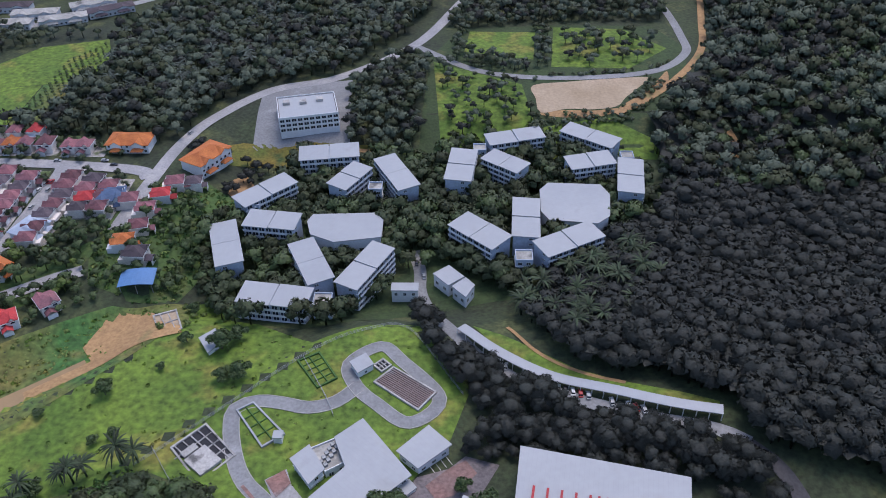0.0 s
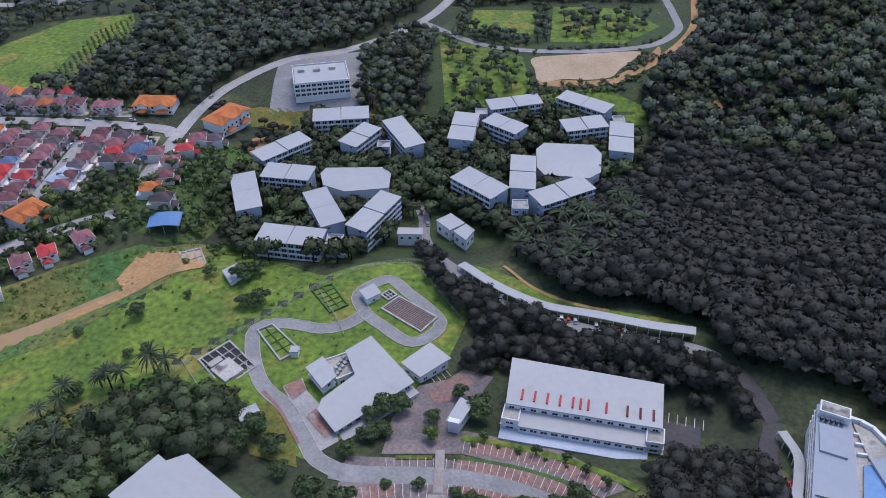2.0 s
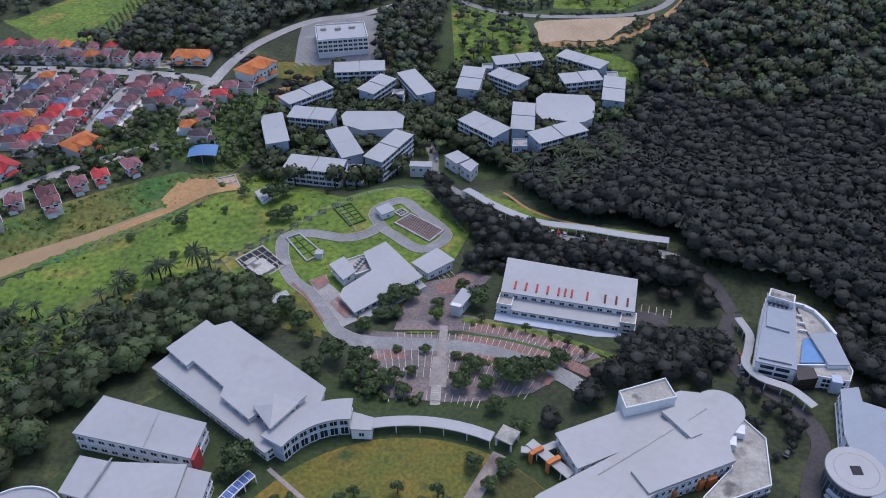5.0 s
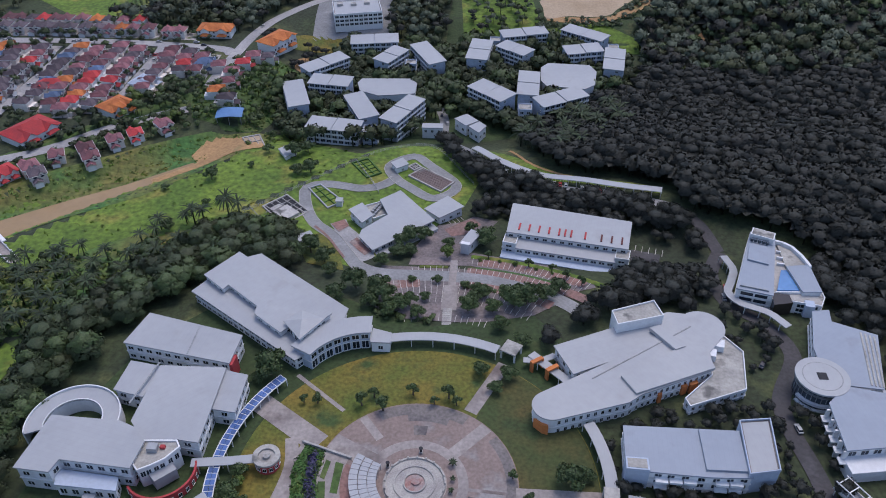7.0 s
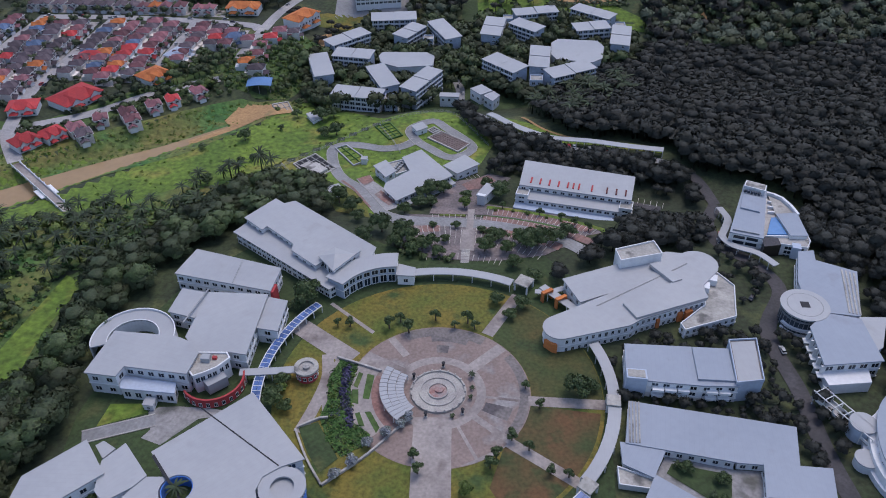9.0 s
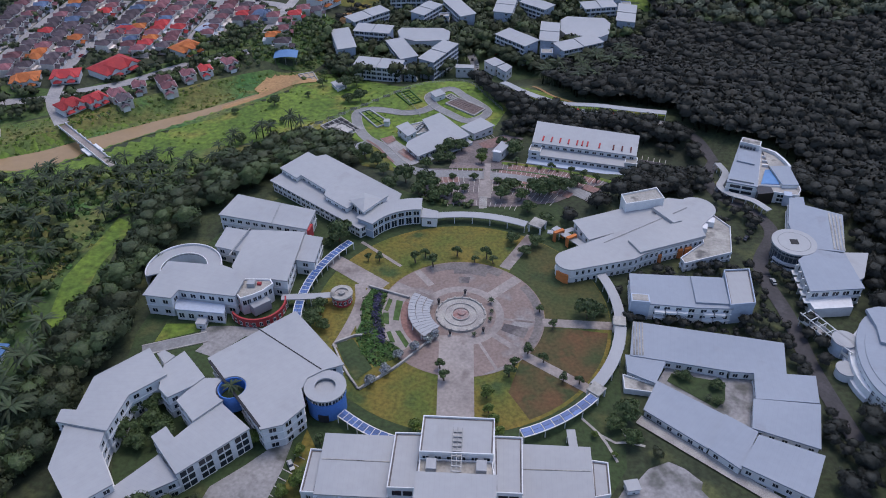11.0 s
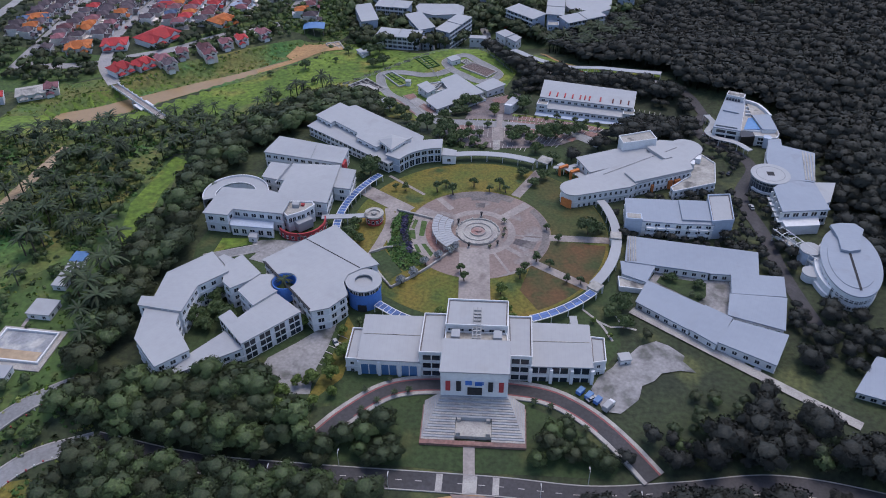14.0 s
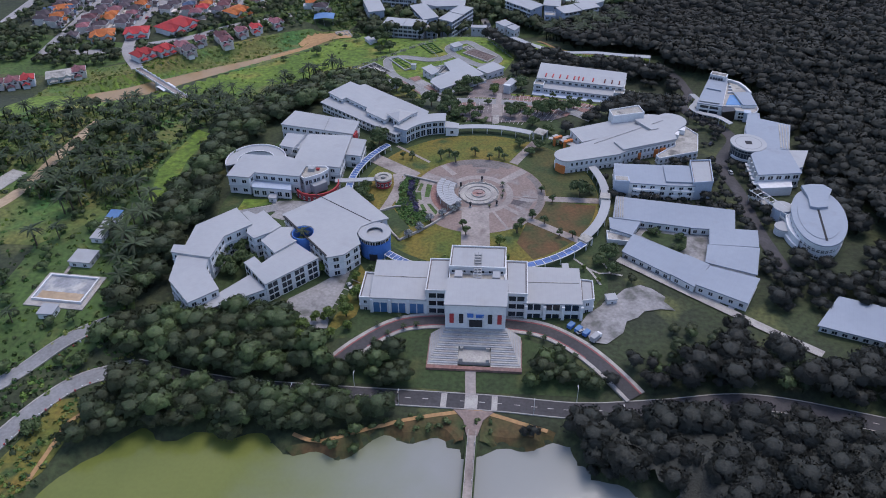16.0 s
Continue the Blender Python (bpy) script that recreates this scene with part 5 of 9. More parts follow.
pool = block("management_block", "white block with dark ribbon glazing and a stepped metal roof", [(123.2, 96.2), (136.6, 92.6), (147, 130.6), (137.6, 134.8)], -4, 7.2, storeys=4, win=(10.5, 1.7), bay=12.0, over=0.25, roofmat=M_ROOF_E)
court = block("court_wing", "curved wing with a beige terrace round a blue roof court", [(136.9, 92.6), (145.5, 91.5), (155.5, 89.5), (158.2, 94.5), (157.9, 113), (153.8, 125.8), (147.4, 130.2)], -4, 5.0, storeys=4, roof="parapet", roofmat=M_CONC, win=(2.6, 1.7), bay=3.4)
block("management_wing", "white wing with a step-edged roof", [(144.2, 63), (149.6, 83), (155.4, 84), (154.4, 77.6), (169.4, 71), (162.2, 44), (151.7, 45), (144, 56)], -3, 7.6, storeys=3, roofmat=M_ROOF_E, win=(1.8, 1.4), over=0.5)
dre = thing("glass_drum", 142, 47.5, -3, 0, "dark glazed round tower with a white ring roof", "building")
keep_clear(disc(142, 47.5, 11, 16))
part("wall", Solid().prism(disc(0, 0, 8.2, 36), -3, 10.8).mesh("wall", M_DRUM), None, dre)
rd = Solid().ring(disc(0, 0, 9.4, 40), disc(0, 0, 1.5, 40), 11.6, 12.3)
part("roof", rd.mesh("roof", M_ROOF), None, dre)
part("skylight", Solid().box(-1.7, -1.7, 11.4, 1.7, 1.7, 12.4).mesh("skylight", M_DARK), None, dre)
for z in (0.6, 9.6):
    part("sunshade", Solid().prism(disc(0, 0, 8.9, 36), z, z + 0.3).mesh("sunshade", M_STEEL), None, dre)
for z in (2.6, 5.4):
    part("balcony_band", Solid().ring(arc(0, 0, 9.3, 200, 330, 18), arc(0, 0, 8.1, 200, 330, 18), z, z + 1.0, False).mesh("balcony_band", M_WALL), None, dre, "white curved balcony band")
for a in range(0, 360, 12):
    part("mullion", Solid().box(-0.12, -8.4, -1, 0.12, -8.1, 10.8).mesh("mullion", M_STEEL), None, dre).matrix_basis = pose(0, 0, 0, 0, 0, a)
part("roof_groove", Solid().ring(disc(0, 0, 7.0, 36), disc(0, 0, 6.6, 36), 12.25, 12.34).mesh("roof_groove", M_STEEL), None, dre)
part("orange_base", Solid().box(-8.6, -8.4, -3, -3, -5, 1.6).mesh("orange_base", M_ORANGE), None, dre)
block("east_office", "white office block with a broad roof and open frame front", [(141, 35), (149, 43), (161, 40.5), (162, 19), (140.5, 15.5)], -3, 8.6, storeys=3, roofmat=M_ROOF_E, win=(2.4, 1.6), over=0.5, fine=True)
block("east_wing", "pale blue side wing of the office block", [(162, 43), (172, 43.5), (165, 27), (162, 25)], -3, 7.4, storeys=3, wallmat=M_WALLBLUE, win=(1.6, 1.2), over=0.3)
br = thing("link_bridge", 143, -5, 0, -58, "white framed covered footbridge between buildings", "footbridge")
part("deck", Solid().box(-13, -2.4, 2.6, 12, 2.4, 3.0).mesh("deck", M_CONC), None, br)
for y in (-2.4, 2.2):
    part("rail", Solid().box(-13, y, 3.0, 12, y + 0.2, 4.1).mesh("rail", M_FRAME), None, br)
    part("top_chord", Solid().box(-13, y, 6.2, 12, y + 0.25, 6.6).mesh("top_chord", M_FRAME), None, br)
for x in range(-12, 13, 4):
    part("frame", Solid().box(x - 0.15, -2.4, -4, x + 0.15, -2.1, 6.2).box(x - 0.15, 2.1, -4, x + 0.15, 2.4, 6.2).box(x - 0.15, -2.4, 6.2, x + 0.15, 2.4, 6.5).mesh("frame", M_FRAME), None, br)
ov = [(160.5 + 12 * math.cos(radians(a)) + 3.4 * math.sin(radians(a)), -19 + 23.5 * math.sin(radians(a))) for a in range(0, 360, 8)]
lect = block("lecture_theatre", "white oval lecture theatre with a split domed roof", ov, -4, 8.2, storeys=4, faces="", roofmat=M_ROOF_E, over=0.5)
# library
for nm, lab, pts, z in (("library", "long white library roof with ribbed end", [(68.6, -3.6), (102, -8.2), (100.6, -26.4), (65.9, -21.2)], 3.9), ("library", "white library wing with a plain roof", [(102.6, -8), (124, -11), (121, -27), (101.6, -26.5)], 3.7),
                        ("library_porch", "small white porch roof of the library", [(64, -21.5), (78, -23.5), (73, -34), (64, -29.5)], 3.4), ("reading_room", "white reading room with a sloping roof", [(74, -34), (95, -48), (87, -62), (68, -47)], 3.2),
                        ("reading_room", "white reading room with a stepped roof", [(95.5, -48.5), (104.5, -55), (96, -70), (87.5, -62.5)], 3.8), ("archive_wing", "white archive wing with a flat metal roof", [(105, -57), (124, -64), (116, -80), (97, -69.5)], 4.4),
                        ("archive_wing", "white archive wing with a slanting end", [(107, -40.5), (129, -41.5), (124, -60), (104, -53)], 4.0), ("archive_wing", "white archive wing beside the court", [(110, -27.5), (131, -28), (129, -40), (108, -39.5)], 4.2)):
    block(nm, lab, pts, -4, z, storeys=2, roofmat=M_ROOF_E, win=(1.6, 1.3), over=0.5, tilt=(0, 0.01))
drape("library_court", [(74.6, -31.1), (79, -23), (101, -27), (109.5, -27), (109.6, -35.5), (104.7, -49.2), (103, -53), (95.8, -47)], M_YARD, 0.2)
drape("court_garden", [(78.4, -30.1), (80.7, -26), (99.7, -29.2), (98.1, -37.8), (94.2, -42)], M_DARKLAWN, 0.4)
block("porch_slab", "stained concrete porch slab", [(62, -30), (73.5, -34), (72, -38), (62, -37)], -1, 2.0, "porch", storeys=1, roof="parapet", roofmat=M_ROOF_OLD, faces="")
strip("apron_path", [(66, -49), (82, -61), (96, -71.5), (113, -84), (128, -95), (141, -104)], 4.2, M_KERB, 0.5)
keep_clear([(64, -50), (96, -74), (141, -107), (135, -113), (92, -82), (60, -56)])
block("east_hall", "white hall with a metal roof beside the forest", [(143, -90), (176, -101), (186, -82), (156, -72)], -4, 3, storeys=2, roofmat=M_ROOF_E, win=(1.8, 1.2), over=0.8)
block("yard_hut", "small white-roofed yard hut", bar((58.5, -79), (62.5, -78), 3.6), -0.5, 2.4, "hut", storeys=1, over=0.3, win=(0.8, 0.8))

# ---------------------------------------------------------------- roof steps and details on the faculties
def extra(ob, name, pts, z0, z1, material, label=""):
    """A further piece of a building, given in world metres."""
    b = ob["spot"][2]
    return part(name, Solid().prism(ccw(onto(ob, pts)), z0 - b, z1 - b).mesh(name, material), None, ob, label)


extra(art, "roof_step", [(75, 36), (105, 50), (103, 60), (97, 62), (70.5, 44)], 7.7, 8.7, M_ROOF)
extra(art, "roof_spine", [(60, 43), (60.3, 42.7), (100.3, 72), (100, 72.4)], 7.7, 7.95, M_STEEL)
for pts in ([(39, 26), (42, 23.2), (44, 22.6), (43, 26)], [(93, 43.6), (95, 44.6), (94.4, 46), (92.4, 45)], [(84, 39.3), (85.2, 39.9), (84.8, 41), (83.6, 40.2)], [(96, 44.6), (99, 46), (98.6, 48), (95.6, 46)]):
    extra(art, "orange_panel", pts, -1, 4.6, M_ORANGE, "orange rendered wall panel")
extra(art, "roof_rib", [(84, 69), (88, 71), (96, 60), (92, 58)], 7.7, 9.2, M_ROOF)
for pts in ([(103, 58), (107, 57), (108, 61), (104, 62)], [(106, 63), (111, 62), (112, 66), (107, 67)]):
    extra(art, "roof_cabin", pts, 3, 7.2, M_WALL)
extra(bpy.data.objects["education_block"], "roof_step", [(93, 4.5), (106, 4.5), (106.6, 20.5), (93.4, 20.6)], 8.7, 9.5, M_ROOF_E)
extra(bpy.data.objects["education_block"], "stair_tower", [(67.6, 3.4), (75, 3), (75, 7.8), (67.8, 8)], -1, 9.6, M_WALLBLUE)
extra(bpy.data.objects["education_block"], "tower_roof", [(68.2, 4), (74.4, 3.6), (74.4, 7.2), (68.3, 7.4)], 9.6, 9.75, M_ROOF_OLD)
for x in (77, 81.5, 86, 96, 100.5):
    extra(bpy.data.objects["education_block"], "balcony", [(x, 1.2), (x + 4, 1.0), (x + 4, 3.2), (x, 3.4)], 2.2, 3.2, M_WALL)
    extra(bpy.data.objects["education_block"], "balcony", [(x, 1.2), (x + 4, 1.0), (x + 4, 3.2), (x, 3.4)], 5.2, 6.2, M_WALL)
TOWER = [(137.9, 134.6), (146.8, 130.6), (144.8, 125.8), (135.8, 129.8)]
extra(pool, "lift_tower", TOWER, 7, 10.6, M_WALL)
extra(pool, "tower_roof", grown(TOWER, -0.5), 10.6, 10.75, M_ROOF_OLD)
extra(pool, "roof_panel", [(131.4, 114.6), (139.4, 111.4), (142.6, 123.4), (135, 126.2)], 7.7, 8.5, M_ROOF_E)
for k in range(5):
    x, y = 136.2 + k * 1.5, 127.6 - 0.56 * k
    extra(pool, "water_tank", disc(x, y, 0.65, 10), 8.4, 9.7, M_DRUM, "dark water tank")
extra(pool, "roof_rail", [(124.4, 97.4), (135.4, 94.4), (135.5, 94.7), (124.5, 97.7)], 7.7, 8.4, M_STEEL)
extra(court, "blue_roof", [(139.9, 97.6), (148.9, 98), (147.2, 110.8), (144.8, 110.6)], 5.0, 6.2, M_SKYGLASS, "blue glass court roof")
extra(court, "court_curb", [(138.8, 96.4), (149.2, 96.9), (149.1, 97.5), (139.2, 97)], 5.0, 6.0, M_WALL)
WING = [(147.4, 111.8), (156.6, 113.2), (157, 96.4), (149.6, 96)]
extra(court, "wing_wall", WING, 3, 6.9, M_WALL)
extra(court, "wing_roof", grown(WING, 0.3), 6.9, 7.3, M_ROOF_E)
extra(court, "wing_terrace", [(147.8, 128.6), (152.6, 124.8), (156.4, 114.2), (147.6, 113)], 4, 6.0, M_ROOF_OLD)
for p, q in zip(((147.4, 130.2), (150.8, 128.6), (153.8, 125.8), (156.2, 120)), ((150.8, 128.6), (153.8, 125.8), (156.2, 120), (157.9, 112.6))):
    extra(court, "curved_parapet", [p, q, (q[0] - 1.1, q[1] - 0.5), (p[0] - 1.1, p[1] - 0.9)], -3, 7.5, M_WALL)
for k in range(3):
    extra(court, "roof_curb", [(144.4 + k * 0.9, 115 + k * 4.2), (147.4 + k * 0.3, 114.6 + k * 4.2), (147.5 + k * 0.3, 115.3 + k * 4.2), (144.5 + k * 0.9, 115.7 + k * 4.2)], 5.0, 6.3, M_WALL)
extra(court, "tinted_bay", [(137.4, 96), (144.2, 95.4), (144.4, 90.4), (136.6, 88.8)], -4, 5.9, M_TINT, "dark brown glazed corner bay")
extra(court, "end_wall", [(149, 88.9), (152.6, 88.2), (153.2, 92), (149.6, 92.6)], -4, 5.8, M_WALLBLUE)
east = bpy.data.objects["east_office"]
extra(east, "front_porch", [(140, 15.5), (158, 18.5), (157, 11.5), (141, 9)], -3, 5.0, M_WALL)
for k in range(5):
    extra(east, "frame_post", [(139.2, 33 - k * 4.4), (140.6, 33 - k * 4.4), (140.6, 32.4 - k * 4.4), (139.2, 32.4 - k * 4.4)], -3, 8.4, M_FRAME)
    extra(east, "brise_soleil", [(138.2, 33.4 - k * 4.4), (140.8, 33.4 - k * 4.4), (140.8, 30.4 - k * 4.4), (138.2, 30.4 - k * 4.4)], 4.4, 4.8, M_FRAME)
mgw = bpy.data.objects["management_wing"]
for k in range(4):
    extra(mgw, "roof_rib", [(163.6 + k * 1.4, 72.3 - k * 0.7), (164.2 + k * 1.4, 72 - k * 0.7), (159 + k * 1.3, 45 - k * 0.3), (158.4 + k * 1.3, 45.2 - k * 0.3)], 8.1, 8.35, M_ROOF_OLD)
lib = bpy.data.objects["library"]
for k in range(4):
    extra(lib, "roof_rib", [(68.2 + k * 1.1, -3.2), (68.7 + k * 1.1, -3.3), (67.0 + k * 1.1, -21.4), (66.5 + k * 1.1, -21.3)], 4.4, 4.62, M_ROOF_OLD)
for i, (x, y) in enumerate(((99, -72.5), (104.5, -76), (110, -79.3))):
    o = thing("roof_light", x, y, -0.8, -38, "white skylight panel beside the archive", "skylight", "skylights")
    part("panel", Solid().box(-1.3, -1.6, 0, 1.3, 1.6, 1.2).mesh("panel", M_ROOF), None, o)
wb = bpy.data.objects["west_block"]
extra(wb, "roof_joint", [(-88.6, 60.8), (-88, 60.6), (-88.2, 45.2), (-88.8, 45.3)], 8.6, 8.85, M_STEEL)
wb2 = bpy.data.objects["west_block.001"]
extra(wb2, "roof_joint", [(-97.2, 40), (-96.6, 40), (-100.4, 20), (-101, 20.3)], 9.2, 9.45, M_STEEL)
extra(lbig, "roof_joint", [(-79.4, -23.2), (-79, -22.9), (-47.2, -44.2), (-47.4, -44.6)], 11.6, 11.78, M_DARK)
extra(lbig, "roof_joint", [(-89, -43.8), (-88.4, -43), (-62.4, -71.4), (-63, -72)], 11.6, 11.9, M_DARK)
# lecture theatre window bands, roof fin and side drum
oval = lambda a, k=1.0: (160.5 + k * (12 * math.cos(radians(a)) + 3.4 * math.sin(radians(a))), -19 + k * 23.5 * math.sin(radians(a)))
for s in range(3):
    for a in range(150, 330, 9):
        p = onto(lect, [oval(a), oval(a + 2)])
        plain_window(lect, p[0][0], p[0][1], 1.6 + s * 3.3, math.degrees(math.atan2(p[1][1] - p[0][1], p[1][0] - p[0][0])), 1.6, 1.7)
extra(lect, "roof_crown", [oval(a, 0.8) for a in range(0, 360, 12)], 8.7, 8.95, M_ROOF_E)
extra(lect, "roof_fin", [(158, 4.6), (163, 6.4), (169.2, 6.4), (172, 2.2), (168, -6), (166, -13), (161, -14.4), (157.6, -13.4), (158.8, -5)], 8.9, 10.3, M_ROOF_E)
extra(lect, "roof_joint", [(160.9, -14), (161.9, -14), (158.9, -39), (157.9, -39)], 8.9, 9.05, M_DARK)
for k, (r, z) in enumerate(((15.4, 2.2), (14.2, 5.4))):
    extra(lect, "terrace", [(160.5 + (r * math.cos(radians(a)) + 3.4 * math.sin(radians(a))), -19 + 22 * math.sin(radians(a))) for a in range(110, 236, 9)] + [(158, -19)], -4, z, M_WALL, "curved white terrace")
extra(lect, "stair_drum", disc(147, -9, 4.4, 20), -4, 6.2, M_WALLBLUE)
extra(lect, "drum_roof", disc(147, -9, 4.7, 20), 6.2, 6.6, M_ROOF)
extra(lect, "stair_drum", disc(144.5, -22, 3.6, 20), -4, 3.6, M_WALL)
extra(lect, "drum_roof", disc(144.5, -22, 3.9, 20), 3.6, 4.0, M_ROOF)

# ---------------------------------------------------------------- ring walk
def canopy_walk(label, pts, width, z, blue=False, gap=5.0, group="covered walks"):
    """A roofed walk on slender columns; glazed ones carry single blue panels."""
    line = curve_pts(pts, 2.2)
    cx, cy = line[len(line) // 2]
    ob = thing("covered_walk", cx, cy, 0, 0, label, "walkway", group)
    loc = [(x - cx, y - cy) for x, y in line]
    L, R = [], []
    for i, p in enumerate(loc):
        d = (Vector(loc[min(i + 1, len(loc) - 1)]) - Vector(loc[max(i - 1, 0)])).normalized()
        n = Vector((-d.y, d.x)) * width / 2
        L.append((p[0] + n.x, p[1] + n.y))
        R.append((p[0] - n.x, p[1] - n.y))
        keep_clear([(p[0] + cx - 2, p[1] + cy - 2), (p[0] + cx + 2, p[1] + cy - 2), (p[0] + cx + 2, p[1] + cy + 2), (p[0] + cx - 2, p[1] + cy + 2)])
    zz = [land(x, y) + z for x, y in line]
    if not blue:
        near = lambda x, y: zz[min(range(len(loc)), key=lambda i: (loc[i][0] - x) ** 2 + (loc[i][1] - y) ** 2)]
        s = Solid().ring(R, L, near, lambda x, y: near(x, y) + 0.35, False)
        part("roof", s.mesh("roof", M_ROOF), None, ob)
    else:
        for i in range(len(loc) - 1):
            a, b, c, d = (Vector(v) for v in (R[i], R[i + 1], L[i + 1], L[i]))
            for u0, u1 in ((0.03, 0.48), (0.52, 0.97)):
                q = [tuple(a.lerp(d, u0).lerp(b.lerp(c, u0), 0.06)), tuple(a.lerp(d, u0).lerp(b.lerp(c, u0), 0.94)), tuple(a.lerp(d, u1).lerp(b.lerp(c, u1), 0.94)), tuple(a.lerp(d, u1).lerp(b.lerp(c, u1), 0.06))]
                part("panel", Solid().prism(q, zz[i] + 0.1, zz[i] + 0.2).mesh("panel", M_CANOPY), None, ob)
        for k, (s0, s1) in enumerate((((L, 0.0), 1), ((R, 0.0), 1))):
            side = s0[0]
            far_side = R if side is L else L
            out = [tuple(Vector(a) + (Vector(a) - Vector(b)).normalized() * 0.16) for a, b in zip(side, far_side)]
            inn = [tuple(Vector(a) - (Vector(a) - Vector(b)).normalized() * 0.16) for a, b in zip(side, far_side)]
            s = Solid().ring(out, inn, zz[0] - 0.1, zz[0] + 0.25, False)
            part("edge_beam", s.mesh("edge_beam", M_FRAME), None, ob)
        for i in range(len(loc)):
            s = Solid()
            n = (Vector(L[i]) - Vector(R[i])).normalized()
            d = Vector((-n.y, n.x)) * 0.1
            s.prism([(R[i][0] - d.x, R[i][1] - d.y), (L[i][0] - d.x, L[i][1] - d.y), (L[i][0] + d.x, L[i][1] + d.y), (R[i][0] + d.x, R[i][1] + d.y)][::-1], zz[i] - 0.05, zz[i] + 0.24)
            part("cross_beam", s.mesh("cross_beam", M_FRAME), None, ob)
    step = max(1, int(gap / 2.2))
    for i in range(0, len(loc), step):
        for x, y in (L[i], R[i]):
            part("column", Solid().box(x * 0.995 - 0.15, y * 0.995 - 0.15, zz[i] - z - 0.3, x * 0.995 + 0.15, y * 0.995 + 0.15, zz[i] + 0.05).mesh("column", M_FRAME), None, ob)
    return ob


RW = 65.0
canopy_walk("white-roofed curved walk along the north of the court", arc(0, 0, RW, 104, 66, 10), 4.4, 3.4)
canopy_walk("white-roofed curved walk beside the arts faculty", [(39, 58), (46, 51), (52, 45)], 3.6, 3.4)
canopy_walk("white-roofed curved walk along the east of the court", arc(0, 0, RW - 1.5, 24, -1, 8), 4.2, 3.4)
canopy_walk("white-roofed curved walk beside the library", arc(0, 0, RW - 1.5, -5, -36, 8), 4.6, 3.4)
canopy_walk("blue glazed canopy curving to the hall", arc(0, 0, RW + 1, -40, -68, 8), 3.6, 3.6, True)
canopy_walk("blue glazed canopy between drum and hall", [(-38.5, -57), (-31, -62), (-24, -65.5), (-18, -67.5)], 3.6, 3.6, True)
canopy_walk("blue glazed canopy along the west of the court", arc(0, 0, RW + 1, 142, 190, 12), 3.4, 3.4, True)
canopy_walk("white roof linking the kiosk to the foyer", [(-53, 4), (-62, 2.5), (-74, 1)], 3.4, 3.8)
canopy_walk("short white canopy from the hall wing", [(43, -71), (42, -64), (41.5, -58)], 3.0, 3.2)
canopy_walk("white-roofed link from the arts wing", [(48, 58), (42, 55), (36, 55)], 2.6, 3.0)
for x, y, w in ((63, -3, 5.0), (51.5, -39.5, 5.2), (31.5, 60, 6.5)):
    g = thing("gate_pavilion", x, y, 0, math.degrees(math.atan2(y, x)), "white square gate pavilion on the ring walk", "pavilion", "ring gates")
    keep_clear(disc(x, y, 4, 8))
    part("roof", Solid().box(-w / 2, -w / 2, 3.9, w / 2, w / 2, 4.5).mesh("roof", M_ROOF_OLD), None, g)
    for a in (-1, 1):
        for b in (-1, 1):
            part("column", Solid().box(a * w * 0.43 - 0.3, b * w * 0.43 - 0.3, -0.3, a * w * 0.43 + 0.3, b * w * 0.43 + 0.3, 3.9).mesh("column", M_WALL), None, g)
for x, y, a in ((41, 53.5, 35), (46.5, 50, 35)):
    g = thing("orange_portal", x, y, 0, a, "orange rendered portal beside the walk", "portal", "orange portals")
    for u in (-2.6, 2.0):
        part("jamb", Solid().box(u, -0.8, -0.3, u + 0.6, 0.8, 4.4).mesh("jamb", M_ORANGE), None, g)
    part("lintel", Solid().box(-2.6, -0.8, 4.4, 2.6, 0.8, 5.2).mesh("lintel", M_ORANGE), None, g)
# roofed parking along the hostel drive
canopy_walk("long white roofed parking bay curving along the drive", [(12, 234), (19, 226), (27, 218.5), (40, 208.5), (53, 200.5), (67, 193.5), (81, 187.5), (94, 183), (107, 180)], 4.6, 3.6, group="roofed parking")
canopy_walk("white-roofed walk curving round the management block", [(128, 133), (129.2, 121), (125, 109), (121.6, 100), (124.6, 92), (134, 86.6), (140, 78.5)], 3.4, 3.6)

# ---------------------------------------------------------------- court garden, stage and fountain
fo = thing("fountain", 0, 0, 0.2, 0, "round stone fountain with low ring walls", "fountain")
for r0, r1, h in ((9.6, 10.2, 0.9), (6.4, 7.0, 0.7), (3.4, 3.8, 0.9)):
    s = Solid().ring(disc(0, 0, r1, 40), disc(0, 0, r0, 40), -0.2, h)
    part("ring_wall", s.mesh("ring_wall", M_KERB), None, fo)
part("basin_floor", Solid().prism(disc(0, 0, 9.6, 36), -0.1, 0.3).mesh("basin_floor", M_KERB), None, fo)
part("core", Solid().prism(disc(0, 0, 3.4, 9), -0.1, 0.6).prism(disc(0.4, 0.3, 1.6, 7), 0.6, 1.3).mesh("core", mat("red_mosaic", (0.30, 0.15, 0.13), (0.32, 0.27, 0.26), 0.4, 2.0)), None, fo, "red stone core")
for k in range(20):
    a = 6.283 * k / 20
    part("baluster", Solid().box(9.9 * math.cos(a) - 0.25, 9.9 * math.sin(a) - 0.25, 0.8, 9.9 * math.cos(a) + 0.25, 9.9 * math.sin(a) + 0.25, 1.5).mesh("baluster", M_KERB), None, fo)
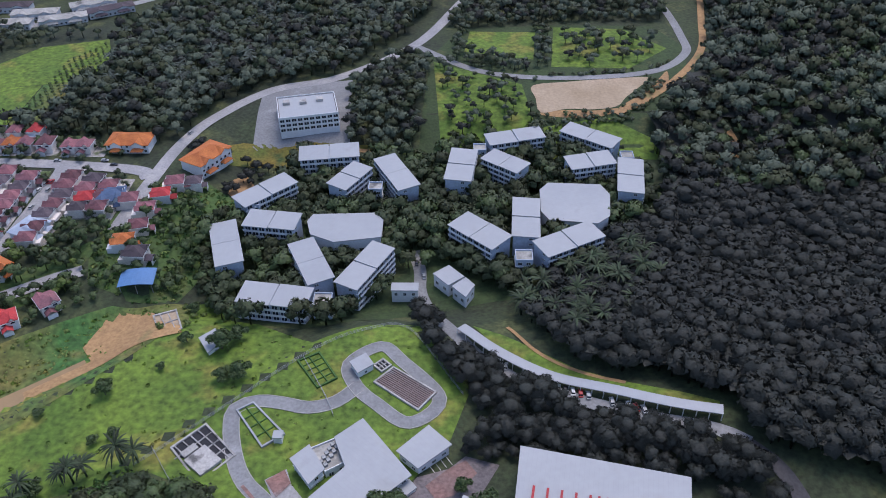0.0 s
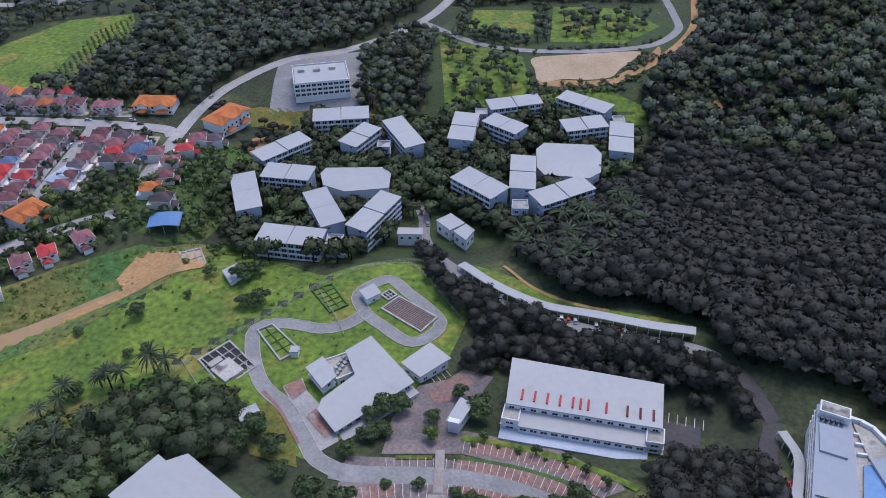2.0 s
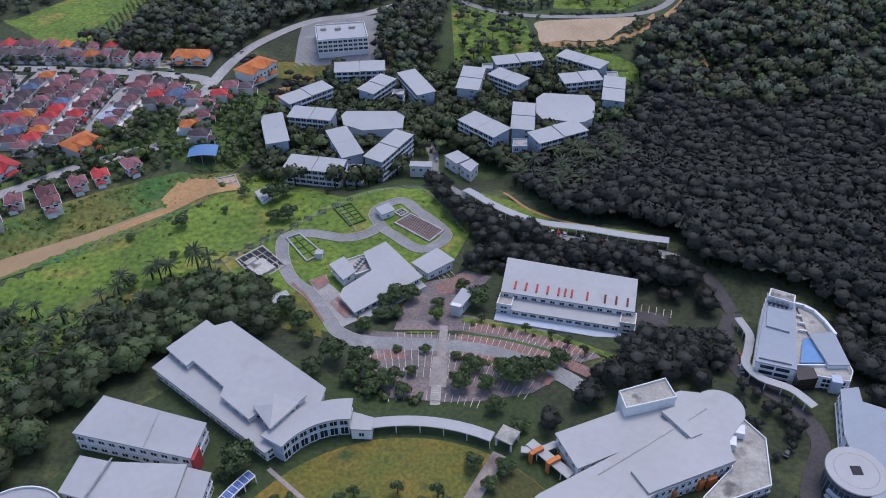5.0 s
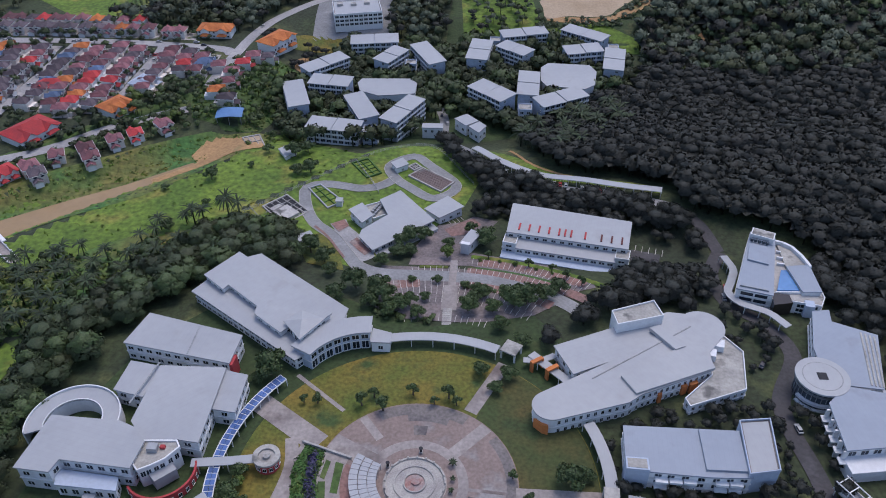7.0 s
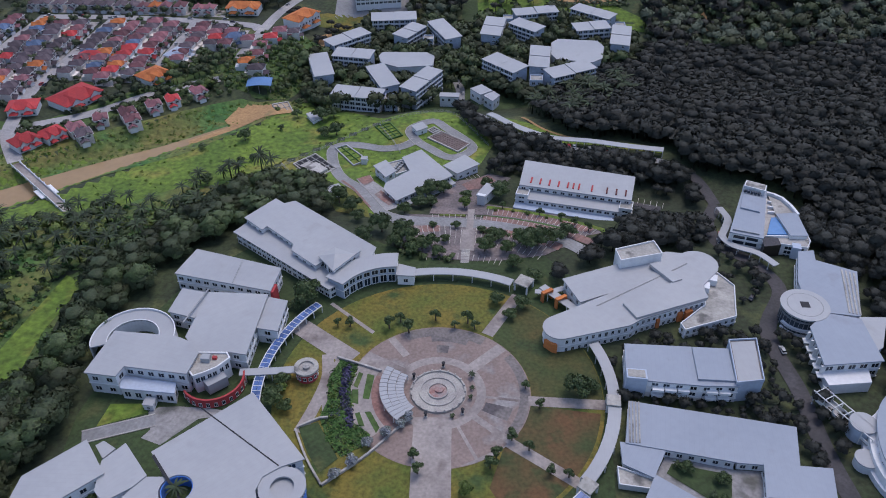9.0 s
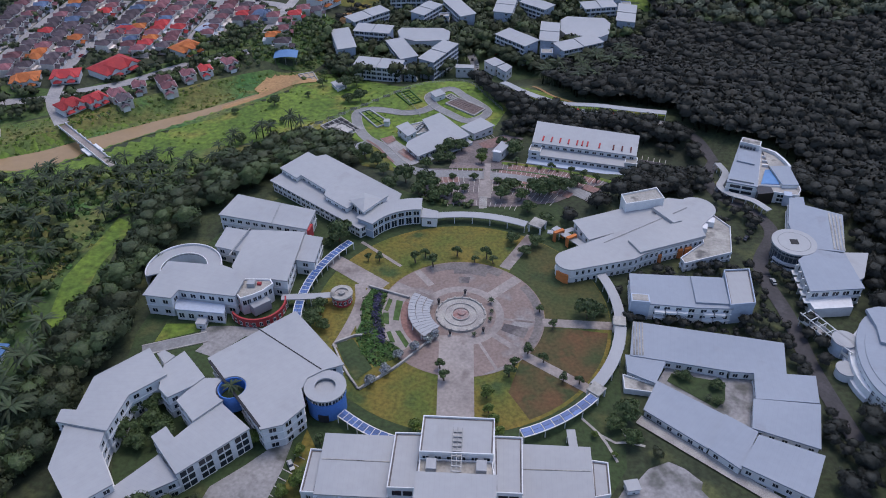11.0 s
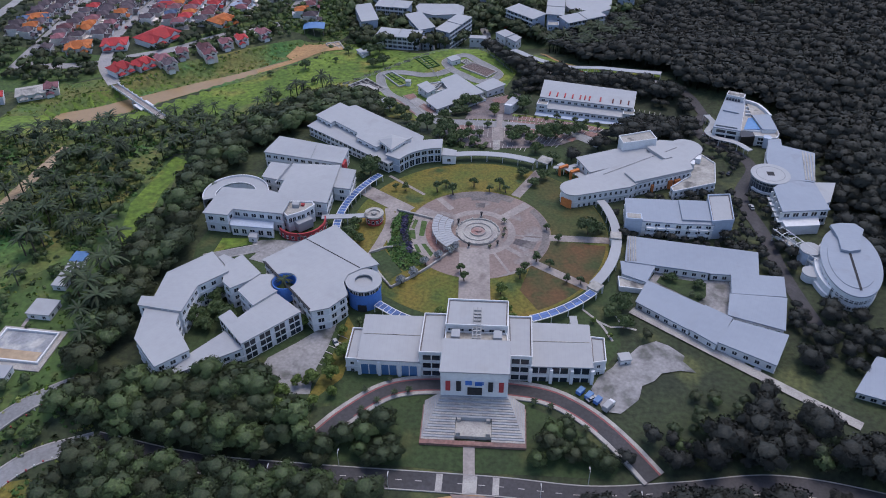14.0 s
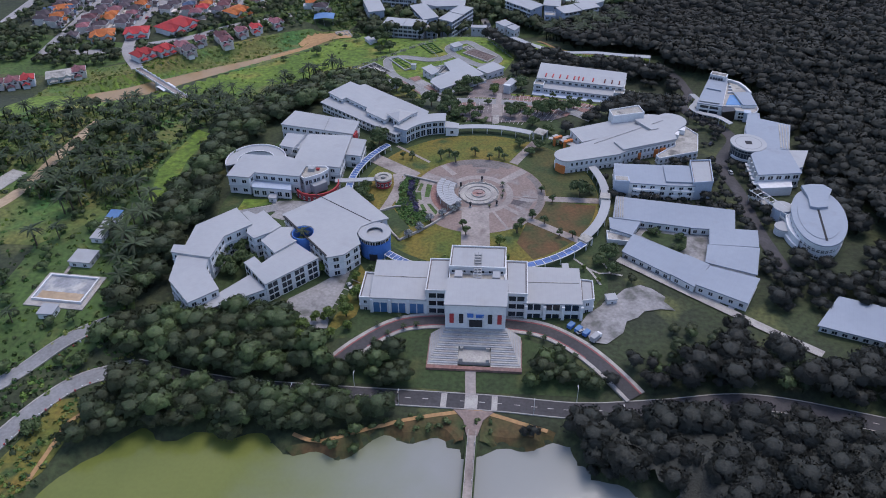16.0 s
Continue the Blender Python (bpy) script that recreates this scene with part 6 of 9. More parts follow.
for x, y in ((1, 12.5), (-9.5, 6), (9.5, -9.5), (-3.5, -12)):
    q = thing("stone_lantern", x, y, 0.25, 0, "dark stone lantern on a plinth", "lantern", "plaza lanterns")
    part("plinth", Solid().box(-0.6, -0.6, 0, 0.6, 0.6, 0.7).mesh("plinth", M_CONC), None, q)
    part("lamp", Solid().prism(disc(0, 0, 0.45, 8), 0.7, 2.2).mesh("lamp", M_DARK), None, q)
    part("cap", Solid().prism(disc(0, 0, 0.7, 8), 2.2, 2.5).mesh("cap", M_DARK), None, q)
stage = thing("stage_canopy", -15, -2, 0.2, 0, "fan-shaped stage canopy of pale blue slatted panels", "canopy")
keep_clear([(-23, 10), (-11, 6), (-7, -12), (-17, -18), (-24, -4)])
for k in range(13):
    a0, a1 = radians(157 + k * 5.8), radians(157 + (k + 1) * 5.8 - 0.5)
    for r0, r1 in ((12.6, 15.4), (15.6, 18.4), (18.6, 21.4)):
        q = [(r0 * math.cos(a0) + 15, r0 * math.sin(a0) + 2), (r1 * math.cos(a0) + 15, r1 * math.sin(a0) + 2), (r1 * math.cos(a1) + 15, r1 * math.sin(a1) + 2), (r0 * math.cos(a1) + 15, r0 * math.sin(a1) + 2)]
        part("panel", Solid().prism(ccw(q), 2.6 + (r0 - 12) * 0.12, 2.75 + (r0 - 12) * 0.12).mesh("panel", M_ROOF), None, stage)
for k in range(0, 14, 3):
    a = radians(157 + k * 5.8)
    for r in (12.8, 21.2):
        part("column", Solid().box(r * math.cos(a) + 15 - 0.15, r * math.sin(a) + 2 - 0.15, -0.2, r * math.cos(a) + 15 + 0.15, r * math.sin(a) + 2 + 0.15, 2.7).mesh("column", M_FRAME), None, stage)


def sector(r0, r1, a0, a1, n=10):
    return arc(0, 0, r1, a0, a1, n) + arc(0, 0, r0, a1, a0, n)


drape("stage_floor", sector(20.5, 24.5, 165, 228), M_BRICKPAVE, 0.3)
for q in ([(-30.5, 7.7), (-28.8, 6.9), (-29.8, -0.3), (-31.5, 0.6)], [(-27.2, 7), (-24.4, 6.2), (-24.8, -5.4), (-27.2, -5.1)], [(-31.8, -1.1), (-29.4, -0.9), (-28.3, -7.9), (-31.3, -7.2)], [(-28.9, -12.2), (-27.3, -11.5), (-24.5, -17.7), (-26.5, -17.8)], [(-25.5, -11.3), (-23.5, -10.9), (-19.2, -17.9), (-20.1, -20.5)]):
    drape("garden_lawn", q, M_DEEPLAWN, 0.34)
drape("shrub_border", [(-38.6, 13.5), (-31.6, 11), (-32.5, 0.2), (-30.4, -9.1), (-29.9, -15.5), (-22, -21.2), (-22.9, -24.9), (-30.6, -31.4), (-36.3, -24.7), (-41.2, -15), (-39.8, -7.1), (-41.2, 3.8)], M_HEDGE, 0.36)
drape("garden_lawn", [(-47.7, -19.9), (-41.3, -17.0), (-31.5, -32.0), (-36.6, -38.1), (-42.6, -29.9)], M_DARKLAWN, 0.3)
drape("garden_path", sector(24.5, 42.5, 160, 226, 14), M_PAVE, 0.24)
for pts in ([(-40, 14.5), (-31, 11.5), (-22, 8.5)], [(-48, -20), (-41, -15.5), (-38, -15)], [(-48.5, -21), (-42, -33), (-35, -43)], [(-35, -43), (-22, -30), (-10, -14)]):
    strip("garden_wall", pts, 0.7, M_CONC, 1.2, thick=1.4, clear=False)

# ---------------------------------------------------------------- car parks
def bay_lines(cx, cy, r0, r1, x_from, x_to, pitch=2.5):
    s = Solid()
    a, b = math.acos((x_from - cx) / r1), math.acos((x_to - cx) / r1)
    n = int(abs(a - b) * r1 / pitch)
    for i in range(n + 1):
        t = a + (b - a) * i / n
        d, e = Vector((math.cos(t), math.sin(t))), Vector((-math.sin(t), math.cos(t))) * 0.11
        p, q = Vector((cx, cy)) + d * r0, Vector((cx, cy)) + d * r1
        z = max(land(*p), land(*q)) + 0.34
        s.prism([(p.x - e.x, p.y - e.y), (q.x - e.x, q.y - e.y), (q.x + e.x, q.y + e.y), (p.x + e.x, p.y + e.y)][::-1], z - 0.3, z)
    part("bay_lines", s.mesh("bay_lines", M_LINE), None, None, "", "structure")


for r0, r1, xa, xb in ((97.4, 102.4, -12, 4.5), (97.4, 102.4, 9, 56), (107.4, 112.4, 15, 66), (103.6, 107.0, 34, 62), (85, 90, -24, 3), (85, 90, 10, 46), (79.6, 84.4, -22, 3), (79.6, 84.4, 10, 42), (74, 78.6, -20, 3), (74, 78.6, 10, 40), (62.5, 66.6, -12, 2.5), (62.5, 66.6, 9.5, 22)):
    bay_lines(2, 15, r0, r1, xa, xb)
for r0, r1, a0, a1 in ((97.4, 102.4, 52, 84), (85, 90, 58, 84), (85, 90, 96, 106), (107.4, 112.2, 56, 82)):
    strip("bay_paving", arc(2, 15, (r0 + r1) / 2, a0, a1, 12), r1 - r0, M_BRICKPAVE, 0.26, clear=False)
strip("hedge_strip", arc(2, 15, 103.6, 82, 58, 12), 1.6, M_HEDGE, 0.8, thick=0.9)
strip("hedge_strip", arc(2, 15, 103.4, 96, 89, 6), 1.6, M_LAWN, 0.5, thick=0.6)
strip("grass_strip", arc(2, 15, 114.5, 84, 52, 14), 2.6, M_MEADOW, 0.4)
for (ax, ay), (bx, by), n in (((-43, 130), (-33, 120), 0), ((-56, -70), (-68, -92), 8), ((-50, -74), (-60, -95), 8), ((90, 141), (102, 138), 5), ((-40, 141), (-31, 131), 5), ((2, 160), (8, 164), 4)):
    s = Solid()
    u = Vector((bx - ax, by - ay)).normalized()
    v = Vector((-u.y, u.x))
    for i in range(n):
        c = Vector((ax, ay)).lerp(Vector((bx, by)), i / max(1, n - 1))
        z = land(c.x, c.y) + 0.3
        a, b = c - v * 2.3, c + v * 2.3
        e = u * 0.13
        s.prism([tuple(a - e), tuple(a + e), tuple(b + e), tuple(b - e)], z - 0.2, z)
    if n:
        part("bay_lines", s.mesh("bay_lines", M_LINE), None, None, "", "structure")

# ---------------------------------------------------------------- bridges, west compound, fences
bd = thing("river_bridge", -224, 140.5, -13.5, math.degrees(math.atan2(-39, 46)), "white concrete footbridge over the muddy river", "bridge")
keep_clear(bar((-250, 163), (-198, 118), 8))
part("deck", Solid().box(-32, -2.4, -0.6, 32, 2.4, 0).mesh("deck", M_PAVE), None, bd)
for y in (-2.4, 2.1):
    part("parapet", Solid().box(-32, y, 0, 32, y + 0.3, 1.2).mesh("parapet", M_WALL), None, bd)
for x in range(-30, 31, 6):
    for y in (-2.7, 2.3):
        part("post", Solid().box(x - 0.3, y, -0.4, x + 0.3, y + 0.4, 1.7).mesh("post", M_WALL), None, bd)
for x in (-2, 14):
    part("pier", Solid().box(x - 1.4, -3.0, -8, x + 1.4, 3.0, -0.5).mesh("pier", M_CONC), None, bd)
part("deck_widening", Solid().box(2, -4.6, -0.6, 12, -2.4, 0).box(2, 2.4, -0.6, 12, 4.6, 0).mesh("deck_widening", M_WALL), None, bd)
lb = thing("lake_causeway", 6, -250, -1.45, 0, "long narrow concrete causeway across the lake", "causeway")
keep_clear([(2, -400), (10, -400), (10, -143), (2, -143)])
part("deck", Solid().box(-1.35, -160, -3, 1.35, 103, 0).mesh("deck", M_PAVE), None, lb)
for x in (-1.5, 1.35):
    part("rail", Solid().box(x, -160, 0, x + 0.2, 98, 0.9).mesh("rail", M_KERB), None, lb)
for x in (-2.1, 1.6):
    part("verge", Solid().box(x, -160, -3, x + 0.5, 95, -0.1).mesh("verge", M_DARKLAWN), None, lb, "grassy verge")
for y in range(-20, 100, 8):
    for x in (-1.3, 1.1):
        part("lamp_post", Solid().box(x, y, 0, x + 0.18, y + 0.18, 1.5).mesh("lamp_post", M_FRAME), None, lb)
part("round_apron", Solid().prism([(-7.5, 107.6), (-3.6, 103), (-1.9, 96), (1.9, 96), (3.6, 103), (7.5, 107.6)], -1.6, 0.03).mesh("round_apron", M_PLAZA), None, lb)
pit = thing("walled_pit", -175, -91, 0.1, -3, "pale concrete pad with a shallow walled basin", "basin")
keep_clear([(-190, -79), (-160, -80), (-160, -104), (-188, -104)])
part("pad", Solid().box(-13.5, -11, -0.5, 13.5, 11, 0.5).mesh("pad", M_KERB), None, pit)
for b in ((-11.5, 8.6, 11.5, 9.2), (-11.5, -7.6, 11.5, -7), (-11.5, -7, -10.9, 8.6), (10.9, -7, 11.5, 8.6)):
    part("basin_wall", Solid().box(b[0], b[1], 0.4, b[2], b[3], 1.6).mesh("basin_wall", M_WALL), None, pit)
part("basin_floor", Solid().box(-10.9, -7, 0.4, 10.9, 8.6, 0.7).mesh("basin_floor", mat("wet_grey_concrete", (0.34, 0.35, 0.37), (0.22, 0.23, 0.25), 0.12, 0.8, vary=0.2, c3=(0.45, 0.44, 0.42), s3=0.15, t3=0.55)), None, pit)
part("sand_bed", Solid().box(-9.8, -6.4, 0.6, 9.6, -1.6, 0.86).mesh("sand_bed", M_SAND), None, pit)
block("garden_shelter", "open shelter with two grey-white roof slabs", bar((-181, -69.5), (-171, -70), 9), 0, 2.8, "shelter", "west shelters", storeys=1, over=0.3, win=(1.4, 1.2))
block("garden_shelter", "small white-roofed shelter beside the lane", bar((-178, -106), (-171.5, -106), 6), 0, 2.8, "shelter", "west shelters", storeys=1, over=0.3, win=(1.4, 1.2))
block("long_hut", "long hut with a pale roof and a blue end", bar((-176.5, -56), (-176, -40), 5.5), 0, 2.6, "hut", storeys=1, over=0.3, win=(1.2, 1.0))
block("long_hut", "blue-roofed end of the long hut", bar((-176, -39.5), (-175.8, -33), 5.8), 0, 2.9, "hut", storeys=1, over=0.3, roofmat=M_BLUEROOF, win=(1.2, 1.0))
block("farm_shed", "grey-roofed farm shed by a dirt lane", bar((-252, -16), (-246, 2), 9), -4, 0, "shed", storeys=1, over=0.6, roofmat=M_ROOF_OLD, win=(1.6, 1.2))
strip("dirt_lane", [(-252, -40), (-241, -30), (-235, -10), (-233, 18), (-228, 60)], 7, M_SAND, 0.25)
strip("path", [(-181, -79), (-181, -74)], 1.6, M_PAVE, 0.3)


def fence(label, pts, h=1.8, gap=4.0):
    line = curve_pts(pts, gap)
    ob = thing("wire_fence", line[0][0], line[0][1], 0, 0, label, "fence", "fences")
    x0, y0 = line[0]
    pm = Solid().box(-0.09, -0.09, -0.4, 0.09, 0.09, h).mesh("post", M_STEEL)
    rail = Solid()
    for (ax, ay), (bx, by) in zip(line, line[1:]):
        d = Vector((bx - ax, by - ay)).normalized()
        n = Vector((-d.y, d.x)) * 0.05
        za, zb = land(ax, ay), land(bx, by)
        for k in (0.5, 1.1, h - 0.05):
            q = [(ax - x0 - n.x, ay - y0 - n.y), (bx - x0 - n.x, by - y0 - n.y), (bx - x0 + n.x, by - y0 + n.y), (ax - x0 + n.x, ay - y0 + n.y)]
            f = lambda x, y, k=k: k + za + (zb - za) * (((x + x0 - ax) * d.x + (y + y0 - ay) * d.y) / max(0.1, math.hypot(bx - ax, by - ay)))
            rail.prism(q, f, lambda x, y: f(x, y) + 0.06)
    part("wire_mesh", rail.mesh("wire_mesh", M_STEEL), None, ob, kind="stuff")
    for x, y in line:
        part("post", pm, None, ob).location = (x - x0, y - y0, land(x, y))


fence("thin steel fence round the water works", [(-104, 160), (-76, 190), (-48, 219), (-26, 232), (-11, 233), (13, 195)])
fence("thin steel fence beside the water works lane", [(-52, 214), (-40, 193), (-36, 184)])
fence("thin steel fence below the treatment tank", [(-100, 168), (-84, 148), (-72, 146)])

# ---------------------------------------------------------------- housing estate
def hip(w, d, z, h, over=0.5):
    """A hipped roof over a w by d plan."""
    x, y = w / 2 + over, d / 2 + over
    r = max(0.0, x - y) if x > y else 0.0
    q = max(0.0, y - x) if y > x else 0.0
    v = [(-x, -y, z), (x, -y, z), (x, y, z), (-x, y, z), (-r, -q, z + h), (r, q, z + h), (-x, -y, z - 0.25), (x, -y, z - 0.25), (x, y, z - 0.25), (-x, y, z - 0.25)]
    if x > y:
        f = [(0, 1, 5, 4), (1, 2, 5), (2, 3, 4, 5), (3, 0, 4)]
    else:
        f = [(0, 1, 4), (1, 2, 5, 4), (2, 3, 5), (3, 0, 4, 5)]
    f += [(6, 7, 1, 0), (7, 8, 2, 1), (8, 9, 3, 2), (9, 6, 0, 3), (9, 8, 7, 6)]
    return v, f


WIN1 = sash(1)
CREAM = mat("cream_render", (0.74, 0.68, 0.63), (0.64, 0.58, 0.54), 0.2, 1.0, vary=0.12, rnd=0.15)


def gable(x, y0, y1, w, z, h):
    """A ridged porch roof running along y: roof sheets, and the gable wall under it."""
    q = w / 2
    v = [(x - q, y0, z), (x, y0, z + h), (x + q, y0, z), (x - q, y1, z), (x, y1, z + h), (x + q, y1, z)]
    v += [(a, b, c - 0.2) for a, b, c in v]
    f = [(0, 1, 4, 3), (1, 2, 5, 4), (6, 9, 10, 7), (7, 10, 11, 8), (0, 6, 7, 1), (1, 7, 8, 2), (0, 3, 9, 6), (2, 8, 11, 5), (3, 4, 10, 9), (4, 5, 11, 10)]
    return v, f


def house(label, tile, wall, w=8.4, d=8.6, h=5.4):
    ob = thing("terrace_house", 0, 0, 0, 0, label, "house", "estate houses")
    q = w * 0.21
    shell = Solid().box(-w / 2, -d / 2, -2, w / 2, d / 2, h).box(-w / 2 + 0.3, d / 2 - 0.1, -2, w / 2 - 1.0, d / 2 + 2.6, 2.9)
    for x, y in ((w * 0.2, -d / 2 - 0.35), (-w * 0.22, d / 2 + 0.15)):
        n = len(shell.v)
        shell.v += [(x + a, y + b, h + c) for b in (0, 0.2) for a, c in ((-q, 0.1), (q, 0.1), (0, 1.75))]
        shell.f += [(n, n + 1, n + 2), (n + 5, n + 4, n + 3), (n, n + 3, n + 4, n + 1), (n + 1, n + 4, n + 5, n + 2), (n + 2, n + 5, n + 3, n)]
        shell.m += [0] * 5
    part("wall", shell.mesh("wall", wall), None, ob)
    part("fascia", Solid().box(-w / 2 - 0.6, -d / 2 - 0.6, h - 0.1, w / 2 + 0.6, d / 2 + 0.6, h + 0.12).mesh("fascia", M_WALL), None, ob, "white roof edge")
    v, f = hip(w, d, h + 0.35, 2.4, 0.42)
    for g in (gable(w * 0.2, -d / 2 - 0.7, 0.3, w * 0.5, h + 0.4, 1.7), gable(-w * 0.22, -0.4, d / 2 + 0.7, w * 0.46, h + 0.4, 1.6)):
        f = f + [tuple(i + len(v) for i in q) for q in g[1]]
        v = v + g[0]
    part("roof", mesh_of("roof", v, f), tile, ob)
    x, ww = -w * 0.14, w * 0.6
    v, f = gable(x, -d / 2 - 3.4, -d / 2 + 0.2, ww, 2.7, 1.6)
    part("porch_roof", mesh_of("porch_roof", v, f), tile, ob)
    q = ww / 2 - 0.35
    part("porch_wall", Solid().prism([(x - q, -d / 2 - 3.0), (x + q, -d / 2 - 3.0), (x + q, -d / 2 - 2.8), (x - q, -d / 2 - 2.8)], -0.5, 2.5).mesh("porch_wall", M_WALL), None, ob, "white porch wall")
    for x in (-w * 0.24, w * 0.22):
        o = part("window", WIN1, None, ob)
        o.matrix_basis = pose(x, -d / 2, 3.9, 0, 0, 0) @ Matrix.Diagonal((2.2, 1, 1.1, 1))
    return ob


KINDS = [house("cream terrace house with a maroon tiled roof", TILES[0], CREAM), house("white terrace house with a bright red tiled roof", TILES[1], M_WALL), house("white house with an orange tiled roof", TILES[2], M_WALL),
         house("cream terrace house with a grey tiled roof", TILES[3], CREAM), house("white house with a slate-blue tiled roof", TILES[4], M_WALL)]
M_FORE = mat("forecourt_concrete", (0.42, 0.39, 0.38), (0.27, 0.25, 0.24), 0.12, 1.0, vary=0.35, c3=(0.08, 0.11, 0.035), s3=0.1, t3=0.54)
PLAN = []
hr = random.Random(11)
for x, y0, y1, turn in ((-224, 268, 354, 90), (-238.5, 262, 352, -90), (-251.5, 268, 352, 90), (-266, 268, 352, -90), (-199, 292, 350, -90), (-186, 318, 348, 90), (-174, 318, 346, -90), (-291, 236, 354, 90), (-305, 232, 350, -90), (-319, 226, 352, 90),
                        (-346, 236, 356, 90), (-360, 240, 352, -90)):
    strip("forecourts", [(x, y0 - 5), (x, (y0 + y1) / 2), (x, y1 + 5)], 13.6, M_FORE, 0.12, clear=False)
    y = y0
    while y < y1:
        PLAN.append((x + hr.uniform(-1.9, 1.9), y, turn + hr.choice((0, 0, 0, 8, -8))))
        y += 8.7 if hr.random() < 0.72 else 11.4
for y, x0, x1, turn in ((382, -345, -226, 0), (397, -340, -240, 180), (381, -214, -198, 0)):
    strip("forecourts", [(x0 - 5, y), ((x0 + x1) / 2, y), (x1 + 5, y)], 14, M_FORE, 0.12, clear=False)
    x = x0
    while x < x1:
        PLAN.append((x, y + hr.uniform(-0.8, 0.8), turn))
        x += 8.8 if hr.random() < 0.72 else 11.5
for x, y, t in ((-228, 196, 40), (-221, 190, 40), (-219, 209, 30), (-205, 216, 35), (-199, 208, 35), (-193, 227, 35), (-184, 235, 35), (-171, 246, 40), (-150, 318, 100), (-146, 331, 100), (-142, 343, 100), (-149, 303, 100), (-152, 290, 100), (-143, 281, 90), (-133, 346, 100), (-318, 208, 10)):
    PLAN.append((x, y, t))
for i, (x, y, t) in enumerate(PLAN):
    if not is_free(x, y):
        continue
    k = (hr.choice((3, 3, 3, 0)) if hr.random() < 0.86 else hr.choice((1, 2, 4))) if x < -258 else (0 if hr.random() < 0.6 else hr.choice((1, 1, 2, 3, 3, 3, 4)))
    s = hr.uniform(0.92, 1.06)
    copy_thing(KINDS[k], pose(x, y, land(x, y), 0, 0, t + hr.uniform(-3, 3)) @ Matrix.Diagonal((s, s * hr.uniform(0.95, 1.1), s, 1)))
    keep_clear(disc(x, y, 4.2, 8))
for k, (x, y, t) in zip(KINDS, ((-161, 326, 100), (-252, 183, 55), (-205, 266, 110), (-306, 219, 0), (-171, 330, 90))):
    k.matrix_world = pose(x, y, land(x, y), 0, 0, t)
    keep_clear(disc(x, y, 7, 8))


def big_house(name, label, x, y, t, w, d, h, tile, wall=None, rise=3.2):
    ob = thing(name, x, y, land(x, y), t, label, "house")
    keep_clear(bar((x - w / 2, y), (x + w / 2, y), d) if abs(t) < 30 else disc(x, y, max(w, d) * 0.6, 10))
    part("wall", Solid().box(-w / 2, -d / 2, -2, w / 2, d / 2, h).mesh("wall", wall or M_WALL), None, ob)
    v, f = hip(w, d, h, rise, 0.8)
    for u in (-w * 0.26, w * 0.26):
        g = gable(u, -d / 2 - 1.6, 0.0, w * 0.3, h + 0.1, rise * 0.72)
        f = f + [tuple(i + len(v) for i in q) for q in g[1]]
        v = v + g[0]
    part("roof", mesh_of("roof", v, f), tile, ob)
    for u in (-w * 0.26, w * 0.26):
        q = w * 0.13
        part("gable_wall", mesh_of("gable_wall", [(u + a, y, h + c) for y in (-d / 2 - 0.9, -d / 2 - 0.7) for a, c in ((-q, -2.2), (q, -2.2), (q, 0.1), (0, rise * 0.6), (-q, 0.1))], [(0, 1, 2, 3, 4), (9, 8, 7, 6, 5), (0, 5, 6, 1), (1, 6, 7, 2), (2, 7, 8, 3), (3, 8, 9, 4), (4, 9, 5, 0)]), wall or M_WALL, ob)
    n = max(2, int(w / 3.2))
    for i in range(n):
        for z in (1.0, 3.9):
            if z + 1.6 < h:
                o = part("window", WIN1, None, ob)
                o.matrix_basis = pose(-w / 2 + w * (i + 0.5) / n, -d / 2, z, 0, 0, 0) @ Matrix.Diagonal((1.6, 1, 1.4, 1))
    for u, dd in ((-w * 0.25, 3.2), (w * 0.25, 3.2)):
        v, f = hip(w * 0.26, dd, 2.9, 1.4, 0.4)
        part("porch_roof", mesh_of("porch_roof", [(a + u, b - d / 2 - 1.4, c) for a, b, c in v], f), tile if name != "community_hall" else TILES[1], ob)
    return ob


big_house("corner_house", "large white corner house with an orange hipped roof", -208, 267, 60, 17, 15, 5.6, TILES[2])
big_house("semi_detached_house", "large white house with an orange hipped roof beside the road", -180, 385, 0, 24, 14, 5.8, TILES[2])
big_house("semi_detached_house", "large white three-storey house with an orange roof", -132, 369, 62, 24, 15, 8.2, TILES[2])
big_house("community_hall", "community hall with a broad red gabled roof", -247, 236, 62, 26, 20, 5.0, TILES[1], None, 4.2)
big_house("community_hall", "hall with a bright red hipped roof", -260, 293, 5, 19, 13, 5.0, TILES[1])
big_house("pink_house", "house with a rose-red hipped roof", -273, 221, 15, 17, 13, 5.0, TILES[1])
big_house("red_house", "white house with a bright red roof near the bridge", -252, 181, 55, 14, 11, 5.2, TILES[1])
big_house("red_house", "white house with a scarlet roof on the river lane", -240, 190, 55, 12, 11, 5.2, TILES[1])
big_house("blue_house", "house with a slate-blue hipped roof", -172, 329, 15, 14, 12, 5.0, TILES[4])
big_house("pale_house", "house with a pale blue metal roof", -203, 301, 70, 14, 13, 4.6, M_WALLBLUE)
big_house("terrace_row", "pale terrace row with a grey roof", -296, 143, 27, 17, 12, 4.6, M_ROOF_OLD, None, 1.6)
for i, k in enumerate((0, 1, 0, 0, 3)):
    u = (-30, -20.5, 12.5, -40, -49)[i]
    x, y = -296 + u * math.cos(radians(27)), 143 + u * math.sin(radians(27))
    copy_thing(KINDS[k], pose(x, y, land(x, y), 0, 0, 27))
    keep_clear(disc(x, y, 6, 8))
